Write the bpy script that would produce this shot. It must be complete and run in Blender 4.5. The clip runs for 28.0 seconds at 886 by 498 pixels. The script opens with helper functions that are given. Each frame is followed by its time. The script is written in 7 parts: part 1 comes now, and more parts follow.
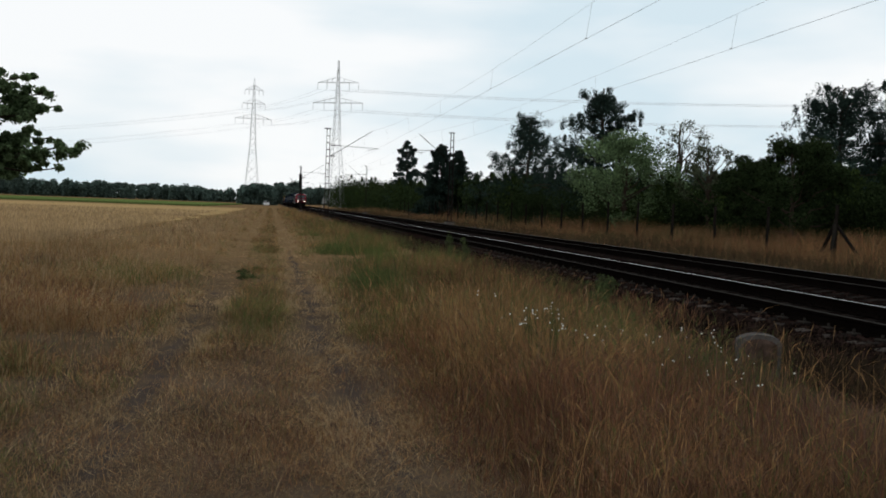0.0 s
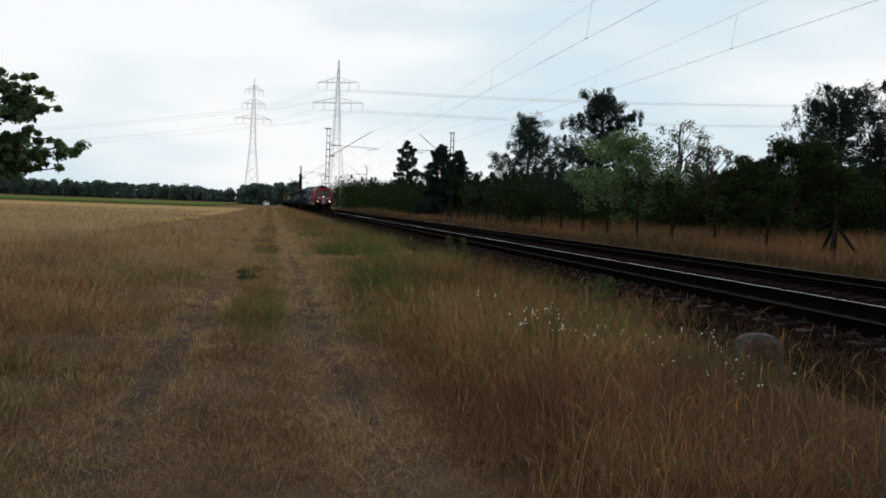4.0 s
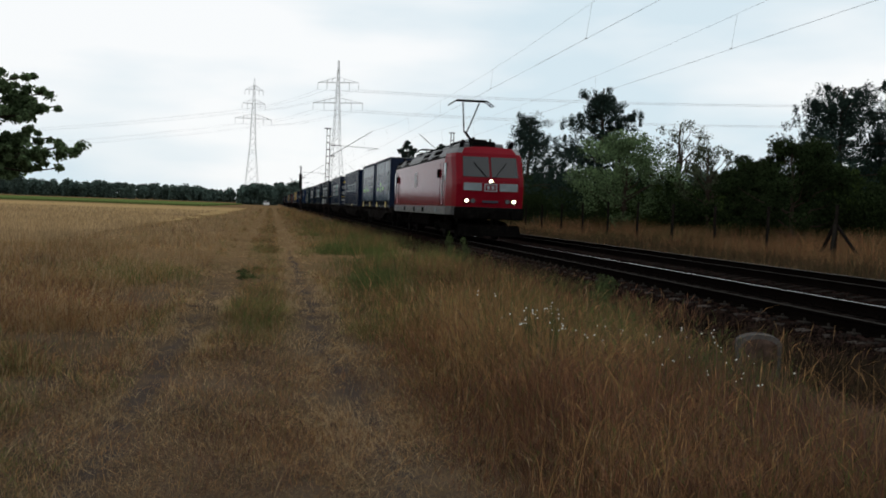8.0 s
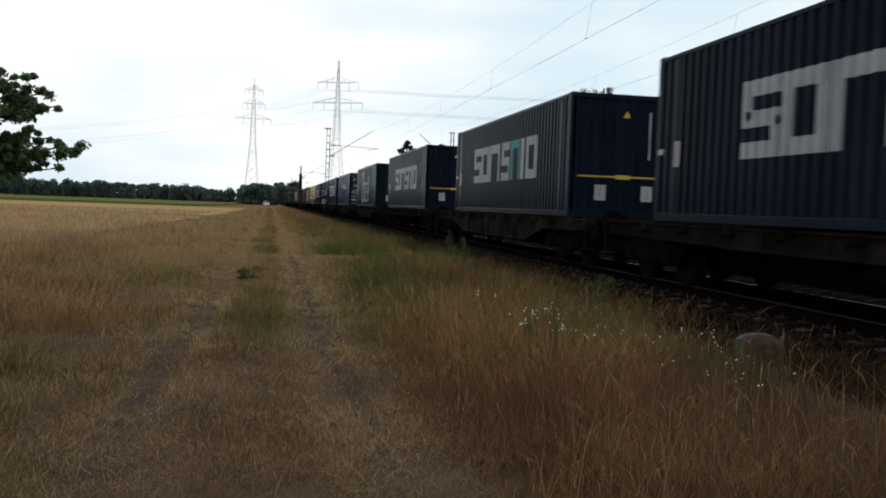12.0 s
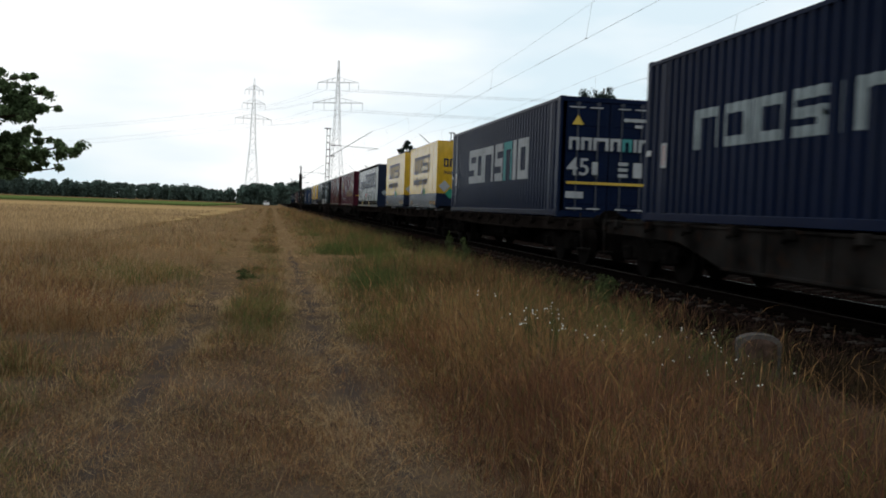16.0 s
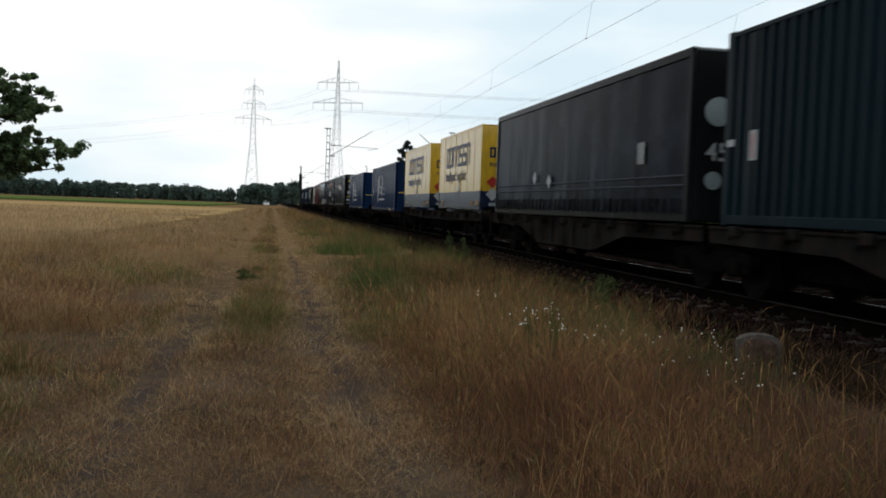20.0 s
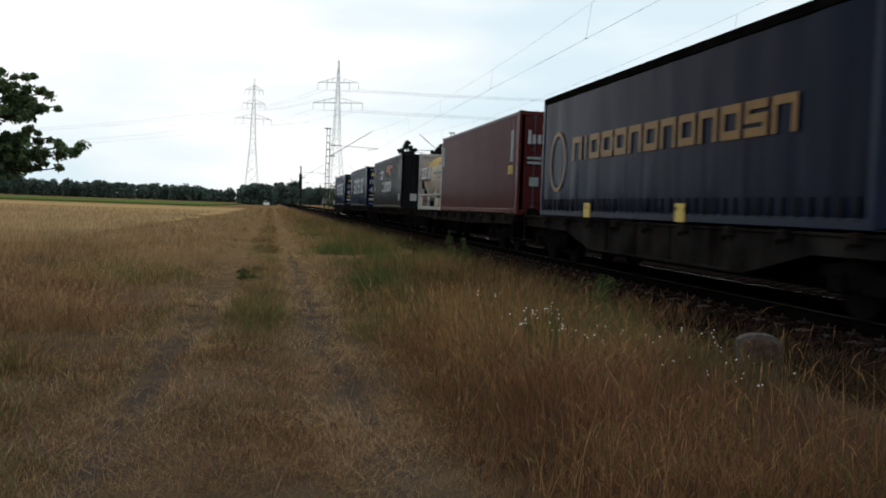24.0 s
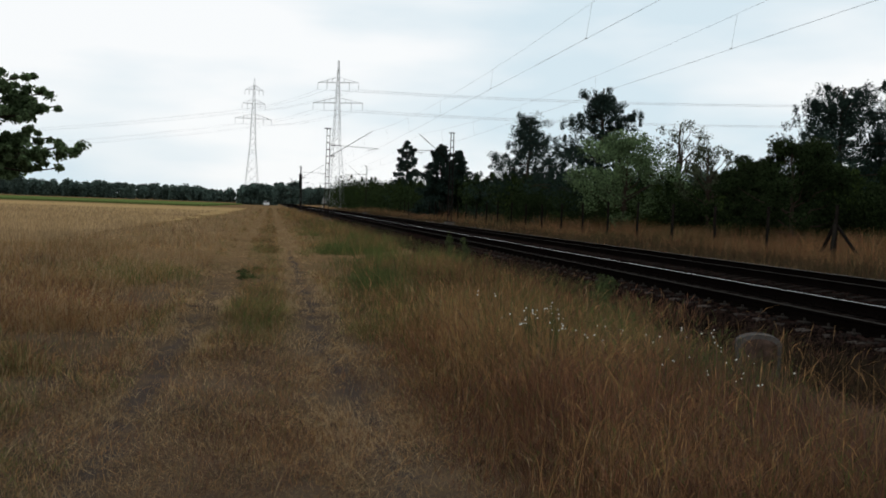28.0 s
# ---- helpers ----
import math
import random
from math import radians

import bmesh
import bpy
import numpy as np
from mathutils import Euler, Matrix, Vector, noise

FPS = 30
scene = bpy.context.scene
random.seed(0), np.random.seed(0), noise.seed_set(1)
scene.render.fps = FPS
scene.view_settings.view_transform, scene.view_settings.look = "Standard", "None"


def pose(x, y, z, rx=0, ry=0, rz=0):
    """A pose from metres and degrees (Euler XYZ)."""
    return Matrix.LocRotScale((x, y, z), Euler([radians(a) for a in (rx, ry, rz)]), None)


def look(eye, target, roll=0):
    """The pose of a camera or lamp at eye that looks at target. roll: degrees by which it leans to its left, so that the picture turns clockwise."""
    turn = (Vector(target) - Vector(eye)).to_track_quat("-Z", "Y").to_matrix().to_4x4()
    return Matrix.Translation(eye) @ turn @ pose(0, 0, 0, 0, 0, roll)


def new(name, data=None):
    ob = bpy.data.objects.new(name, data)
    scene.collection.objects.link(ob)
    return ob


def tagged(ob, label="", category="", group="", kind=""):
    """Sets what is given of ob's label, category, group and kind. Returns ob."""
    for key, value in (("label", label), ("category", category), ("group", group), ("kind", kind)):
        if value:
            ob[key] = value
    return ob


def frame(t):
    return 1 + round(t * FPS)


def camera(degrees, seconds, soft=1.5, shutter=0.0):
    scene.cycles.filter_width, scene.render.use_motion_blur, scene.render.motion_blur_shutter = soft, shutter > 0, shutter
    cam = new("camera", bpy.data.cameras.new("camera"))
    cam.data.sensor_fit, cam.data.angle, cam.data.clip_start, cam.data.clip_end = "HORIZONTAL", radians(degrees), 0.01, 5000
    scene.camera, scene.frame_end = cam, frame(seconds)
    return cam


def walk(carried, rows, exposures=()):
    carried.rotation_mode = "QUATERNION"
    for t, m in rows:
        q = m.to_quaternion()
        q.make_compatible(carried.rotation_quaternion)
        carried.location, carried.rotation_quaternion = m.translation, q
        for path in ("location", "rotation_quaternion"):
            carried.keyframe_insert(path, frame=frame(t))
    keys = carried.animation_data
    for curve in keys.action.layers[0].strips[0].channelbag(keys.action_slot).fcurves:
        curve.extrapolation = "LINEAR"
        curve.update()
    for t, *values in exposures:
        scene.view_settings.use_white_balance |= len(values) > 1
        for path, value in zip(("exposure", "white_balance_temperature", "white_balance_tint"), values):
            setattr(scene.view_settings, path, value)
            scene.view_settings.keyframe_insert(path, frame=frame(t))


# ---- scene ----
# ---- camera: it stands still on its tripod beside the farm track ----
EYE = Vector((0.0, 0.0, 1.42))
YAW, PITCH = 0.17817, 0.04286
AIM = EYE + Vector((math.sin(YAW) * math.cos(PITCH), math.cos(YAW) * math.cos(PITCH), -math.sin(PITCH)))
cam = camera(49.4, 28.0, soft=1.8, shutter=0.16)
walk(cam, [(0.0, look(EYE, AIM, 2.086)), (28.0, look(EYE, AIM, 2.086))],
     exposures=((0.0, 0.0), (8.4, 0.0), (9.6, 0.13), (26.5, 0.13), (27.5, 0.05), (28.0, 0.0)))

# ---- plan: x across the railway, y along it, z up from the farm track ----
ZR = 0.223          # top of the rails
X1, X2 = 7.98, 12.0     # centre lines of the near and the far track
SPEED = 28.66       # train, metres a second
Y0 = 263.4          # where the locomotive's front corner stands at 0 s
AL = 1.0171         # spacing along the train list to metres
PX, PY = 0.9475, 1.0171
PLAN = Matrix.Diagonal((PX, PY, PX, 1.0))   # site plan of ground, plants and masts to metres


# ---- world and sun: bright overcast ----
world = bpy.data.worlds.new("overcast_sky")
scene.world = world
world.use_nodes = True
wn, wl = world.node_tree.nodes, world.node_tree.links
wn.clear()
w_out = wn.new("ShaderNodeOutputWorld")
w_bg = wn.new("ShaderNodeBackground")
w_sky = wn.new("ShaderNodeTexSky")
w_sky.sky_type, w_sky.sun_disc = "NISHITA", False
w_sky.sun_elevation, w_sky.sun_rotation = radians(48), radians(38)
w_tc = wn.new("ShaderNodeTexCoord")
w_map = wn.new("ShaderNodeMapping")
w_map.inputs["Scale"].default_value = (1.0, 1.0, 3.6)
w_map.inputs["Location"].default_value = (0.35, 0.1, 0.2)
w_noise = wn.new("ShaderNodeTexNoise")
w_noise.inputs["Scale"].default_value = 2.1
w_noise.inputs["Detail"].default_value = 5.0
w_noise.inputs["Roughness"].default_value = 0.45
w_ramp = wn.new("ShaderNodeValToRGB")
w_ramp.color_ramp.elements[0].position, w_ramp.color_ramp.elements[0].color = 0.38, (0.70, 0.835, 0.91, 1)
w_ramp.color_ramp.elements[1].position, w_ramp.color_ramp.elements[1].color = 0.55, (1.0, 1.02, 1.03, 1)
w_gain = wn.new("ShaderNodeVectorMath")
w_gain.operation = "SCALE"
w_gain.inputs["Scale"].default_value = 0.05
w_mix = wn.new("ShaderNodeMix")
w_mix.data_type = "RGBA"
w_mix.inputs["Factor"].default_value = 0.93
wl.new(w_tc.outputs["Generated"], w_map.inputs["Vector"])
wl.new(w_map.outputs["Vector"], w_noise.inputs["Vector"])
wl.new(w_noise.outputs["Fac"], w_ramp.inputs["Fac"])
wl.new(w_sky.outputs["Color"], w_gain.inputs[0])
wl.new(w_gain.outputs["Vector"], w_mix.inputs["A"])
wl.new(w_ramp.outputs["Color"], w_mix.inputs["B"])
wl.new(w_mix.outputs["Result"], w_bg.inputs["Color"])
w_bg.inputs["Strength"].default_value = 1.0
wl.new(w_bg.outputs["Background"], w_out.inputs["Surface"])

sun = new("sun", bpy.data.lights.new("sun", "SUN"))
sun.data.energy, sun.data.angle, sun.data.color = 0.5, radians(25), (1.0, 0.96, 0.9)
sun.matrix_world = look((35, 45, 60), (0, 0, 0))


# ---- materials ----
def mat(name, col, rough=0.8, metal=0.0, var=0.25, scale=3.0, bump=0.2, bscale=60.0, dirt=None, dirt_amount=0.35,
        random_by="", spread=0.25, coat=0.0, stretch=(1, 1, 1), spec=0.0):
    """A surface with two scales of variation, fine relief and optional stains."""
    m = bpy.data.materials.new(name)
    m.use_nodes = True
    n, l = m.node_tree.nodes, m.node_tree.links
    b = n["Principled BSDF"]
    b.inputs["Roughness"].default_value, b.inputs["Metallic"].default_value = rough, metal
    b.inputs["Coat Weight"].default_value, b.inputs["Specular IOR Level"].default_value = coat, spec
    tc, mp = n.new("ShaderNodeTexCoord"), n.new("ShaderNodeMapping")
    mp.inputs["Scale"].default_value = stretch
    l.new(tc.outputs["Object"], mp.inputs["Vector"])
    big, fine = n.new("ShaderNodeTexNoise"), n.new("ShaderNodeTexNoise")
    big.inputs["Scale"].default_value, big.inputs["Detail"].default_value = scale, 4.0
    fine.inputs["Scale"].default_value, fine.inputs["Detail"].default_value = bscale, 3.0
    l.new(mp.outputs["Vector"], big.inputs["Vector"])
    l.new(mp.outputs["Vector"], fine.inputs["Vector"])
    ramp = n.new("ShaderNodeValToRGB")
    c = Vector(col)
    ramp.color_ramp.elements[0].position, ramp.color_ramp.elements[1].position = 0.3, 0.7
    ramp.color_ramp.elements[0].color = (*(c * (1 - var)), 1)
    ramp.color_ramp.elements[1].color = (*(c * (1 + var)), 1)
    l.new(big.outputs["Fac"], ramp.inputs["Fac"])
    out = ramp.outputs["Color"]
    grain = n.new("ShaderNodeMix")
    grain.data_type, grain.blend_type = "RGBA", "OVERLAY"
    grain.inputs["Factor"].default_value = 0.35
    l.new(out, grain.inputs["A"])
    l.new(fine.outputs["Fac"], grain.inputs["B"])
    out = grain.outputs["Result"]
    if dirt:
        st = n.new("ShaderNodeTexNoise")
        st.inputs["Scale"].default_value, st.inputs["Detail"].default_value = scale * 2.7, 6.0
        sr = n.new("ShaderNodeValToRGB")
        sr.color_ramp.elements[0].position, sr.color_ramp.elements[1].position = 0.52, 0.72
        sr.color_ramp.elements[1].color = (dirt_amount, dirt_amount, dirt_amount, 1)
        l.new(mp.outputs["Vector"], st.inputs["Vector"])
        l.new(st.outputs["Fac"], sr.inputs["Fac"])
        dm = n.new("ShaderNodeMix")
        dm.data_type = "RGBA"
        dm.inputs["B"].default_value = (*dirt, 1)
        l.new(sr.outputs["Color"], dm.inputs["Factor"])
        l.new(out, dm.inputs["A"])
        out = dm.outputs["Result"]
    if random_by:
        if random_by == "island":
            rnd = n.new("ShaderNodeNewGeometry").outputs["Random Per Island"]
        else:
            rnd = n.new("ShaderNodeObjectInfo").outputs["Random"]
        mr = n.new("ShaderNodeMapRange")
        mr.inputs["To Min"].default_value, mr.inputs["To Max"].default_value = 1 - spread, 1 + spread
        l.new(rnd, mr.inputs["Value"])
        vm = n.new("ShaderNodeVectorMath")
        vm.operation = "SCALE"
        l.new(out, vm.inputs[0])
        l.new(mr.outputs["Result"], vm.inputs["Scale"])
        out = vm.outputs["Vector"]
    l.new(out, b.inputs["Base Color"])
    if bump:
        bp = n.new("ShaderNodeBump")
        bp.inputs["Strength"].default_value, bp.inputs["Distance"].default_value = bump, 0.02
        l.new(fine.outputs["Fac"], bp.inputs["Height"])
        l.new(bp.outputs["Normal"], b.inputs["Normal"])
    return m


def lamp_mat(name, col, strength):
    m = mat(name, col, 0.3, bump=0, var=0.02)
    b = m.node_tree.nodes["Principled BSDF"]
    b.inputs["Emission Color"].default_value, b.inputs["Emission Strength"].default_value = (*col, 1), strength
    return m


def leafy(name, col, spread=0.45, trans=0.42):
    m = mat(name, col, 0.85, var=0.3, scale=0.5, bump=0, random_by="island", spread=spread, spec=0.01)
    n, l = m.node_tree.nodes, m.node_tree.links
    b, out = n["Principled BSDF"], n["Material Output"]
    tr, mx = n.new("ShaderNodeBsdfTranslucent"), n.new("ShaderNodeMixShader")
    l.new(b.inputs["Base Color"].links[0].from_socket, tr.inputs["Color"])
    mx.inputs["Fac"].default_value = trans
    l.new(b.outputs["BSDF"], mx.inputs[1])
    l.new(tr.outputs["BSDF"], mx.inputs[2])
    l.new(mx.outputs["Shader"], out.inputs["Surface"])
    return m


RUST = (0.022, 0.012, 0.008)
DUST = (0.022, 0.019, 0.016)
# shade low in the track is put into these near-black colours
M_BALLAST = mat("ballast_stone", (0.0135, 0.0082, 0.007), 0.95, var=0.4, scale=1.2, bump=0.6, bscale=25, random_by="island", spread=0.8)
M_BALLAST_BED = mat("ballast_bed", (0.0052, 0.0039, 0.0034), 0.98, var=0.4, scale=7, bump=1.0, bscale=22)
M_SLEEPER = mat("shaded_concrete_sleeper", (0.0125, 0.0108, 0.010), 0.95, var=0.35, scale=5, bump=0.6, dirt=(0.014, 0.010, 0.008), dirt_amount=0.7, random_by="object")
M_RAIL_SIDE = mat("shaded_rusty_rail_steel", (0.0042, 0.0032, 0.0028), 0.95, var=0.3, bump=0.3)
M_RAIL_HEAD = mat("polished_rail_head", (0.42, 0.42, 0.43), 0.24, metal=1.0, var=0.06, bump=0.0)
# the same polished steel darkened, so the sky's glint is weak or missing
M_RAIL_WEAK_GLINT = mat("rail_head_weak_glint", (0.11, 0.105, 0.10), 0.5, metal=0.8, var=0.15, bump=0.0)
M_RAIL_NO_GLINT = mat("rail_head_without_glint", (0.050, 0.046, 0.043), 0.7, metal=0.0, var=0.2, bump=0.0)
M_SLEEPER_END = mat("pale_sleeper_end", (0.037, 0.031, 0.028), 0.95, var=0.4, scale=6, bump=0.6, random_by="object", spread=0.35)
M_CLIP = mat("rail_clip", (0.028, 0.024, 0.021), 0.9, var=0.3)
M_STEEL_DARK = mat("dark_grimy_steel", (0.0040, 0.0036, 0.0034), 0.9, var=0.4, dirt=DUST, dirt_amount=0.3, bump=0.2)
# wagon paints darkened to hold the shade under the train
M_WAGON_GREY = mat("weathered_shaded_grey_wagon_paint", (0.0125, 0.0115, 0.0108), 0.85, var=0.7, scale=1.5, dirt=RUST, dirt_amount=0.7, bump=0.2)
M_WAGON_BROWN = mat("shaded_brown_wagon_paint", (0.0092, 0.0074, 0.0066), 0.9, var=0.5, scale=1.5, dirt=DUST, dirt_amount=0.5, bump=0.2)
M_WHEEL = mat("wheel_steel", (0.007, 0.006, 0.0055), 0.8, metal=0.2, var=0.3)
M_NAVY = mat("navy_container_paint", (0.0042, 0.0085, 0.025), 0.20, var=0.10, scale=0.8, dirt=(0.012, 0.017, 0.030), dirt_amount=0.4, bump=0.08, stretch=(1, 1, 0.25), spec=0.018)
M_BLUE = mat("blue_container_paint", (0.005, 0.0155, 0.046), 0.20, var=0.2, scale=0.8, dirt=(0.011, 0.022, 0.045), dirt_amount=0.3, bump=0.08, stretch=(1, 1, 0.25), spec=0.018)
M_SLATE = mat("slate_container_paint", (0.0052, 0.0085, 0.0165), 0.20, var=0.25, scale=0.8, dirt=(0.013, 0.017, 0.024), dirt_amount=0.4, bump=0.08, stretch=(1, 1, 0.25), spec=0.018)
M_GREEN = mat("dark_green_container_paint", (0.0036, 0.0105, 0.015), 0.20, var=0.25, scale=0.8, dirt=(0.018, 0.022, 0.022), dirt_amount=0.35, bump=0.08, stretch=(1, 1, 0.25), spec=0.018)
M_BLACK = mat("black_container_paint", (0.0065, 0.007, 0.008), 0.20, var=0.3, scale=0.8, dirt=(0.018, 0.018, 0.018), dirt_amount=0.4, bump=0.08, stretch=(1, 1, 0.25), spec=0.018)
M_MAROON = mat("maroon_container_paint", (0.050, 0.010, 0.018), 0.20, var=0.2, scale=0.8, dirt=(0.045, 0.025, 0.025), dirt_amount=0.4, bump=0.08, stretch=(1, 1, 0.25), spec=0.032)
M_BROWN = mat("brown_container_paint", (0.048, 0.0125, 0.0135), 0.20, var=0.10, scale=0.8, dirt=(0.05, 0.022, 0.020), dirt_amount=0.45, bump=0.08, stretch=(1, 1, 0.25), spec=0.032)
M_RED_BOX = mat("red_container_paint", (0.058, 0.0125, 0.013), 0.20, var=0.2, scale=0.8, dirt=(0.05, 0.024, 0.022), dirt_amount=0.35, bump=0.08, stretch=(1, 1, 0.25), spec=0.032)
M_YELLOW = mat("yellow_box_paint", (0.44, 0.275, 0.019), 0.24, var=0.10, scale=0.7, dirt=(0.40, 0.30, 0.08), dirt_amount=0.35, bump=0.04, bscale=9, stretch=(1, 1, 0.3), spec=0.5)
M_DBLUE = mat("dark_blue_band_paint", (0.010, 0.016, 0.034), 0.22, var=0.15, dirt=DUST, dirt_amount=0.3, bump=0.05, spec=0.06)
M_CURT_BLUE = mat("blue_tarpaulin", (0.010, 0.028, 0.055), 0.17, var=0.2, scale=0.7, dirt=(0.018, 0.028, 0.042), dirt_amount=0.4, bump=0.35, bscale=3.0, stretch=(1, 1, 0.25), spec=0.022)
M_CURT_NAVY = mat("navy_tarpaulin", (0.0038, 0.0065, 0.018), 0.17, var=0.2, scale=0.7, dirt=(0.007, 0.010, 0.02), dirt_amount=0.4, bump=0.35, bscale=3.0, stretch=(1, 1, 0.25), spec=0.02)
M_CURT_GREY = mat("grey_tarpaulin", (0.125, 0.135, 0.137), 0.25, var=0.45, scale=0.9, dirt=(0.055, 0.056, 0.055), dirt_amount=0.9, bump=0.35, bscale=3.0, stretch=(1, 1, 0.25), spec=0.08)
# the dirt blotches here are a bluish sheen put into the faded tarpaulin's colour
M_CURT_DARK = mat("black_tarpaulin_painted_sheen", (0.0042, 0.0064, 0.0108), 0.22, var=0.5, scale=0.8, dirt=(0.013, 0.017, 0.025), dirt_amount=0.9, bump=0.6, bscale=1.4, stretch=(1, 0.6, 0.8), spec=0.010)
M_WHITE = mat("white_paint_marks", (0.27, 0.285, 0.295), 0.22, var=0.12, scale=2, dirt=(0.2, 0.2, 0.2), dirt_amount=0.4, bump=0, spec=0.03)
M_TEAL = mat("teal_paint_marks", (0.05, 0.20, 0.20), 0.22, var=0.1, bump=0, spec=0.03)
M_GOLD = mat("ochre_paint_marks", (0.17, 0.10, 0.038), 0.22, var=0.1, bump=0, spec=0.03)
M_ORANGE = mat("orange_paint_marks", (0.30, 0.11, 0.05), 0.22, var=0.2, bump=0, spec=0.03)
M_MARK_YELLOW = mat("yellow_plate", (0.40, 0.28, 0.03), 0.42, var=0.1, bump=0, spec=0.4)
M_MARK_GREEN = mat("green_paint_marks", (0.16, 0.32, 0.07), 0.6, var=0.1, bump=0)
M_MARK_RED = mat("red_placard", (0.28, 0.03, 0.022), 0.5, var=0.1, bump=0)
M_MARK_BLUE = mat("blue_grey_letter_paint", (0.010, 0.019, 0.052), 0.35, var=0.15, bump=0, spec=0.02)
M_FADED = mat("faded_letter_paint", (0.20, 0.235, 0.245), 0.22, var=0.15, bump=0, spec=0.03)
M_GHOST = mat("faded_blue_mark_paint", (0.070, 0.090, 0.098), 0.22, var=0.3, scale=1.5, bump=0, spec=0.03)
M_BAR = mat("greyed_locking_bar", (0.05, 0.056, 0.07), 0.6, metal=0.2, var=0.2)
M_GALV = mat("galvanised_steel", (0.34, 0.36, 0.37), 0.5, metal=0.6, var=0.15)
M_RED = mat("traffic_red_locomotive_paint", (0.150, 0.005, 0.011), 0.12, var=0.10, scale=0.6, dirt=(0.14, 0.02, 0.025), dirt_amount=0.3, bump=0.006, coat=0.0, spec=0.05)
M_LOCO_GREY = mat("locomotive_skirt_grey", (0.036, 0.038, 0.040), 0.3, var=0.3, dirt=DUST, dirt_amount=0.4, spec=0.06)
M_ROOF_GREY = mat("locomotive_roof_grey", (0.085, 0.088, 0.092), 0.5, var=0.25, dirt=(0.05, 0.045, 0.04), dirt_amount=0.5, spec=0.4)
M_GLASS = mat("dark_cab_glass", (0.008, 0.011, 0.013), 0.06, var=0.05, bump=0, spec=0.55)
M_RUBBER = mat("black_rubber", (0.012, 0.012, 0.012), 0.8, var=0.1)
M_WARM = lamp_mat("lit_headlamp", (1.0, 0.84, 0.62), 6.0)
M_COPPER = mat("overhead_wire", (0.17, 0.18, 0.19), 0.6, metal=0.2, var=0.1, bump=0)
M_CONDUCTOR = mat("aluminium_conductor", (0.34, 0.36, 0.38), 0.5, metal=0.5, var=0.05, bump=0)
M_PYLON = mat("grey_lattice_steel", (0.36, 0.37, 0.38), 0.6, metal=0.3, var=0.2)
M_MAST = mat("weathered_mast_steel", (0.018, 0.014, 0.013), 0.85, var=0.3)
M_CREAM = mat("cream_tank_cladding", (0.33, 0.30, 0.245), 0.5, var=0.12, scale=0.8, dirt=(0.28, 0.10, 0.16), dirt_amount=0.5, bump=0.05)
M_TANK_YELLOW = mat("yellowed_tank_cladding", (0.33, 0.24, 0.10), 0.5, var=0.15, scale=0.8, dirt=(0.3, 0.24, 0.14), dirt_amount=0.5, bump=0.05)
M_FRAME_WHITE = mat("dirty_white_frame", (0.30, 0.30, 0.285), 0.6, var=0.2, dirt=(0.09, 0.06, 0.045), dirt_amount=0.4)
M_STONE = mat("weathered_marker_stone", (0.085, 0.080, 0.076), 0.95, var=0.35, scale=6, bump=0.6, dirt=(0.10, 0.07, 0.05), dirt_amount=0.7)
M_POST = mat("grey_fence_wood", (0.014, 0.012, 0.010), 0.95, var=0.3, scale=4, bump=0.5)
M_BRIDGE = mat("far_bridge_concrete", (0.12, 0.125, 0.13), 0.9, var=0.1)
M_CAR = mat("white_car_paint", (0.75, 0.76, 0.77), 0.3, var=0.03, bump=0, coat=0.5)


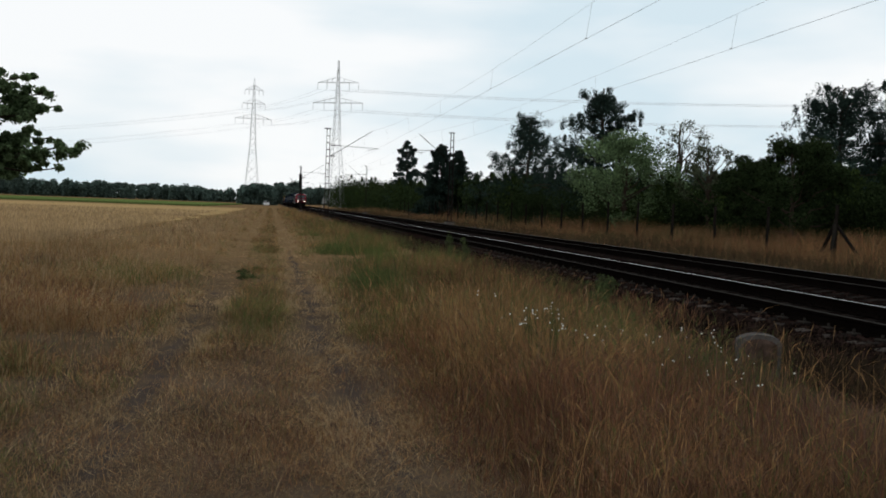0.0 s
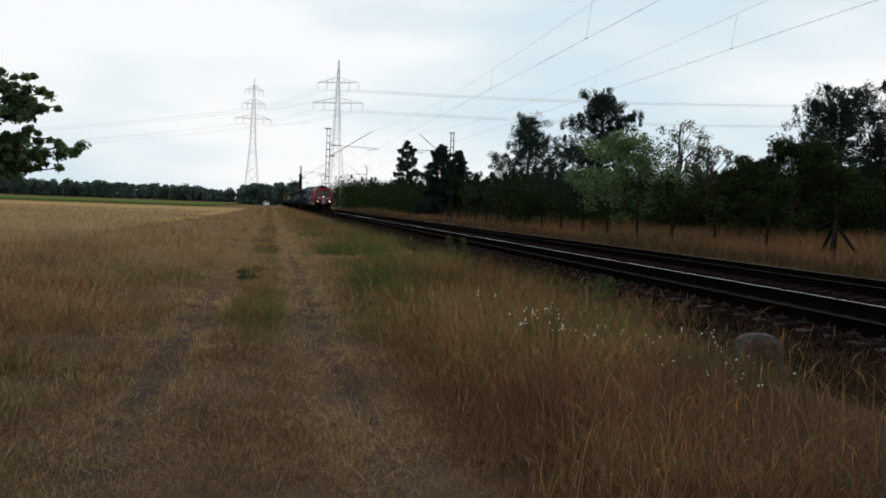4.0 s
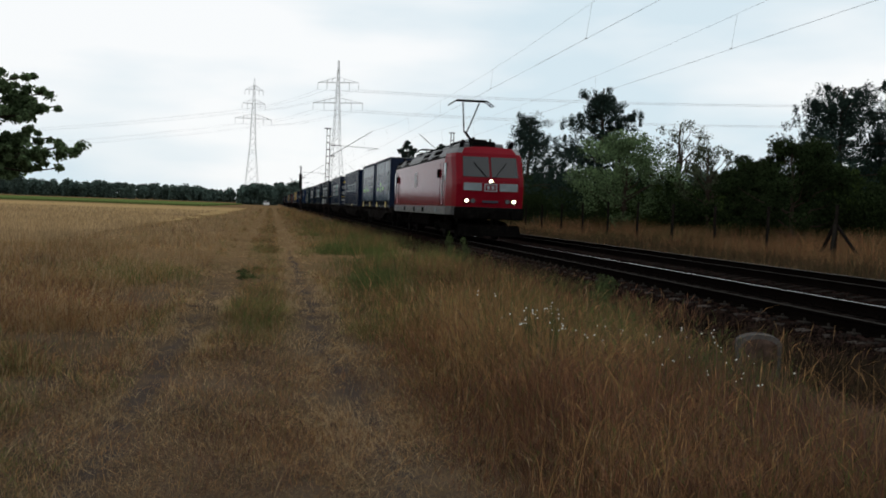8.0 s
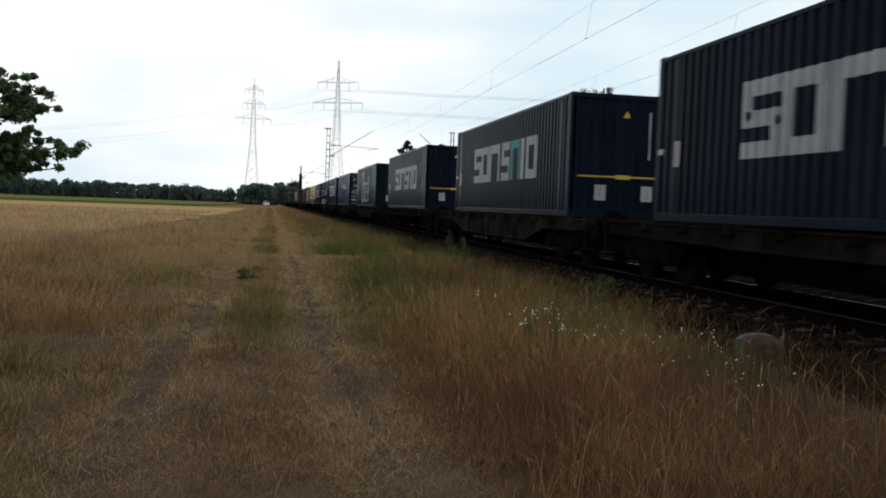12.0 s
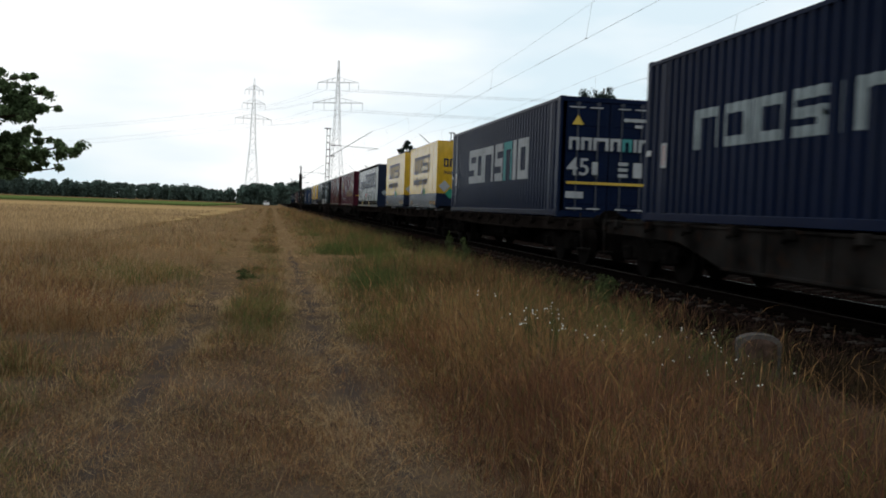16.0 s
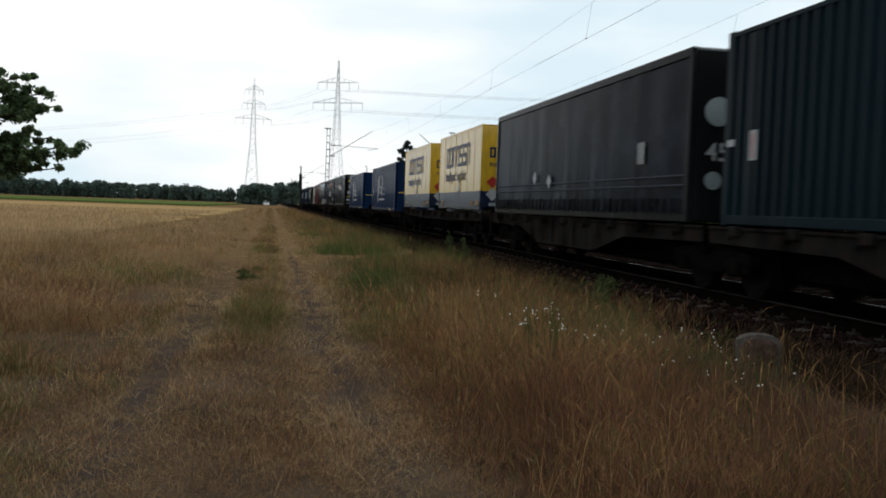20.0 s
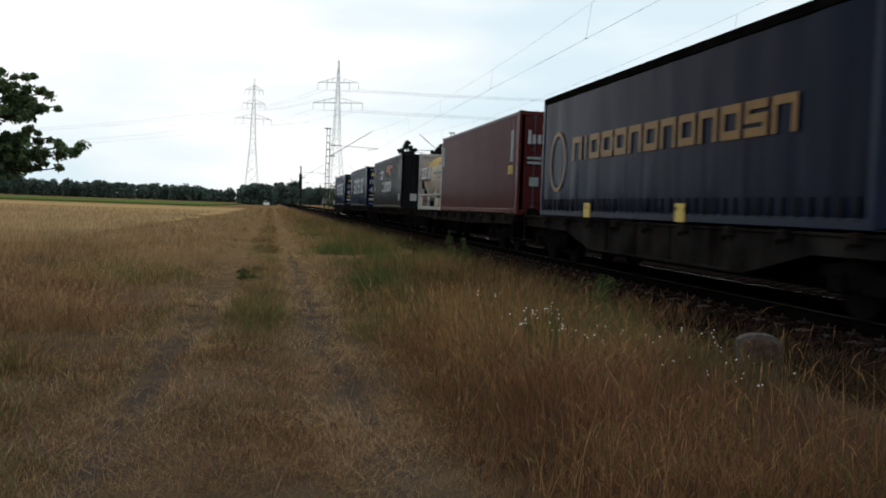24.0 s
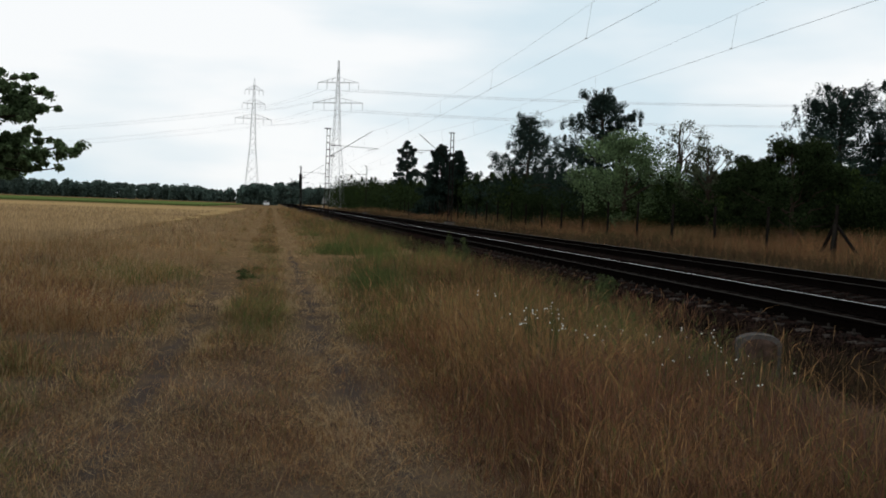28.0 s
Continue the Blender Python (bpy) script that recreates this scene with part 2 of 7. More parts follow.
# ---- mesh helpers ----
class Shape:
    """Points and faces of one mesh, gathered piece by piece."""

    def __init__(self):
        self.v, self.f = [], []

    def add(self, verts, faces):
        k = len(self.v)
        self.v += [tuple(p) for p in verts]
        self.f += [tuple(i + k for i in f) for f in faces]
        return self

    def box(self, x0, y0, z0, x1, y1, z1, b=0.0):
        if b <= 0:
            v = [(x, y, z) for x in (x0, x1) for y in (y0, y1) for z in (z0, z1)]
            return self.add(v, [(0, 1, 3, 2), (4, 6, 7, 5), (0, 4, 5, 1), (2, 3, 7, 6), (0, 2, 6, 4), (1, 5, 7, 3)])
        lo, hi, v, ix = (x0, y0, z0), (x1, y1, z1), [], {}
        for sx in (0, 1):
            for sy in (0, 1):
                for sz in (0, 1):
                    s = (sx, sy, sz)
                    for ax in range(3):
                        q = [(hi[i] - b if s[i] else lo[i] + b) for i in range(3)]
                        q[ax] = hi[ax] if s[ax] else lo[ax]
                        ix[s, ax] = len(v)
                        v.append(q)
        f = []
        for ax in range(3):
            a1, a2 = (ax + 1) % 3, (ax + 2) % 3
            for e in (0, 1):
                ring = []
                for p, q in ((0, 0), (1, 0), (1, 1), (0, 1)):
                    s = [0, 0, 0]
                    s[ax], s[a1], s[a2] = e, p, q
                    ring.append(ix[tuple(s), ax])
                f.append(tuple(ring if e else ring[::-1]))
            for p in (0, 1):
                for q in (0, 1):
                    s = [0, 0, 0]
                    s[a1], s[a2] = p, q
                    t = list(s)
                    t[ax] = 1
                    s, t = tuple(s), tuple(t)
                    ring = (ix[s, a1], ix[t, a1], ix[t, a2], ix[s, a2])
                    f.append(ring if p == q else ring[::-1])
        for sx in (0, 1):
            for sy in (0, 1):
                for sz in (0, 1):
                    s = (sx, sy, sz)
                    tri = (ix[s, 0], ix[s, 1], ix[s, 2])
                    f.append(tri if (sx + sy + sz) % 2 else tri[::-1])
        return self.add(v, f)

    def tube(self, a, b, r, n=6, r2=None):
        a, b = Vector(a), Vector(b)
        d = (b - a).normalized()
        s = d.orthogonal().normalized()
        t = d.cross(s)
        r2 = r if r2 is None else r2
        v = [a + (s * math.cos(2 * math.pi * i / n) + t * math.sin(2 * math.pi * i / n)) * r for i in range(n)]
        v += [b + (s * math.cos(2 * math.pi * i / n) + t * math.sin(2 * math.pi * i / n)) * r2 for i in range(n)]
        f = [(i, (i + 1) % n, n + (i + 1) % n, n + i) for i in range(n)]
        return self.add(v, f + [tuple(range(n))[::-1], tuple(range(n, 2 * n))])

    def prism(self, poly, axis, a, b):
        """A flat outline, given in the two other axes, drawn out along axis from a to b."""
        def put(p, h):
            q = list(p)
            q.insert(axis, h)
            return q
        n = len(poly)
        v = [put(p, a) for p in poly] + [put(p, b) for p in poly]
        f = [(i, (i + 1) % n, n + (i + 1) % n, n + i) for i in range(n)]
        return self.add(v, f + [tuple(range(n))[::-1], tuple(range(n, 2 * n))])

    def quad(self, *p):
        return self.add(p, [tuple(range(len(p)))])

    def mesh(self, name, smooth=False):
        me = bpy.data.meshes.new(name)
        me.from_pydata(self.v, [], self.f)
        bm = bmesh.new()
        bm.from_mesh(me)
        bmesh.ops.recalc_face_normals(bm, faces=bm.faces)
        bm.to_mesh(me)
        bm.free()
        if smooth:
            me.polygons.foreach_set("use_smooth", [True] * len(me.polygons))
        return me


def part(name, shape, material, parent=None, label="", at=None, smooth=False):
    me = shape if isinstance(shape, bpy.types.Mesh) else shape.mesh(name, smooth)
    if not me.materials:
        me.materials.append(material)
    ob = new(name, me)
    if parent:
        ob.parent = parent
    if at is not None:
        ob.matrix_basis = at
    if label:
        ob["label"] = label
    return ob


def thing(name, label, category, at=None, group="", kind=""):
    ob = new(name)
    ob.empty_display_size = 0.3
    if at is not None:
        ob.matrix_basis = at
    return tagged(ob, label, category, group, kind)


def words(text, size, material, parent, at, name="lettering"):
    """Readable words, set in the built-in font and turned to a mesh."""
    cu = bpy.data.curves.new(name, "FONT")
    cu.body, cu.size, cu.extrude, cu.offset = text, size, 0.002, size * 0.008
    tmp = new(name, cu)
    bpy.context.view_layer.update()
    me = bpy.data.meshes.new_from_object(tmp.evaluated_get(bpy.context.evaluated_depsgraph_get()))
    bpy.data.objects.remove(tmp)
    bpy.data.curves.remove(cu)
    me.materials.clear()
    return part(name, me, material, parent, at=at)


def bars(parent, boxes, y0, y1, material, name="number_bar"):
    """Plain upright bars on an end wall, each a part: x0, x1, z0, z1."""
    for x0, x1, z0, z1 in boxes:
        part(name, Shape().box(x0, y0, z0, x1, y1, z1), material, parent)


RUNNING = []   # (thing, distance behind the locomotive's corner, x, z): all that travels with the train


def runs(ob, u, z, x=X1):
    RUNNING.append((ob, u, x, z))
    return ob


def motions():
    """The train rolls past at one even speed."""
    for ob, u, x, z in RUNNING:
        walk(ob, [(t, pose(x, Y0 + u - SPEED * t, z)) for t in (0.0, 9.0, 18.0, 28.0)])


# ---- ground: one sheet to the horizon, a farm track with two ruts, a stubble field ----
def soil_material():
    m = mat("dry_grassland_soil", (0.068, 0.048, 0.032), 0.98, var=0.4, scale=0.9, bump=1.0, bscale=34, dirt=(0.078, 0.055, 0.031), dirt_amount=0.8)
    n, l = m.node_tree.nodes, m.node_tree.links
    b = n["Principled BSDF"]
    old = b.inputs["Base Color"].links[0].from_socket
    tc, sx = n.new("ShaderNodeTexCoord"), n.new("ShaderNodeSeparateXYZ")
    wob = n.new("ShaderNodeTexNoise")
    wob.inputs["Scale"].default_value, wob.inputs["Detail"].default_value = 3.4, 9.0
    l.new(tc.outputs["Object"], sx.inputs["Vector"])
    l.new(tc.outputs["Object"], wob.inputs["Vector"])

    def maths(op, a, c=None):
        k = n.new("ShaderNodeMath")
        k.operation = op
        for i, v in enumerate((a, c)):
            if v is None:
                continue
            if isinstance(v, (int, float)):
                k.inputs[i].default_value = v
            else:
                l.new(v, k.inputs[i])
        return k.outputs[0]
    # bare earth in the two wheel ruts, 1.5 m apart
    off = maths("ADD", maths("MULTIPLY", maths("SINE", maths("MULTIPLY", sx.outputs["Y"], 0.8)), 0.035),
                maths("MULTIPLY", maths("SINE", maths("ADD", maths("MULTIPLY", sx.outputs["Y"], 2.1), 1.0)), 0.025))
    by = maths("MINIMUM", maths("MAXIMUM", maths("MULTIPLY", maths("SUBTRACT", 10.5, sx.outputs["Y"]), 0.25), 0.0), 1.0)
    side = maths("ABSOLUTE", maths("SUBTRACT", maths("ABSOLUTE", maths("ADD", maths("ADD", sx.outputs["X"], off), 0.14)), maths("ADD", 0.735, maths("MULTIPLY", by, 0.09))))
    rut = maths("SUBTRACT", 2.2, maths("DIVIDE", side, 0.19))
    rut = maths("SUBTRACT", rut, maths("MULTIPLY", wob.outputs["Fac"], 2.7))
    # trodden to soil at the near end, grown over further on, sooner on the field side
    west = maths("MINIMUM", maths("MAXIMUM", maths("MULTIPLY", maths("SUBTRACT", -0.1, sx.outputs["X"]), 4.0), 0.0), 1.0)
    start = maths("SUBTRACT", 24.0, maths("MULTIPLY", west, 15.0))
    rut = maths("SUBTRACT", rut, maths("MINIMUM", maths("MULTIPLY", maths("MAXIMUM", maths("SUBTRACT", sx.outputs["Y"], start), 0.0), 0.08), 0.6))
    rr = n.new("ShaderNodeValToRGB")
    rr.color_ramp.elements[0].position, rr.color_ramp.elements[1].position = 0.25, 0.85
    l.new(rut, rr.inputs["Fac"])
    # further on the soil is hidden under a dry thatch of old stalks
    th = n.new("ShaderNodeMix")
    th.data_type = "RGBA"
    th.inputs["B"].default_value = (0.155, 0.098, 0.048, 1)
    far = maths("MULTIPLY", maths("SUBTRACT", maths("ADD", sx.outputs["Y"], maths("MULTIPLY", wob.outputs["Fac"], 14.0)), 19.0), 0.06)
    l.new(maths("MINIMUM", maths("MAXIMUM", far, 0.0), 0.85), th.inputs["Factor"])
    l.new(old, th.inputs["A"])
    mx = n.new("ShaderNodeMix")
    mx.data_type = "RGBA"
    mx.inputs["B"].default_value = (0.050, 0.039, 0.032, 1)
    l.new(rr.outputs["Color"], mx.inputs["Factor"])
    l.new(th.outputs["Result"], mx.inputs["A"])
    l.new(mx.outputs["Result"], b.inputs["Base Color"])
    return m


def lie(x, y):
    """Height of the open ground: almost level, the ruts a little sunk."""
    near = max(0.0, 1 - math.hypot(x, y) / 60)
    h = 0.05 * near * noise.noise((x * 0.35, y * 0.35, 0.0)) + 0.02 * near * noise.noise((x * 1.7, y * 1.7, 3.0))
    for c in (-0.90, 0.63):
        h -= 0.045 * near * math.exp(-((x - c) / 0.22) ** 2)
    return h - (0.17 if 4.8 < x < 15.8 else 0)


def build_ground():
    xs = sorted({*[-2500, -1200, -600, -300, -150, -80, -50, -35, -25, -18, -14, -11, -9], *[i * 0.25 for i in range(-32, 26)],
                 7, 9, 12, 15, 18, 22, 28, 36, 50, 80, 150, 300, 600, 1200, 2500})
    ys = sorted({*[-1500, -600, -200, -60, -25, -10], *[i * 0.5 for i in range(-8, 60)], *range(30, 60, 2), 65, 75, 90, 110, 140, 180, 240, 320, 450, 700, 1200, 2500, 4500})
    v = [(x, y, lie(x, y)) for y in ys for x in xs]
    n = len(xs)
    f = [(j * n + i, j * n + i + 1, (j + 1) * n + i + 1, (j + 1) * n + i) for j in range(len(ys) - 1) for i in range(n - 1)]
    tagged(part("ground", Shape().add(v, f), soil_material(), smooth=True, at=PLAN), "dry grassland soil with two bare wheel ruts", "ground", kind="structure")
    m_field = mat("ripe_grain_stubble", (0.285, 0.195, 0.092), 0.98, var=0.14, scale=0.05, bump=0.9, bscale=5, dirt=(0.28, 0.175, 0.075), dirt_amount=0.6, stretch=(0.25, 1, 1))
    for a0, a1, x_near, x_far in ((29.0, 74.0, -7.6, -5.2), (80.0, 168.0, -5.0, -4.2)):
        steps = [a0 + (a1 - a0) * i / 24 for i in range(25)]
        edge = [(x_near + (x_far - x_near) * i / 24 + 0.7 * noise.noise((y * 0.3, 3.0, a0)), y) for i, y in enumerate(steps)]
        back = [(-190, a1 + 2), *[(-190 + 7.5 * i, a0 - 2 + (190 - 7.5 * i) * 0.01 + 0.8 * noise.noise((i * 0.7, a0, 1.0))) for i in range(25)]]
        tagged(part("field", Shape().prism(edge + back, 2, -0.05, 0.08), m_field, at=PLAN), "pale ripe grain field behind the farm track", "field", kind="structure")
    m_green = mat("green_root_crop", (0.085, 0.115, 0.035), 0.95, var=0.3, scale=0.2, bump=1.0, bscale=4, stretch=(0.3, 1, 1))
    tagged(part("crop_strip", Shape().prism([(-14, 190), (-10, 330), (-420, 330), (-420, 190)], 2, -0.05, 0.35), m_green, at=PLAN),
           "green strip of low crops beyond the grain field", "field", kind="structure")


# ---- the double-track railway ----
def build_railway():
    y0, y1 = -640, 900
    bed = [(4.4, -0.12), (5.2, -0.05), (6.1, -0.015), (6.55, 0.0), (6.75, 0.012), (7.0, 0.03), (8.95, 0.03), (9.3, 0.0), (10.0, -0.03), (10.7, 0.0),
           (11.05, 0.03), (13.15, 0.03), (13.5, 0.0), (14.2, -0.05), (15.0, -0.14)]
    s = Shape()
    steps = [y0, -300, -60, 0, *range(4, 60, 2), 80, 120, 200, 400, y1]
    rows = [[(x + 0.06 * noise.noise((x, y * 0.6, 1.0)), y, z + 0.025 * noise.noise((x * 2, y, 5.0))) for x, z in bed] for y in steps]
    n = len(bed)
    s.add([p for r in rows for p in r], [(j * n + i, j * n + i + 1, (j + 1) * n + i + 1, (j + 1) * n + i) for j in range(len(rows) - 1) for i in range(n - 1)])
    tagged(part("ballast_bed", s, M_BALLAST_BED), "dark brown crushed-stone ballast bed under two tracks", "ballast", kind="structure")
    # loose stones on the near shoulder
    rnd = random.Random(5)
    st = Shape()
    for _ in range(30000):
        y = 4.6 + 45 * rnd.random() ** 2.2
        x = rnd.uniform(4.6, 7.3) if rnd.random() < 0.8 else rnd.uniform(8.8, 11.2)
        z = np.interp(x, [p[0] for p in bed], [p[1] for p in bed])
        if x < 5.3 and rnd.random() < (5.3 - x) * 0.9:
            continue
        r = rnd.uniform(0.014, 0.032) * (1 + y / 60)
        pts = [(x + r * a * rnd.uniform(0.6, 1.3), y + r * b * rnd.uniform(0.6, 1.3), z + 0.008 + r * c * rnd.uniform(0.5, 1.0))
               for a, b, c in ((1, 0, 0), (0, 1, 0), (-1, 0, 0), (0, -1, 0), (0.2, 0.1, 1), (0, 0, -1))]
        st.add(pts, [(0, 1, 4), (1, 2, 4), (2, 3, 4), (3, 0, 4), (1, 0, 5), (2, 1, 5), (3, 2, 5), (0, 3, 5)])
    me = bpy.data.meshes.new("ballast_stones")
    me.from_pydata(st.v, [], st.f)
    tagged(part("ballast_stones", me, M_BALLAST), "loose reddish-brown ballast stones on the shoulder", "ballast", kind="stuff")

    pitch = 0.57
    sl = Shape().prism([(-1.3, 0.0), (-1.3, 0.172), (-1.26, 0.19), (-0.95, 0.213), (-0.55, 0.215), (-0.35, 0.18), (0.35, 0.18), (0.55, 0.215), (0.95, 0.213), (1.26, 0.19), (1.3, 0.172), (1.3, 0.0)], 1, -0.12, 0.12)
    sleeper = sl.mesh("sleeper")
    clip = Shape().box(-0.055, -0.085, 0.213, 0.055, 0.085, 0.24, 0.008).tube((0, 0, 0.235), (0, 0, 0.285), 0.02, 6).mesh("rail_clip")
    shaded_clip = clip.copy()
    cap = Shape().prism([(-1.312, 0.06), (-1.312, 0.178), (-1.27, 0.198), (-1.17, 0.206), (-1.17, 0.06)], 1, -0.10, 0.10).mesh("sleeper_end")
    zs = ZR - 0.172 - 0.215 - 0.006
    for xc, cnt in ((X1, 300), (X2, 240)):
        tr = thing("railway_track", "straight railway track with polished rails on concrete sleepers", "railway track", pose(xc, 0, 0), group="railway tracks")
        for sx in (-0.7525, 0.7525):
            def prof(w0, z0, w1, z1):
                return [(sx - w0, z0), (sx + w0, z0), (sx + w1, z1), (sx - w1, z1)]
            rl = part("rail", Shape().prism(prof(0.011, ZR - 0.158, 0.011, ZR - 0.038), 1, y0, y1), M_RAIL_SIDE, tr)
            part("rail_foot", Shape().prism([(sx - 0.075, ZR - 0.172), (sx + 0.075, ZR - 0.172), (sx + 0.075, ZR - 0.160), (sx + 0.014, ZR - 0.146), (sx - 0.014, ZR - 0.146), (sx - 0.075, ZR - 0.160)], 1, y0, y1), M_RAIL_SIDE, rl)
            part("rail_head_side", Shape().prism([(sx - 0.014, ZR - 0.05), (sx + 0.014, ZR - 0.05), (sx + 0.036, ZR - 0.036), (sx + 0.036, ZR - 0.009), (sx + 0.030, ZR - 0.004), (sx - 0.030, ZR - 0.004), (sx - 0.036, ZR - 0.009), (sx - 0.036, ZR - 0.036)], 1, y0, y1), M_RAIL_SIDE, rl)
            # which rail glints is set by colour: bright on the far side only
            part("running_surface", Shape().prism([(sx - 0.013, ZR - 0.004), (sx + 0.013, ZR - 0.004), (sx + 0.008, ZR), (sx - 0.008, ZR)], 1, y0, y1), (M_RAIL_HEAD if xc == X1 else M_RAIL_WEAK_GLINT) if sx > 0 else M_RAIL_NO_GLINT, rl, "bright polished rail head" if sx > 0 else "rail head with its glint painted out")
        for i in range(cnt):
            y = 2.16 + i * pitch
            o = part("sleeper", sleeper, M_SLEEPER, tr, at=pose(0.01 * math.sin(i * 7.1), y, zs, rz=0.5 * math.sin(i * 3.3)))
            # outer ends and clips stay paler; the rest has shade in its colour
            if y < 40 and xc == X1:
                part("sleeper_end", cap, M_SLEEPER_END, o, "weathered sleeper end, paler than the shade-dark sleeper")
                for k in (-0.8775, -0.6275, 0.6275, 0.8775):
                    part("rail_clip", clip if k < -0.7 else shaded_clip, M_CLIP if k < -0.7 else M_RAIL_SIDE, o, at=pose(k, 0, 0))
        far = Shape()
        for i in range(cnt, 800):
            y = 2.16 + i * pitch
            far.box(-1.3, y - 0.12, zs, 1.3, y + 0.12, zs + 0.2)
        far.box(-1.3, y0, zs, 1.3, 2.0, zs + 0.17)
        me = bpy.data.meshes.new("far_sleepers")
        me.from_pydata(far.v, [], far.f)
        tagged(part("far_sleepers", me, M_SLEEPER, tr), kind="stuff")


# ---- wagons ----
def wheelset(parent, y, r=0.46):
    s = Shape()
    for sx in (-0.75, 0.75):
        o = 1 if sx > 0 else -1
        s.tube((sx - 0.065 * o, y, r), (sx + 0.065 * o, y, r), r, 28, r - 0.006)
        s.tube((sx - 0.095 * o, y, r), (sx - 0.065 * o, y, r), r + 0.03, 28, r + 0.02)
        s.tube((sx + 0.065 * o, y, r), (sx + 0.075 * o, y, r), r * 0.82, 24, r * 0.78)
        s.tube((sx + 0.075 * o, y, r), (sx + 0.13 * o, y, r), 0.13, 14, 0.10)
    s.tube((-1.0, y, r), (1.0, y, r), 0.085, 10)
    return part("wheelset", s, M_WHEEL, parent)


def bogie(parent, y, base=1.8):
    s = Shape()
    for o in (-1, 1):
        x0, x1 = sorted((o * 0.96, o * 1.12))
        h = base / 2
        s.prism([(y - h - 0.42, 0.52), (y - h - 0.42, 0.66), (y - h + 0.3, 0.74), (y - 0.35, 0.60), (y + 0.35, 0.60), (y + h - 0.3, 0.74), (y + h + 0.42, 0.66),
                 (y + h + 0.42, 0.52), (y + h - 0.28, 0.50), (y + 0.45, 0.36), (y - 0.45, 0.36), (y - h + 0.28, 0.50)], 0, x0, x1)
        for k in (-h, h):
            s.box(min(o * 1.0, o * 1.22), y + k - 0.15, 0.33, max(o * 1.0, o * 1.22), y + k + 0.15, 0.60, 0.03)
            for q in (-0.24, 0.24):
                s.tube((o * 1.06, y + k + q, 0.38), (o * 1.06, y + k + q, 0.62), 0.075, 10)
    s.box(-1.0, y - 0.2, 0.42, 1.0, y + 0.2, 0.68, 0.03)
    b = part("bogie", s, M_STEEL_DARK, parent)
    for k in (-base / 2, base / 2):
        wheelset(b, y + k)
    return b


def buffers(parent, y, sign, z=1.04):
    for sx in (-0.875, 0.875):
        s = Shape()
        s.tube((sx, y, z), (sx, y - sign * 0.36, z), 0.13, 12, 0.11)
        s.tube((sx, y - sign * 0.36, z), (sx, y - sign * 0.58, z), 0.09, 12)
        s.tube((sx, y - sign * 0.58, z), (sx, y - sign * 0.62, z), 0.23, 16, 0.22)
        part("buffer", s, M_STEEL_DARK, parent)
    c = Shape().box(-0.05, min(y, y - sign * 0.55), z - 0.12, 0.05, max(y, y - sign * 0.55), z + 0.02, 0.01)
    c.tube((0, y - sign * 0.3, z - 0.08), (0, y - sign * 0.42, z - 0.5), 0.03, 6)
    part("coupling_hook", c, M_STEEL_DARK, parent)


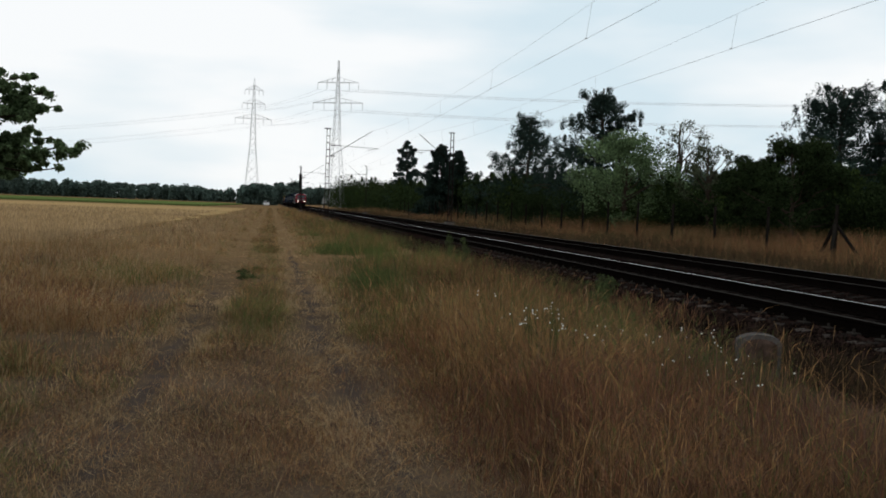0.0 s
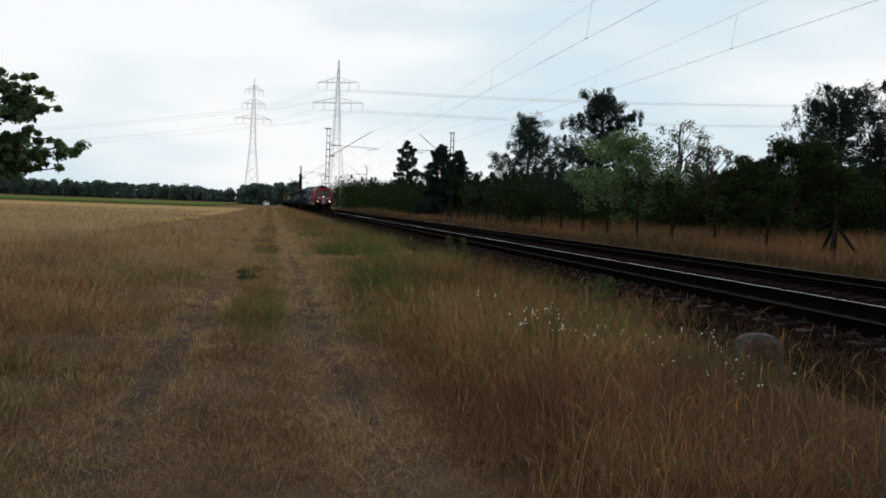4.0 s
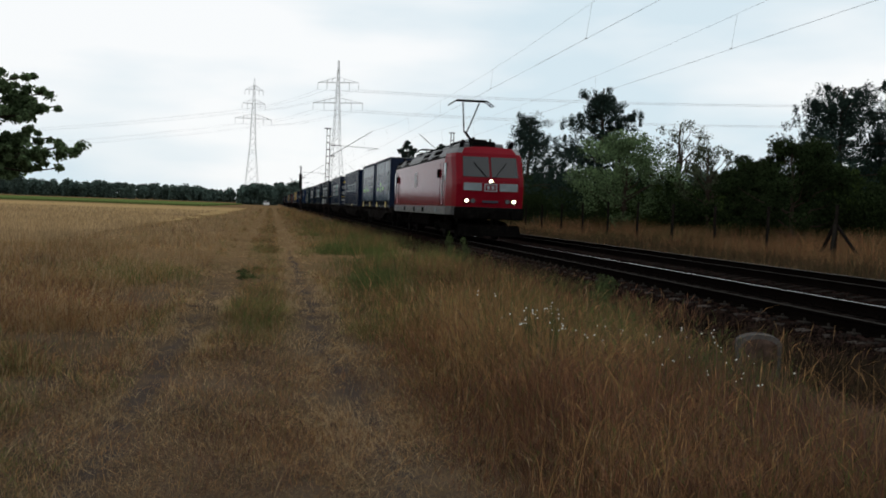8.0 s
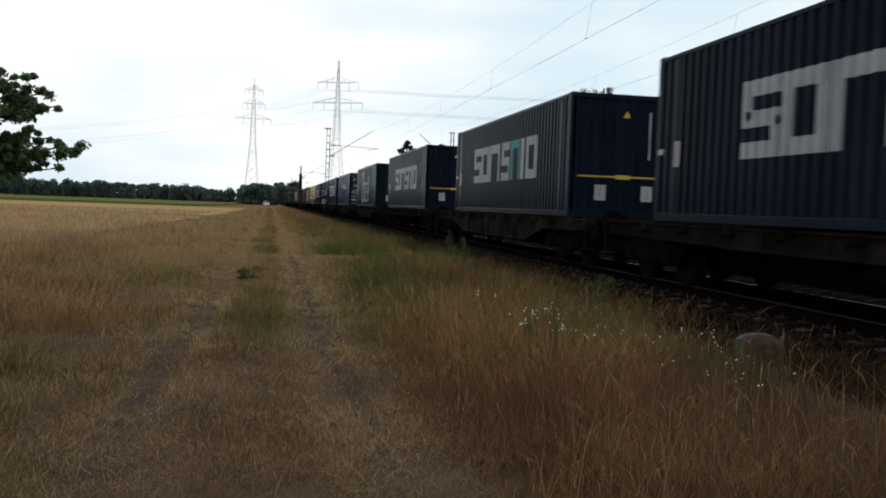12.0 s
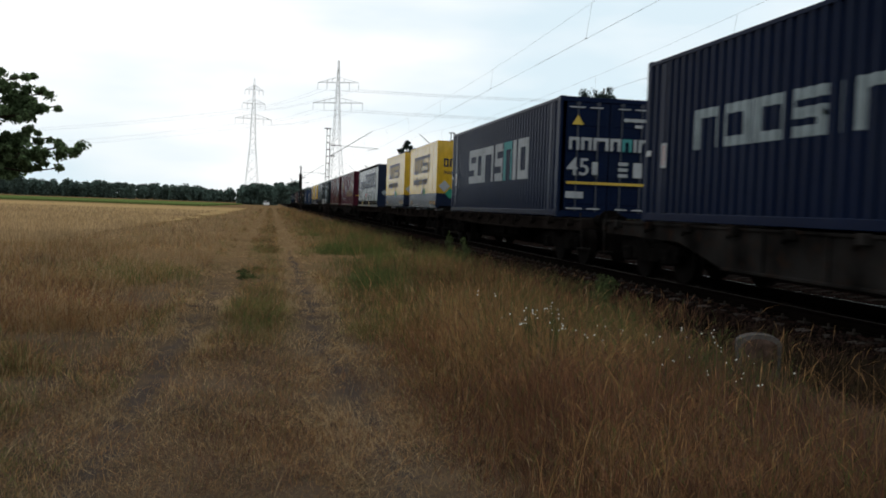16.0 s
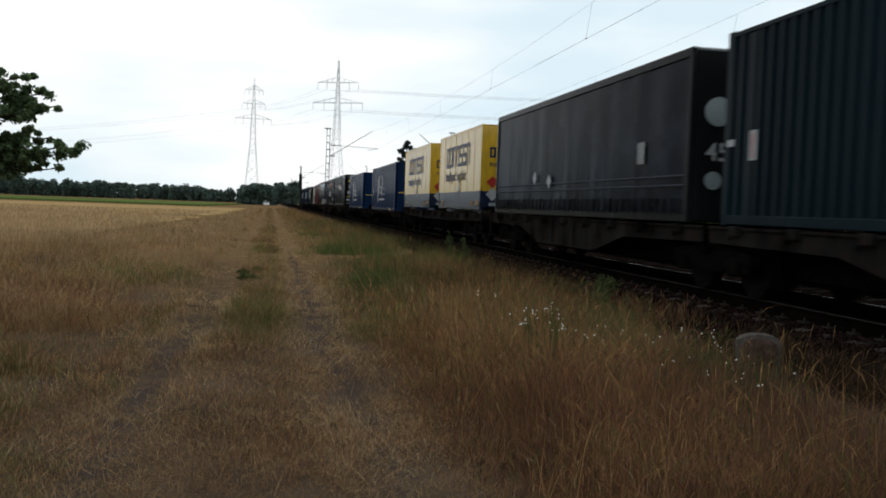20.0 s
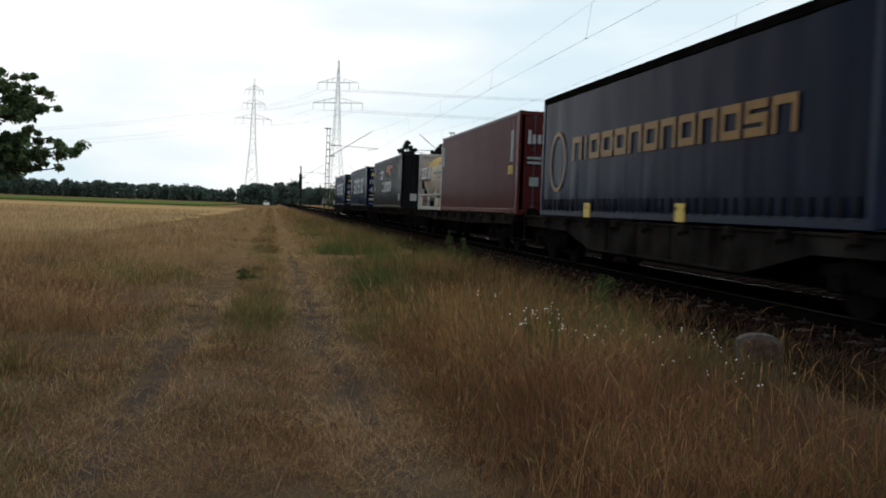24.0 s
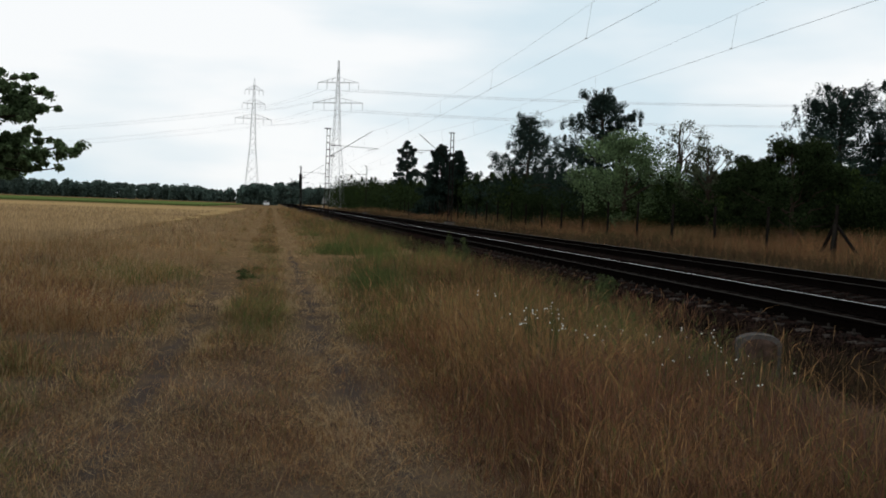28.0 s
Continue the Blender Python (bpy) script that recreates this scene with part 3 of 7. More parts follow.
def wagon(u0, u1, mids=(), belly=True, paint=M_WAGON_GREY, label="grey container flat wagon with fish-bellied side sills", deck=1.065):
    """A flat wagon between the buffer faces u0 and u1; mids: middle bogies of an articulated one."""
    u0, u1, mids = u0 * AL, u1 * AL, [m * AL for m in mids]
    uc, half = (u0 + u1) / 2, (u1 - u0) / 2 - 0.62
    w = runs(thing("container_wagon", label, "freight wagon", group="wagons of the freight train"), uc, ZR)
    cuts = [-half, *[m - uc for m in mids], half]
    for a, b in zip(cuts[:-1], cuts[1:]):
        a, b = a + (0.12 if a > -half else 0), b - (0.12 if b < half else 0)
        ln = b - a
        s = Shape()
        for o in (-1, 1):
            x0, x1 = sorted((o * 1.16, o * 1.24))
            s.box(x0, a, deck - 0.05, x1, b, deck, 0.01)
            x0, x1 = sorted((o * 1.19, o * 1.205))
            e = 2.6 if ln > 12 else 1.9
            low = 0.42 if belly else 0.74
            s.prism([(a, deck - 0.05), (b, deck - 0.05), (b, deck - 0.26), (b - e * 1.35, deck - 0.30), (b - e * 2.0, low), (a + e * 2.0, low), (a + e * 1.35, deck - 0.30), (a, deck - 0.26)], 0, x0, x1)
            x0, x1 = sorted((o * 1.13, o * 1.25))
            s.box(x0, a + e * 2.0, low - 0.02, x1, b - e * 2.0, low + 0.03, 0.01)
            k = int(ln / 1.5)
            for i in range(1, k):
                y = a + i * ln / k
                if a + e * 2 < y < b - e * 2:
                    s.box(min(o * 1.19, o * 1.245), y - 0.03, low, max(o * 1.19, o * 1.245), y + 0.03, deck - 0.04)
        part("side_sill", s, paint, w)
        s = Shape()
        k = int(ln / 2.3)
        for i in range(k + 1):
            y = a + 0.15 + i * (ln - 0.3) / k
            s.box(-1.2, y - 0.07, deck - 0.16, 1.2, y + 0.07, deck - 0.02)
        # centre sill added deeper than needed, a dark block standing for shade beneath
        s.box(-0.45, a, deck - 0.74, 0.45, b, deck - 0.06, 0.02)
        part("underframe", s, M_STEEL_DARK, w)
        for i in range(int(ln / 1.6)):
            y = a + 0.9 + i * 1.6
            if y < b - 0.6:
                s = Shape().box(-1.33, y - 0.16, deck - 0.13, -1.21, y + 0.02, deck + 0.015, 0.012)
                s.tube((-1.29, y - 0.02, deck - 0.05), (-1.22, y + 0.22, deck - 0.18), 0.02, 6)
                part("container_lock", s, paint, w)
        s = Shape()
        s.box(-1.05, a + ln * 0.47, 0.48, -0.55, a + ln * 0.56, 0.86, 0.03)
        s.tube((-0.8, a + ln * 0.38, 0.62), (-0.8, a + ln * 0.45, 0.62), 0.2, 12)
        part("brake_gear", s, M_STEEL_DARK, w)
    for y in (-half + 2.05, half - 2.05, *[m - uc for m in mids]):
        bogie(w, y)
    for sgn in (1, -1):
        e = -half if sgn > 0 else half
        part("head_stock", Shape().box(-1.28, e - 0.05, 0.84, 1.28, e + 0.05, deck + 0.02, 0.02), paint, w)
        buffers(w, e - sgn * 0.03, sgn)
        h = Shape()
        h.tube((-1.25, e, 0.86), (-1.25, e, 0.42), 0.018, 6)
        h.box(-1.3, e - 0.18, 0.40, -1.08, e + 0.18, 0.43)
        h.tube((-1.26, e + sgn * 0.1, deck), (-1.26, e + sgn * 0.1, deck + 0.14), 0.02, 6)
        h.tube((-1.25, e, 0.86), (-1.26, e + sgn * 0.1, deck + 0.01), 0.018, 6)
        part("step", h, M_WAGON_GREY, w)
    return w


# ---- containers ----
PITCH_C, DEEP = 0.278, 0.06


def wave(y):
    """Depth of the corrugated sheet at y."""
    k = (y / PITCH_C) % 1.0
    if k < 0.32:
        return 0.0
    if k < 0.48:
        return DEEP * (k - 0.32) / 0.16
    if k < 0.84:
        return DEEP
    return DEEP * (1 - (k - 0.84) / 0.16)


def breaks(a, b):
    i0, i1 = math.floor(a / PITCH_C) - 1, math.ceil(b / PITCH_C) + 1
    return [a, *[q for i in range(i0, i1 + 1) for q in ((i + k) * PITCH_C for k in (0.0, 0.32, 0.48, 0.84)) if a + 1e-4 < q < b - 1e-4], b]


def sheet(s, x, a, b, z0, z1, out, flat=False):
    """A strip of sheet metal on a side wall, facing out (-1 or 1), between a and b."""
    ys = [a, b] if flat else breaks(a, b)
    d = [0.0 if flat else wave(y) for y in ys]
    n = len(ys)
    s.add([(x - out * q, y, z) for z in (z0, z1) for y, q in zip(ys, d)], [(i, i + 1, n + i + 1, n + i) for i in range(n - 1)])


def mark(s, x, a, b, z0, z1, kind, flat=False):
    """One plain block of a painted mark on the near wall: solid, ring, pair or bar."""
    w, h = b - a, z1 - z0
    t = min(w, h) * (0.25 if flat else 0.23)
    if kind == "solid":
        rects = [(a, b, z0, z1)]
    elif kind == "ring":
        rects = [(a, a + t, z0, z1), (b - t, b, z0, z1), (a + t, b - t, z1 - t, z1), (a + t, b - t, z0, z0 + t)]
    elif kind == "pair":
        rects = [(a, a + t, z0, z1), (b - t, b, z0, z1), (a + t, b - t, z1 - t, z1)]
    elif kind == "step":
        rects = [(a, b, z1 - t, z1), (a, b, z0, z0 + t), (a, b, z0 + h / 2 - t / 2, z0 + h / 2 + t / 2), (b - t, b, z0 + h / 2, z1 - t), (a, a + t, z0 + t, z0 + h / 2)]
    else:
        m = (a + b) / 2
        rects = [(m - t / 2, m + t / 2, z0, z1)]
    for r in rects:
        sheet(s, x - 0.004, *r, -1, flat)


def marks(parent, L, x, back0, back1, z0, z1, kinds, material, flat=False, gap=0.18, name="painted_mark"):
    """A row of plain blocks on the near wall, read from the rear end towards the front."""
    wid = {"bar": 0.45, "solid": 1.0}
    tot = sum(wid.get(k, 1.0) for k in kinds)
    unit = (back1 - back0) / (tot + gap * (len(kinds) - 1))
    y = L / 2 - back0
    for k in kinds:
        s, w = Shape(), unit * wid.get(k, 1.0)
        mark(s, x, y - w, y, z0, z1, k, flat)
        part(name, s, material, parent)
        y -= w + gap * unit


def castings(c, L, W, H, material, ends=None):
    for sy in ((-L / 2, L / 2) if ends is None else ends):
        for o in (-1, 1):
            for z in (0.0, H - 0.118):
                q = 1 if sy > 0 else -1
                y0, y1 = sorted((sy + q * 0.004, sy - q * 0.174))
                x0, x1 = sorted((o * (W / 2 + 0.004), o * (W / 2 - 0.16)))
                part("corner_casting", Shape().box(x0, y0, z - 0.003, x1, y1, z + 0.121, 0.012), material, c)


def box_container(u_front, paint, label, L=13.716, H=2.896, W=2.5, doors=False, base=1.08, cap=M_STEEL_DARK, group="containers on the train"):
    """A corrugated steel container; its front end is the one that leads."""
    c = runs(thing("shipping_container", label, "shipping container", group=group), u_front * AL + L / 2, ZR + base)
    bar_mat = M_BAR
    X, h = W / 2, L / 2
    inset = 0.76 if L > 13 else 0.0
    for o in (-1, 1):
        s = Shape()
        if inset:
            sheet(s, o * X, -h + 0.17, -h + inset - 0.12, 0.16, H - 0.09, o)
            sheet(s, o * X, -h + inset + 0.12, h - inset - 0.12, 0.16, H - 0.09, o)
            sheet(s, o * X, h - inset + 0.12, h - 0.17, 0.16, H - 0.09, o)
        else:
            sheet(s, o * X, -h + 0.17, h - 0.17, 0.16, H - 0.09, o)
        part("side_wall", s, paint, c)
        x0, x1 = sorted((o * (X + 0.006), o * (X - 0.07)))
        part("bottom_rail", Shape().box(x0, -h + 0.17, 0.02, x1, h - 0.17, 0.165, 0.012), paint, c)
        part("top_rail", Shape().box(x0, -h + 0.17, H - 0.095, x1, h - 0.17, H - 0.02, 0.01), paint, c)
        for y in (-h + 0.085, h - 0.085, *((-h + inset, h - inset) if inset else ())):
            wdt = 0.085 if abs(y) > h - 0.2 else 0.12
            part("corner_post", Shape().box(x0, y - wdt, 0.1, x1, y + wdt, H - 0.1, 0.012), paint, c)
    s = Shape()
    ys = breaks(-h + 0.05, h - 0.05)
    n = len(ys)
    s.add([(x, y, H - 0.03 - wave(y) * 0.5) for x in (-X + 0.05, X - 0.05) for y in ys], [(i, i + 1, n + i + 1, n + i) for i in range(n - 1)])
    part("roof", s, paint, c)
    part("floor", Shape().box(-X + 0.06, -h + 0.1, 0.05, X - 0.06, h - 0.1, 0.14), M_STEEL_DARK, c)
    castings(c, L, W, H, paint)
    for e in (-1, 1):
        y = e * h
        y0, y1 = sorted((y + e * 0.0, y - e * 0.1))
        part("end_sill", Shape().box(-X + 0.1, y0, 0.01, X - 0.1, y1, 0.16, 0.01), paint, c)
        part("end_header", Shape().box(-X + 0.1, y0, H - 0.13, X - 0.1, y1, H - 0.01, 0.01), paint, c)
        if doors and e < 0:
            for o in (-1, 1):
                x0, x1 = sorted((o * 0.012, o * (X - 0.17)))
                d = Shape().box(x0, y + 0.02, 0.17, x1, y + 0.06, H - 0.14, 0.01)
                dr = part("door", d, paint, c)
                for z in (0.32, 0.95, 1.58, 2.2):
                    part("door_panel", Shape().box(x0 + 0.08, y + 0.002, z, x1 - 0.08, y + 0.022, z + 0.36, 0.008), paint, dr)
                for q in (0.25, 0.72):
                    xx = o * (q * (X - 0.17) + 0.03)
                    b = Shape().tube((xx, y - 0.02, 0.14), (xx, y - 0.02, H - 0.12), 0.02, 8)
                    for z in (0.2, 1.0, 1.8, H - 0.2):
                        b.box(xx - 0.05, y - 0.03, z, xx + 0.05, y + 0.01, z + 0.06)
                    part("locking_bar", b, bar_mat, dr)
        else:
            s = Shape()
            xs = [-X + 0.13 + i * 0.07 for i in range(int((W - 0.26) / 0.07) + 1)]
            n = len(xs)
            s.add([(x, y - e * (0.02 + wave(x) * 0.9), z) for z in (0.16, H - 0.13) for x in xs], [(i, i + 1, n + i + 1, n + i) for i in range(n - 1)])
            part("end_wall", s, paint, c)
    return c


def end_plate(c, L, x0, x1, z0, z1, material, name="end_mark"):
    return part(name, Shape().box(x0, -L / 2 - 0.012, z0, x1, -L / 2 - 0.004, z1), material, c)


def end_tri(c, L, x, z, r, material=M_MARK_YELLOW):
    return part("warning_triangle", Shape().prism([(x - r, z - r * 0.8), (x + r, z - r * 0.8), (x, z + r)], 1, -L / 2 - 0.014, -L / 2 - 0.006), material, c)


def diamond(c, at_end, L, p, z, r, material, x=-1.25):
    s = Shape()
    if at_end:
        s.prism([(p - r, z), (p, z - r), (p + r, z), (p, z + r)], 1, -L / 2 - 0.018, -L / 2 - 0.008)
    else:
        s.prism([(p - r, z), (p, z - r), (p + r, z), (p, z + r)], 0, x - 0.018, x - 0.008)
    return part("hazard_placard", s, material, c)


SEVEN = ("step", "ring", "pair", "step", "pair", "bar", "ring")


def navy_brand(c, L=13.716, material=M_WHITE, teal=True):
    """The big seven-block mark on the side, the fifth block teal."""
    z0, z1, X = 0.98, 2.10, -1.25
    wid = [1.0, 1.0, 1.35, 1.0, 0.95, 0.4, 1.0]
    y, unit = L / 2 - 3.1, 7.7 / (sum(wid) + 6 * 0.13)
    for k, w in zip(SEVEN, wid):
        s, green = Shape(), teal and k == "pair" and w < 1
        mark(s, X, y - w * unit, y, z0, z1, "solid" if k == "bar" else k)
        part("painted_mark", s, M_TEAL if green else material, c, "teal block" if green else "")
        y -= (w + 0.13) * unit


def small_side_marks(c, L, z=1.0):
    """The upright check plate near the rear corner, a red stripe on white, and a small white one beside it."""
    s, r, q = Shape(), Shape(), Shape()
    sheet(s, -1.262, L / 2 - 1.02, L / 2 - 0.80, z - 0.05, z + 0.38, -1, True)
    sheet(r, -1.264, L / 2 - 0.93, L / 2 - 0.89, z - 0.02, z + 0.34, -1, True)
    sheet(q, -1.262, L / 2 - 0.34, L / 2 - 0.12, z + 0.18, z + 0.28, -1, True)
    part("side_plate", s, M_WHITE, c, "small white check plate")
    part("stripe", r, M_MARK_RED, c)
    part("side_plate", q, M_WHITE, c)


def door_marks(c, L, brand=True):
    """White bars, size number and yellow stripe on a door end."""
    if brand:
        x = -1.02
        for w in (0.26, 0.26, 0.38, 0.26, 0.24, 0.08, 0.26):
            s = Shape()
            y = -L / 2 - 0.045
            t = 0.075
            if w < 0.1:
                s.box(x, y, 1.62, x + w, y + 0.01, 1.92)
            else:
                s.box(x, y, 1.62, x + t, y + 0.01, 1.92)
                s.box(x + w - t, y, 1.62, x + w, y + 0.01, 1.92)
                s.box(x + t, y, 1.92 - t, x + w - t, y + 0.01, 1.92)
            part("painted_mark", s, M_TEAL if abs(w - 0.24) < 1e-6 else M_WHITE, c)
            x += w + 0.045
    words("45", 0.58, M_WHITE, c, pose(-1.06, -L / 2 - 0.045, 1.02, rx=90), "size_number")
    rows = ((-0.42, -0.28, 1.04, 1.34), (0.24, 0.48, 1.28, 1.36), (0.24, 0.48, 1.14, 1.22), (0.24, 0.48, 1.0, 1.08), (0.62, 0.84, 1.0, 1.36),
                           (0.34, 0.98, 2.34, 2.42), (0.62, 0.82, 2.2, 2.27), (-1.06, -0.62, 0.46, 0.62))
    bars(c, rows, -L / 2 - 0.045, -L / 2 - 0.035, M_WHITE)
    frame_rows = [(x0, x1, z, z + 0.03) for x0, x1 in ((-1.04, -0.64), (-0.52, -0.2), (0.2, 0.5), (0.62, 1.02)) for z in (0.2, 2.62)]
    bars(c, frame_rows, -L / 2 - 0.045, -L / 2 - 0.035, M_WHITE, "painted_line")
    part("yellow_stripe", Shape().box(-1.05, -L / 2 - 0.046, 0.80, 1.0, -L / 2 - 0.036, 0.86), M_MARK_YELLOW, c)
    part("warning_triangle", Shape().prism([(-0.95, 2.22), (-0.68, 2.22), (-0.815, 2.46)], 1, -L / 2 - 0.046, -L / 2 - 0.036), M_MARK_YELLOW, c)


def plain_end_marks(c, L, plates=True):
    part("yellow_stripe", Shape().box(-1.05, -L / 2 - 0.012, 0.955, 1.1, -L / 2 - 0.003, 0.99).box(-0.12, -L / 2 - 0.014, 0.92, 0.22, -L / 2 - 0.005, 1.02), M_MARK_YELLOW, c)
    if plates:
        for x in (-0.62, 0.52):
            end_plate(c, L, x, x + 0.27, 0.42, 0.78, M_WHITE, "number_plate")
            end_plate(c, L, x + 0.12, x + 0.155, 0.46, 0.74, M_MARK_RED, "stripe")
    end_tri(c, L, 0.1, 2.42, 0.085)
    end_plate(c, L, 0.66, 0.70, 1.4, 2.5, M_WHITE, "number_bars")


def marked_container(u, doors, paint=M_NAVY, grey=False):
    what = "double doors leading" if doors else "corrugated end leading"
    c = box_container(u, paint, ("navy" if paint is M_NAVY else "slate-grey") + " corrugated steel container with white side marks, " + what, doors=doors)
    navy_brand(c, material=M_WHITE, teal=not grey)
    small_side_marks(c, 13.716)
    (door_marks if doors else plain_end_marks)(c, 13.716)
    return c


def long_mark_container(u):
    c = box_container(u, M_NAVY, "dark blue corrugated steel container with long grey side mark")
    marks(c, 13.716, -1.25, 2.1, 10.2, 1.20, 1.84, ("pair", "ring", "ring", "step", "bar", "pair", "ring", "step", "pair"), M_FADED)
    marks(c, 13.716, -1.25, 10.6, 11.4, 1.12, 1.95, ("solid",), M_FADED)
    small_side_marks(c, 13.716)
    end_tri(c, 13.716, 0.1, 2.42, 0.12)
    part("yellow_stripe", Shape().box(-0.6, -13.716 / 2 - 0.012, 0.95, 1.1, -13.716 / 2 - 0.003, 1.0), M_MARK_YELLOW, c)
    end_plate(c, 13.716, -0.1, 0.12, 0.42, 0.8, M_WHITE, "number_plate")
    part("side_plate", Shape().box(-1.272, -2.2, 0.04, -1.258, -1.4, 0.13), M_MARK_YELLOW, c)
    return c


def small_mark_container(u, paint=M_BLUE):
    c = box_container(u, paint, ("blue" if paint is M_BLUE else "black") + " corrugated steel container with small white side mark, double doors leading", doors=True)
    marks(c, 13.716, -1.25, 4.6, 7.2, 1.55, 1.95, ("pair", "pair", "bar", "bar"), M_WHITE)
    marks(c, 13.716, -1.25, 7.3, 8.0, 1.6, 1.98, ("solid", "solid"), M_ORANGE)
    marks(c, 13.716, -1.25, 8.15, 9.4, 1.55, 1.72, ("solid", "solid", "solid"), M_WHITE)
    door_marks(c, 13.716, brand=False)
    s = Shape()
    for i in range(4):
        x = -0.85 + i * 0.22
        s.box(x, -13.716 / 2 - 0.046, 1.66, x + 0.06, -13.716 / 2 - 0.036, 1.9)
        s.box(x + 0.1, -13.716 / 2 - 0.046, 1.66, x + 0.16, -13.716 / 2 - 0.036, 1.9)
    part("painted_mark", s, M_WHITE, c)
    s = Shape()
    for x in (0.06, 0.24):
        s.box(x, -13.716 / 2 - 0.046, 1.66, x + 0.13, -13.716 / 2 - 0.036, 1.88)
    part("painted_mark", s, M_ORANGE, c)
    part("painted_mark", Shape().box(0.42, -13.716 / 2 - 0.046, 1.62, 0.85, -13.716 / 2 - 0.036, 1.7), M_WHITE, c)
    small_side_marks(c, 13.716)
    return c


def tall_mark_container(u, paint=M_GREEN):
    c = box_container(u, paint, "dark green corrugated steel container with tall white side mark")
    L = 13.716
    marks(c, L, -1.25, 4.1, 5.3, 0.30, 2.60, ("ring",), M_FADED)
    marks(c, L, -1.25, 5.5, 8.4, 0.35, 1.75, ("ring", "ring", "step"), M_FADED)
    marks(c, L, -1.25, 8.6, 9.5, 0.40, 2.15, ("bar",), M_FADED)
    small_side_marks(c, L)
    end_tri(c, L, 0.35, 2.35, 0.12, M_FADED)
    for x in (-0.55,):
        end_plate(c, L, x, x + 0.34, 0.42, 0.80, M_WHITE, "number_plate")
    return c


def maroon_container(u):
    L = 13.716
    c = box_container(u, M_MAROON, "maroon corrugated steel container with ochre side marks")
    marks(c, L, -1.25, 1.5, 2.9, 1.2, 2.1, ("pair", "bar", "ring"), M_GOLD)
    marks(c, L, -1.25, 6.6, 9.2, 0.82, 1.2, ("ring",) * 8, M_GOLD, gap=0.35)
    marks(c, L, -1.25, 9.3, 9.9, 0.82, 1.42, ("ring",), M_GOLD)
    marks(c, L, -1.25, 9.95, 12.3, 0.82, 1.12, ("ring",) * 9, M_GOLD, gap=0.35)
    marks(c, L, -1.25, 1.2, 5.2, 0.62, 0.66, ("solid",) * 8, M_FADED, gap=1.1)
    marks(c, L, -1.25, 11.8, 12.2, 1.45, 2.1, ("solid",), M_GOLD)
    marks(c, L, -1.25, 11.8, 12.0, 2.3, 2.5, ("solid",), M_FADED)
    end_tri(c, L, 0.1, 2.42, 0.1)
    end_plate(c, L, -0.42, -0.12, 1.3, 1.7, M_MARK_YELLOW, "number_plate")
    part("yellow_stripe", Shape().box(-1.05, -L / 2 - 0.012, 0.85, 1.1, -L / 2 - 0.003, 0.9), M_MARK_YELLOW, c)
    return c


def brown_container(u):
    L = 13.716
    c = box_container(u, M_BROWN, "red-brown corrugated steel container, double doors leading", doors=True)
    s = Shape()
    sheet(s, -1.254, L / 2 - 1.08, L / 2 - 0.84, 0.7, 2.45, -1, True)
    part("painted_band", s, M_DBLUE, c, "dark blue upright band")
    for i in range(6):
        b = Shape()
        z = 0.78 + i * 0.26
        sheet(b, -1.262, L / 2 - 1.02, L / 2 - 0.90, z, z + 0.17, -1, True)
        part("painted_mark", b, M_FADED, c)
    marks(c, L, -1.25, 0.84, 1.1, 2.42, 2.66, ("solid",), M_FADED)
    s = Shape()
    for i in range(9):
        a = L / 2 - 10.5 - i * 0.09
        sheet(s, -1.254, a - 0.25, a, 2.4 - i * 0.09, 2.52 - i * 0.09, -1)
    part("worn_paint_patch", s, M_FADED, c, "flaking pale patch")
    marks(c, L, -1.25, 11.35, 11.6, 0.5, 0.9, ("solid",), M_GOLD)
    bars(c, ((-0.85, -0.5, 2.2, 2.38), (-0.25, -0.1, 2.18, 2.38), (-0.7, -0.45, 0.55, 0.85), (0.15, 0.6, 2.2, 2.36)), -L / 2 - 0.046, -L / 2 - 0.036, M_FADED)
    end_tri(c, L, -0.15, 1.45, 0.11)
    return c


def slant_mark_container(u):
    L = 12.19
    c = box_container(u, M_BLUE, "blue corrugated steel container with slanting white side mark", L=L, H=2.743, base=0.90)
    s = Shape()
    for a, b, z0, z1 in ((3.5, 3.75, 0.5, 2.0), (3.75, 4.0, 0.9, 2.2), (4.3, 4.5, 1.1, 2.2), (4.75, 5.6, 1.0, 1.5), (5.8, 6.05, 0.9, 2.1), (5.55, 6.3, 1.55, 1.68), (6.4, 7.2, 0.95, 1.4)):
        mark(s, -1.25, L / 2 - b, L / 2 - a, z0, z1, "ring" if b - a > 0.5 and z1 - z0 > 0.2 else "solid")
    mark(s, -1.25, L / 2 - 7.0, L / 2 - 4.3, 0.62, 0.74, "solid")
    part("painted_mark", s, M_WHITE, c)
    small_side_marks(c, L)
    end_tri(c, L, -0.1, 2.15, 0.1)
    part("yellow_stripe", Shape().box(-1.05, -L / 2 - 0.012, 1.02, 1.1, -L / 2 - 0.003, 1.07), M_MARK_YELLOW, c)
    end_plate(c, L, 0.55, 0.82, 0.45, 0.75, M_MARK_YELLOW, "number_plate")
    part("side_plate", Shape().box(-1.272, -4.3, 0.03, -1.258, -3.95, 0.15), M_MARK_YELLOW, c)
    s = Shape()
    for x, z0, z1 in ((0.1, 1.5, 2.0), (0.28, 1.5, 1.75), (0.45, 1.5, 2.1)):
        s.box(x, -L / 2 - 0.012, z0, x + 0.1, -L / 2 - 0.004, z1)
    part("painted_mark", s, M_FADED, c)
    return c


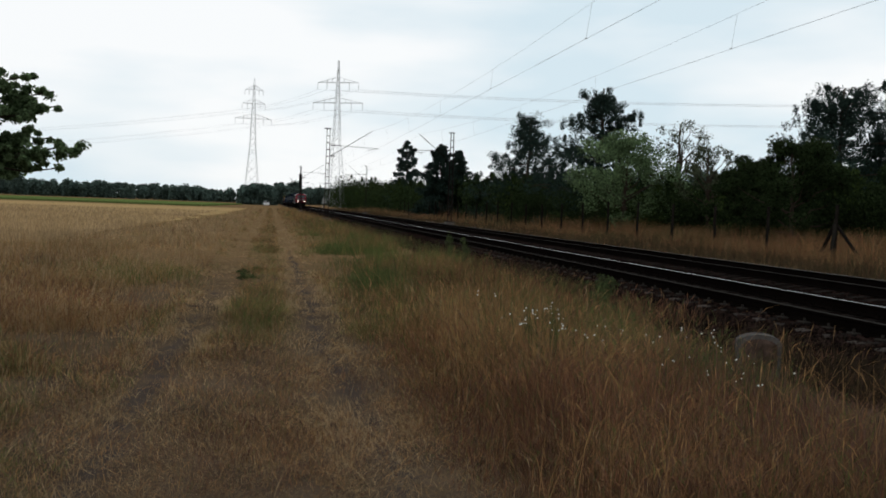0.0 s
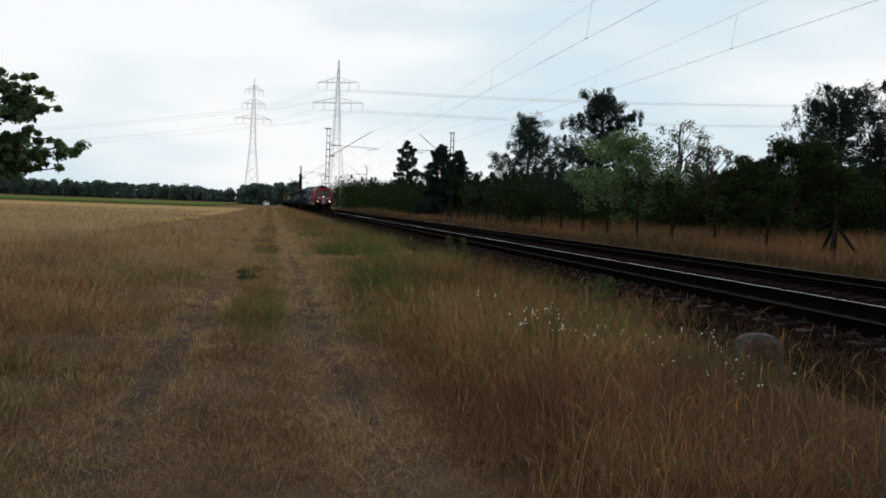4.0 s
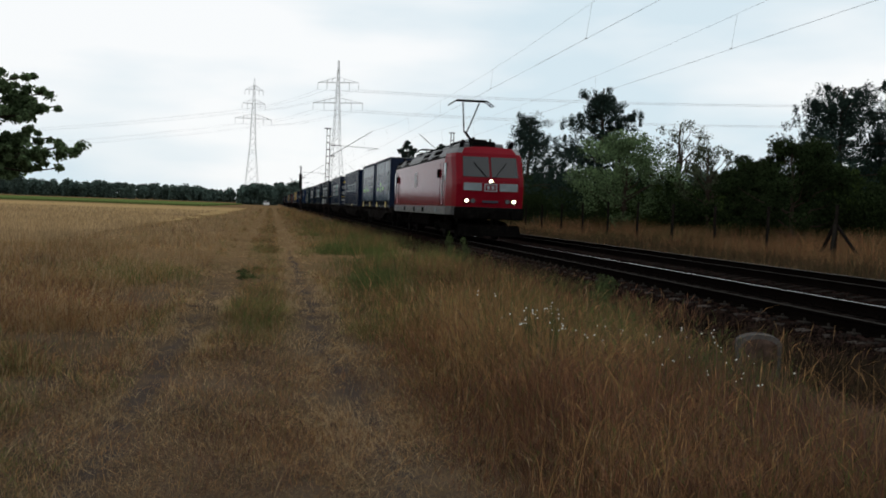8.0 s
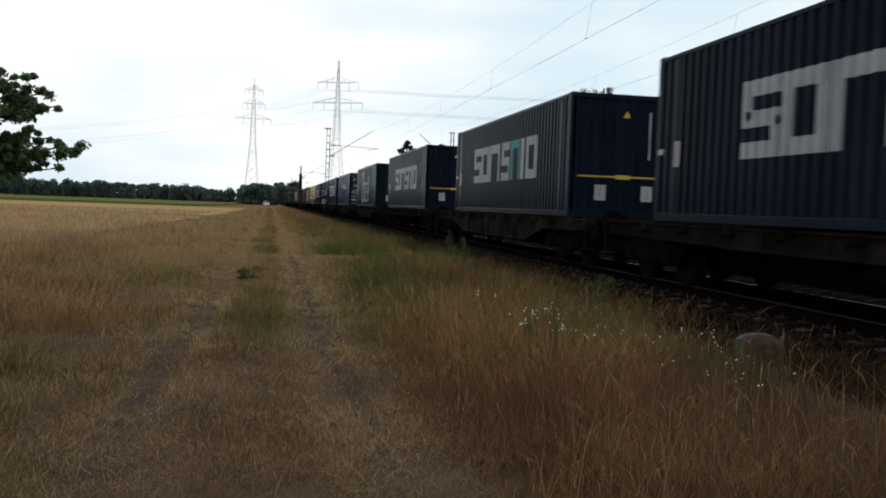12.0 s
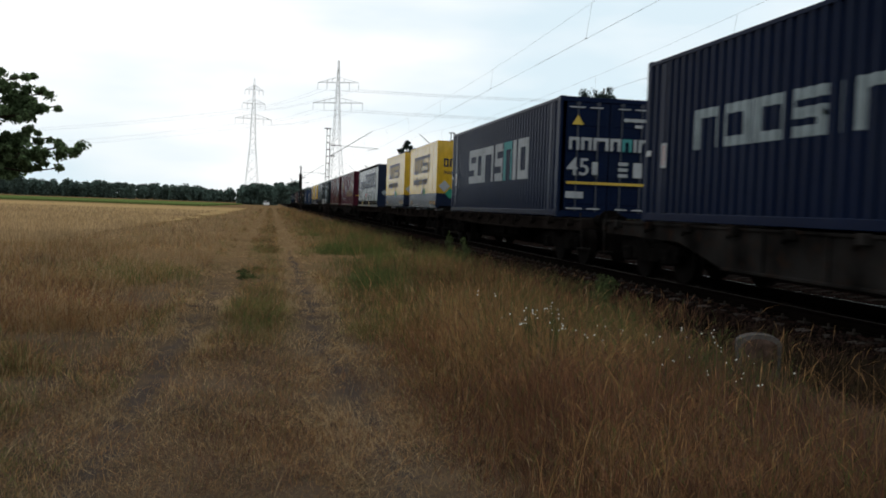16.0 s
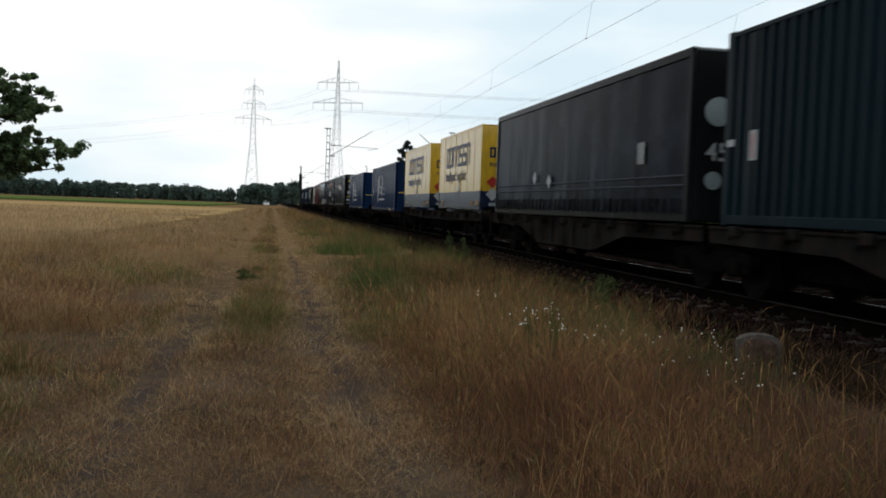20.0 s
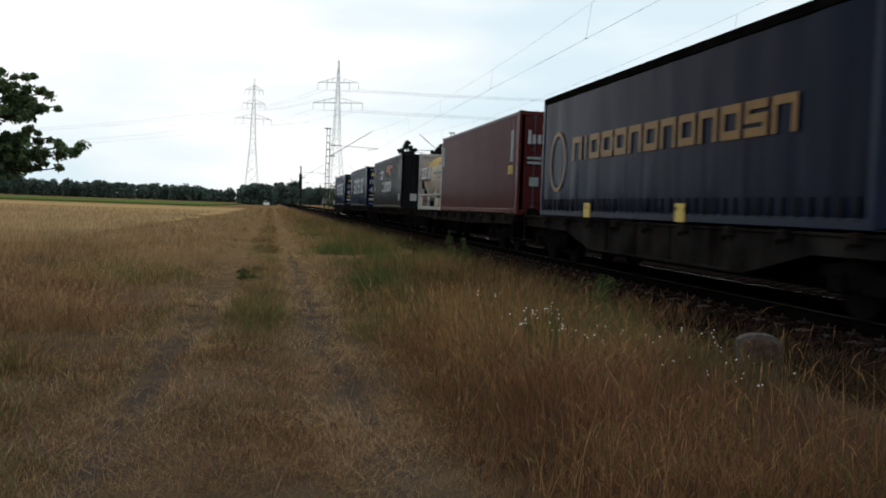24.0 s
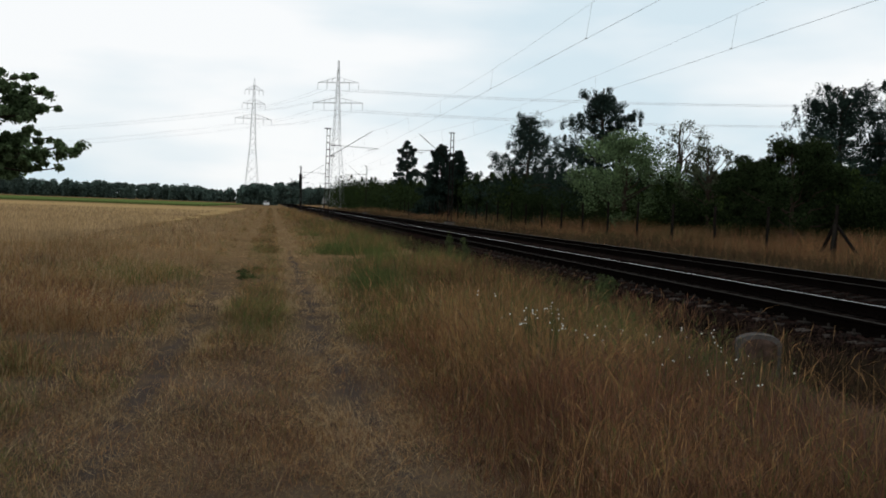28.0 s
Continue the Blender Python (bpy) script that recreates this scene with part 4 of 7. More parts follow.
def emblem_container(u):
    L = 13.716
    c = box_container(u, M_BLACK, "black corrugated steel container with white marks and orange emblem")
    marks(c, L, -1.25, 3.0, 5.6, 1.72, 2.22, ("pair", "ring", "pair"), M_WHITE)
    marks(c, L, -1.25, 4.7, 9.1, 0.95, 1.52, ("ring", "bar", "ring", "pair", "ring", "pair"), M_WHITE)
    for i in range(7):
        k = i / 6
        zc = 2.16 + 0.10 * math.sin(k * 9) + 0.12 * k
        wd = 0.05 + 0.20 * math.sin(math.pi * min(1, k * 1.05)) + 0.05 * math.sin(k * 12)
        a = L / 2 - 6.7 - k * 2.6
        s = Shape()
        sheet(s, -1.254, a - 0.36, a, zc - max(wd, 0.05), zc + max(wd, 0.05), -1)
        part("emblem_stroke", s, M_ORANGE, c, "orange emblem stroke")
    small_side_marks(c, L)
    for x in (-0.75, 0.62):
        end_plate(c, L, x, x + 0.34, 0.42, 0.80, M_WHITE, "number_plate")
        end_plate(c, L, x + 0.18, x + 0.22, 0.46, 0.76, M_MARK_RED, "stripe")
    part("side_plate", Shape().box(-1.272, -6.35, 0.42, -1.258, -6.0, 0.78), M_WHITE, c)
    end_tri(c, L, 0.1, 2.42, 0.12, M_GOLD)
    end_plate(c, L, 0.5, 0.55, 1.2, 2.5, M_WHITE, "number_bars")
    return c


def red_container(u):
    L = 12.19
    c = box_container(u, M_RED_BOX, "faded red corrugated steel container, double doors leading", L=L, doors=True)
    marks(c, L, -1.25, 0.2, 0.5, 1.75, 2.5, ("solid",), M_FADED)
    marks(c, L, -1.25, L - 1.1, L - 0.75, 1.15, 1.4, ("pair",), M_MARK_YELLOW)
    marks(c, L, -1.25, L - 0.95, L - 0.75, 1.5, 2.4, ("solid",), M_FADED)
    x = -1.0
    for k in range(3):
        s = Shape()
        s.box(x, -L / 2 - 0.046, 1.98, x + 0.09, -L / 2 - 0.036, 2.36 if k == 0 else 2.24)
        s.box(x + 0.13, -L / 2 - 0.046, 1.98, x + 0.22, -L / 2 - 0.036, 2.24)
        part("painted_mark", s, M_WHITE, c)
        x += 0.28
    bars(c, ((-1.0, -0.6, 1.55, 1.62), (-1.0, -0.6, 1.42, 1.49), (0.3, 0.75, 1.62, 1.7), (0.35, 0.7, 1.42, 1.5), (0.35, 0.7, 1.28, 1.36), (-0.92, -0.66, 0.8, 1.05)), -L / 2 - 0.046, -L / 2 - 0.036, M_FADED)
    return c


# ---- swap bodies ----
def curtain_body(u, L, tarp, end_paint, label, H=2.92, W=2.54, straps=True, rail_col=M_GALV, rave_col=None):
    """A tarpaulin-sided swap body: rippled curtain, rigid ends, side rave with buckles."""
    c = runs(thing("swap_body", label, "swap body", group="containers on the train"), u * AL + L / 2, ZR + 1.08)
    X, h = W / 2, L / 2
    for o in (-1, 1):
        s = Shape()
        n, m = int(L / 0.12), 7
        pts = []
        for j in range(m + 1):
            for i in range(n + 1):
                y = -h + 0.12 + i * (L - 0.24) / n
                z = 0.175 + j * (H - 0.345) / m
                rip = 0.014 * noise.noise((y * 1.3, z * 1.1, u)) + 0.002 * math.sin(y * 5.1)
                rip += 0.022 * noise.noise((y * 5.0, u, 2.0)) * (1 - j / m) ** 2
                pts.append((o * (X - 0.015 + rip), y, z))
        s.add(pts, [(j * (n + 1) + i, j * (n + 1) + i + 1, (j + 1) * (n + 1) + i + 1, (j + 1) * (n + 1) + i) for j in range(m) for i in range(n)])
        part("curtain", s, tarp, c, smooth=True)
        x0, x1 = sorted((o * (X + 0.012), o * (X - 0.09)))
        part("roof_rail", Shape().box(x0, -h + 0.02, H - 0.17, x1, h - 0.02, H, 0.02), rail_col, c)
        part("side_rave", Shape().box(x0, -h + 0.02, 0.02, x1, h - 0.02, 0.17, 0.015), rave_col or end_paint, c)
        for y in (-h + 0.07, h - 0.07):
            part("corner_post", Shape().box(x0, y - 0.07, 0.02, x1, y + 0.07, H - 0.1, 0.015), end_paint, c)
        if straps and o < 0:
            k = int(L / 0.34)
            for i in range(k):
                y = -h + 0.3 + i * (L - 0.6) / (k - 1)
                s = Shape().box(-X - 0.024, y - 0.022, 0.13, -X - 0.002, y + 0.022, 0.42)
                s.box(-X - 0.034, y - 0.035, 0.20, -X - 0.012, y + 0.035, 0.27, 0.006)
                part("buckle_strap", s, M_RUBBER, c)
    part("roof", Shape().box(-X + 0.06, -h + 0.02, H - 0.06, X - 0.06, h - 0.02, H - 0.01, 0.01), M_CURT_GREY, c)
    for e in (-1, 1):
        y0, y1 = sorted((e * h, e * (h - 0.06)))
        part("end_wall", Shape().box(-X + 0.1, y0, 0.05, X - 0.1, y1, H - 0.05, 0.012), end_paint, c)
    part("floor", Shape().box(-X + 0.08, -h + 0.08, 0.04, X - 0.08, h - 0.08, 0.16), M_STEEL_DARK, c)
    return c


def lift_plates(c, L, X=1.27, fr=(0.2, 0.8)):
    for q in fr:
        y = L / 2 - q * L
        part("lifting_plate", Shape().box(-X - 0.03, y - 0.19, 0.02, -X - 0.012, y + 0.19, 0.33, 0.004), M_MARK_YELLOW, c, "yellow lifting plate")


def blue_curtain_body(u, L=7.82):
    c = curtain_body(u, L, M_CURT_BLUE, M_DBLUE, "blue tarpaulin swap body with pale slanted side marks", H=2.93, rail_col=M_BAR)
    X = -1.272
    marks(c, L, X - 0.02, 0.8, 2.0, 1.42, 2.12, ("ring", "step"), M_GHOST, True)
    marks(c, L, X - 0.02, 2.5, 6.8, 1.42, 2.14, ("pair", "ring", "ring", "pair", "ring"), M_GHOST, True)
    s = Shape()
    sheet(s, X - 0.02, L / 2 - 6.9, L / 2 - 0.8, 0.98, 1.3, -1, True)
    part("painted_band", s, M_GHOST, c, "pale band")
    words("ROAD", 0.26, M_MARK_GREEN, c, pose(X - 0.03, L / 2 - 1.5, 1.06, 90, 0, -90))
    words("2", 0.78, M_MARK_GREEN, c, pose(X - 0.034, L / 2 - 3.1, 0.95, 90, 0, -90))
    words("RAIL", 0.26, M_MARK_GREEN, c, pose(X - 0.03, L / 2 - 4.3, 1.06, 90, 0, -90))
    lift_plates(c, L, fr=(0.17, 0.76))
    return c


def grey_curtain_body(u):
    L = 13.716
    c = curtain_body(u, L, M_CURT_GREY, M_DBLUE, "grimy pale-grey tarpaulin swap body with blue ends and marks", H=2.78, rail_col=M_STEEL_DARK, rave_col=M_LOCO_GREY)
    X = -1.285
    marks(c, L, X, 1.65, 4.9, 1.22, 1.84, ("ring", "pair", "ring", "pair"), M_MARK_BLUE, True)
    marks(c, L, X, 5.3, 12.0, 1.30, 2.28, ("ring", "ring", "step", "step", "ring", "pair", "pair", "ring"), M_MARK_BLUE, True)
    for i in range(4):
        y = L / 2 - 6.7 - i * 0.75
        part("painted_mark", Shape().prism([(y, 0.72), (y - 0.07, 0.72), (y - 0.24, 1.02), (y - 0.17, 1.02)], 0, X - 0.006, X - 0.002), M_MARK_BLUE, c)
    diamond(c, False, L, L / 2 - 6.5, 0.78, 0.17, M_MARK_RED, x=X - 0.008)
    lift_plates(c, L, fr=(0.26, 0.62))
    for x, m in ((-0.85, M_FADED), (-0.4, M_FADED), (0.2, M_MARK_RED), (0.62, M_FADED)):
        diamond(c, True, L, x, 0.95, 0.19, m)
    s = Shape().box(0.0, -L / 2 - 0.012, 1.28, 0.7, -L / 2 - 0.004, 1.35)
    part("number_bars", s, M_WHITE, c)
    return c


def dark_curtain(u):
    L = 13.716
    c = curtain_body(u, L, M_CURT_DARK, M_BLACK, "faded black tarpaulin swap body with painted sheen and torn lower edge", H=2.9, rail_col=M_BLACK)
    for y, z in ((2.4, 0.95), (1.1, 0.85)):
        diamond(c, False, L, y, z, 0.17, M_WHITE, x=-1.29)
    s = Shape()
    sheet(s, -1.287, -L / 2 + 1.9, -L / 2 + 2.25, 1.05, 1.45, -1, True)
    part("faded_patch", s, M_CURT_GREY, c)
    words("45", 0.42, M_WHITE, c, pose(-1.0, -L / 2 - 0.02, 1.05, rx=90), "size_number")
    s = Shape().tube((-0.8, -L / 2 - 0.03, 1.85), (-0.8, -L / 2 - 0.012, 1.85), 0.24, 18)
    part("painted_mark", s, M_FADED, c)
    part("painted_mark", Shape().tube((-0.85, -L / 2 - 0.03, 0.72), (-0.85, -L / 2 - 0.012, 0.72), 0.15, 12), M_FADED, c)
    for z in (0.78, 0.62):
        part("curtain_seam", Shape().box(-1.302, -L / 2 + 0.1, z, -1.262, L / 2 - 0.1, z + 0.03, 0.006), M_BAR, c)
    return c


def navy_curtain_body(u):
    L = 13.716
    c = curtain_body(u, L, M_CURT_NAVY, M_DBLUE, "dark navy tarpaulin swap body with ochre side marks", H=2.93, rail_col=M_STEEL_DARK)
    X = -1.285
    s = Shape()
    for i in range(20):
        a0, a1 = i * math.pi / 10, (i + 1) * math.pi / 10
        for r0, r1 in ((0.62, 0.54),):
            p = [(X, L / 2 - 1.35 - rr * math.cos(a), 1.3 + 1.15 * rr * math.sin(a)) for rr, a in ((r0, a0), (r0, a1), (r1, a1), (r1, a0))]
            s.quad(*p)
    part("emblem", s, M_GOLD, c, "ochre ring emblem")
    marks(c, L, X, 2.5, 12.0, 1.28, 1.8, ("pair", "bar", "ring", "ring", "ring", "pair", "ring", "pair", "ring", "pair", "ring", "step", "pair"), M_GOLD, True)
    lift_plates(c, L, fr=(0.27, 0.62))
    bars(c, [(-0.92, -0.86, 0.7 + i * 0.22, 0.82 + i * 0.22) for i in range(7)], -L / 2 - 0.012, -L / 2 - 0.004, M_FADED)
    return c


def yellow_box_body(u, L=7.82, variant=0):
    """A smooth box swap body, yellow above a dark blue band."""
    H, W = 2.80, 2.55
    c = runs(thing("swap_body", "yellow box swap body with dark blue lower band", "swap body", group="containers on the train"), u * AL + L / 2, ZR + 1.17)
    X, h, zb = W / 2, L / 2, 0.62
    for o in (-1, 1):
        x0, x1 = sorted((o * X, o * (X - 0.04)))
        part("side_wall", Shape().box(x0, -h + 0.08, zb, x1, h - 0.08, H - 0.05), M_YELLOW, c)
        part("lower_band", Shape().box(x0 - 0.003, -h + 0.08, 0.14, x1 + 0.003, h - 0.08, zb), M_DBLUE, c)
        x0, x1 = sorted((o * (X + 0.012), o * (X - 0.10)))
        part("bottom_rail", Shape().box(x0, -h, 0.0, x1, h, 0.14, 0.012), M_DBLUE, c)
        part("top_rail", Shape().box(x0, -h, H - 0.07, x1, h, H, 0.015), M_YELLOW, c)
        for y in (-h + 0.05, h - 0.05):
            part("corner_post", Shape().box(x0, y - 0.05, zb, x1, y + 0.05, H - 0.07, 0.01), M_YELLOW, c)
            part("corner_post", Shape().box(x0, y - 0.05, 0.14, x1, y + 0.05, zb, 0.01), M_DBLUE, c)
    for i in range(1, 7):
        y = -h + i * L / 7
        part("panel_seam", Shape().box(-X - 0.008, y - 0.015, zb, -X + 0.01, y + 0.015, H - 0.07), M_YELLOW, c)
    for e in (-1, 1):
        y0, y1 = sorted((e * (h - 0.01), e * (h - 0.05)))
        part("end_wall", Shape().box(-X + 0.1, y0, zb, X - 0.1, y1, H - 0.05), M_YELLOW, c)
        y0, y1 = sorted((e * (h - 0.006), e * (h - 0.05)))
        part("lower_band", Shape().box(-X + 0.1, y0, 0.1, X - 0.1, y1, zb), M_DBLUE, c)
    part("roof", Shape().box(-X + 0.05, -h + 0.02, H - 0.04, X - 0.05, h - 0.02, H - 0.005, 0.01), M_YELLOW, c)
    part("floor", Shape().box(-X + 0.1, -h + 0.1, 0.02, X - 0.1, h - 0.1, 0.12), M_STEEL_DARK, c)
    marks(c, L, -X - 0.004, 1.50, 5.95, 1.54, 2.32, ("ring", "ring", "pair", "pair", "step", "step", "pair"), M_MARK_BLUE, True)
    words("Intelligent Logistics", 0.52, M_MARK_BLUE, c, pose(-X - 0.008, h - 1.4, 1.04, 90, 0, -90))
    x = -1.0
    for w in (0.2, 0.2, 0.2, 0.2, 0.18, 0.17, 0.2):
        s = Shape()
        y = -h - 0.004
        s.box(x, y, 1.72, x + 0.06, y + 0.01, 2.06)
        s.box(x + w - 0.06, y, 1.72, x + w, y + 0.01, 2.06)
        s.box(x + 0.06, y, 2.0, x + w - 0.06, y + 0.01, 2.06)
        if x < -0.9:
            s.box(x + 0.06, y, 1.72, x + w - 0.06, y + 0.01, 1.78)
        part("painted_mark", s, M_MARK_BLUE, c)
        x += w + 0.06
    words("Intelligent Logistics", 0.25, M_MARK_BLUE, c, pose(-1.0, -h - 0.004, 1.42, rx=90))
    diamond(c, False, L, -0.2, 0.72, 0.19, M_WHITE, x=-X - 0.004)
    if variant == 0:
        diamond(c, False, L, -0.75, 0.70, 0.19, mat("green_placard", (0.03, 0.20, 0.13), 0.5, bump=0), x=-X - 0.004)
        diamond(c, True, L, -0.95, 0.92, 0.24, M_WHITE)
        diamond(c, True, L, -0.7, 0.62, 0.22, bpy.data.materials["green_placard"])
    else:
        diamond(c, True, L, -0.88, 0.92, 0.2, M_MARK_RED)
        diamond(c, True, L, -0.88, 0.52, 0.22, M_WHITE)
        part("mark_bar", Shape().box(-0.98, -h - 0.012, 0.14, -0.55, -h - 0.002, 0.24), M_FADED, c)
    for y, w in ((h - 0.9, 0.16), (-h + 1.3, 0.22), (-h + 0.45, 0.3)):
        part("lifting_plate", Shape().box(-X - 0.02, y - w, 0.15, -X - 0.005, y + w, 0.30), M_GOLD, c)
    for y in (-h + 1.2, h - 1.2):
        for o in (-1, 1):
            l = Shape().box(min(o * 0.85, o * 1.0), y - 0.06, -0.1, max(o * 0.85, o * 1.0), y + 0.06, 0.0)
            l.tube((o * 0.93, y, -0.05), (o * 0.93, y + 0.9, -0.08), 0.045, 8)
            part("folded_leg", l, M_GALV, c)
    return c


def tank(u):
    L, H, W = 6.06, 2.59, 2.438
    c = runs(thing("tank_container", "dirty cream tank container in a white steel frame", "tank container", group="containers on the train"), u * AL + L / 2, ZR + 1.08)
    X, h, r, zc = W / 2, L / 2, 1.10, 1.42
    n = 40
    low, top, cap = Shape(), Shape(), Shape()
    prof = [(-h + 0.25, 0.55), (-h + 0.33, 0.85), (-h + 0.5, 1.02), (-h + 0.8, 1.1), (h - 0.8, 1.1), (h - 0.5, 1.02), (h - 0.33, 0.85), (h - 0.25, 0.55)]
    for (ya, ra), (yb, rb) in zip(prof[:-1], prof[1:]):
        for i in range(n):
            a0, a1 = 2 * math.pi * i / n, 2 * math.pi * (i + 1) / n
            q = [(rr * math.sin(a), y, zc + rr * math.cos(a)) for y, rr, a in ((ya, ra, a0), (ya, ra, a1), (yb, rb, a1), (yb, rb, a0))]
            (top if math.cos((a0 + a1) / 2) > 0.42 else low).quad(*q)
    for y in (prof[0][0], prof[-1][0]):
        cap.add([(0.55 * math.sin(2 * math.pi * i / n), y, zc + 0.55 * math.cos(2 * math.pi * i / n)) for i in range(n)], [tuple(range(n))])
    part("tank_barrel", low, M_CREAM, c, smooth=True)
    part("tank_top", top, M_TANK_YELLOW, c, "yellowed upper cladding", smooth=True)
    part("tank_end", cap, M_CREAM, c)
    for e in (-1, 1):
        for o in (-1, 1):
            y0, y1 = sorted((e * h, e * (h - 0.14)))
            x0, x1 = sorted((o * X, o * (X - 0.14)))
            part("frame_post", Shape().box(x0, y0, 0, x1, y1, H, 0.012), M_FRAME_WHITE, c)
        for z0, z1 in ((0.0, 0.16), (H - 0.14, H)):
            y0, y1 = sorted((e * h, e * (h - 0.12)))
            part("frame_beam", Shape().box(-X + 0.14, y0, z0, X - 0.14, y1, z1, 0.01), M_FRAME_WHITE, c)
        y0, y1 = sorted((e * (h - 0.03), e * (h - 0.06)))
        for o in (-1, 1):
            part("gusset_plate", Shape().prism([(o * (X - 0.14), H - 0.14), (o * (X - 0.14), H - 0.95), (o * 0.35, H - 0.14)], 1, y0, y1), M_FRAME_WHITE, c)
    for o in (-1, 1):
        x0, x1 = sorted((o * X, o * (X - 0.1)))
        part("frame_beam", Shape().box(x0, -h + 0.14, 0.02, x1, h - 0.14, 0.16, 0.01), M_FRAME_WHITE, c)
        part("frame_beam", Shape().box(x0, -h + 0.14, 0.62, x1, h - 0.14, 0.70, 0.01), M_FRAME_WHITE, c)
        for y in (-1.6, 0.3, 1.9):
            part("frame_strut", Shape().box(x0, y - 0.05, 0.16, x1, y + 0.05, 0.95, 0.01), M_FRAME_WHITE, c)
    # valves and boxes low on the near side
    for y, m, rr in ((1.1, M_MARK_RED, 0.16), (0.75, mat("valve_green", (0.03, 0.16, 0.09), 0.5), 0.14), (0.0, M_GALV, 0.12)):
        part("valve", Shape().tube((-X + 0.02, y, 0.5), (-X + 0.3, y, 0.5), rr, 14), m, c)
    part("valve_box", Shape().box(-X + 0.01, 1.95, 0.16, -X + 0.4, 2.6, 0.6, 0.02), M_FRAME_WHITE, c)
    part("valve_box", Shape().box(-X + 0.01, -2.5, 0.18, -X + 0.4, -1.75, 0.5, 0.02), M_CREAM, c)
    part("vent_box", Shape().box(-X + 0.1, h - 0.75, 1.9, -X + 0.45, h - 0.45, 2.2, 0.02), M_CREAM, c)
    part("name_panel", Shape().box(-X - 0.012, 0.35, 1.34, -X + 0.14, 2.2, 1.90, 0.004), mat("white_panel_paint", (0.46, 0.46, 0.44), 0.5, var=0.1), c, "white panel with a dark border")
    rim = Shape()
    for y0, y1, z0, z1 in ((0.35, 2.2, 1.34, 1.37), (0.35, 2.2, 1.87, 1.90), (0.35, 0.38, 1.37, 1.87), (2.17, 2.2, 1.37, 1.87)):
        rim.box(-X - 0.02, y0, z0, -X - 0.012, y1, z1)
    part("panel_border", rim, M_MARK_BLUE, c)
    part("painted_mark", Shape().prism([(2.08, 1.46), (1.90, 1.46), (1.82, 1.78), (2.0, 1.78)], 0, -X - 0.02, -X - 0.013), M_MARK_BLUE, c)
    for i, kind in enumerate(("step", "pair", "ring", "bar", "ring")):
        s = Shape()
        mark(s, -X - 0.012, 1.47 - i * 0.26, 1.68 - i * 0.26, 1.47, 1.77, kind, True)
        part("painted_mark", s, M_MARK_BLUE, c)
    for i in range(3):
        part("painted_mark", Shape().box(-X + 0.10, -1.0 - i * 0.62, 1.54, -X + 0.118, -0.5 - i * 0.62, 1.63), M_GHOST, c)
    for y0, z0 in ((-1.6, 2.16), (-1.5, 1.98), (-1.9, 1.36)):
        part("number_bar", Shape().box(-X + (0.11 if z0 < 1.8 else 0.22 if z0 < 2.1 else 0.33), y0 - 0.35, z0, -X + (0.4 if z0 > 1.8 else 0.2), y0 + 0.35, z0 + 0.05), M_GHOST, c)
    for y in (-1.75, -0.6, 0.55, 1.7):
        hoop = Shape()
        for i in range(40):
            a0, a1 = 2 * math.pi * i / 40, 2 * math.pi * (i + 1) / 40
            hoop.quad(*[(rr * math.sin(k), yy, zc + rr * math.cos(k)) for yy, rr, k in ((y - 0.03, 1.106, a0), (y - 0.03, 1.106, a1), (y + 0.03, 1.106, a1), (y + 0.03, 1.106, a0))])
        part("cladding_band", hoop, M_CREAM, c)
    castings(c, L, W, H, M_FRAME_WHITE)
    return c


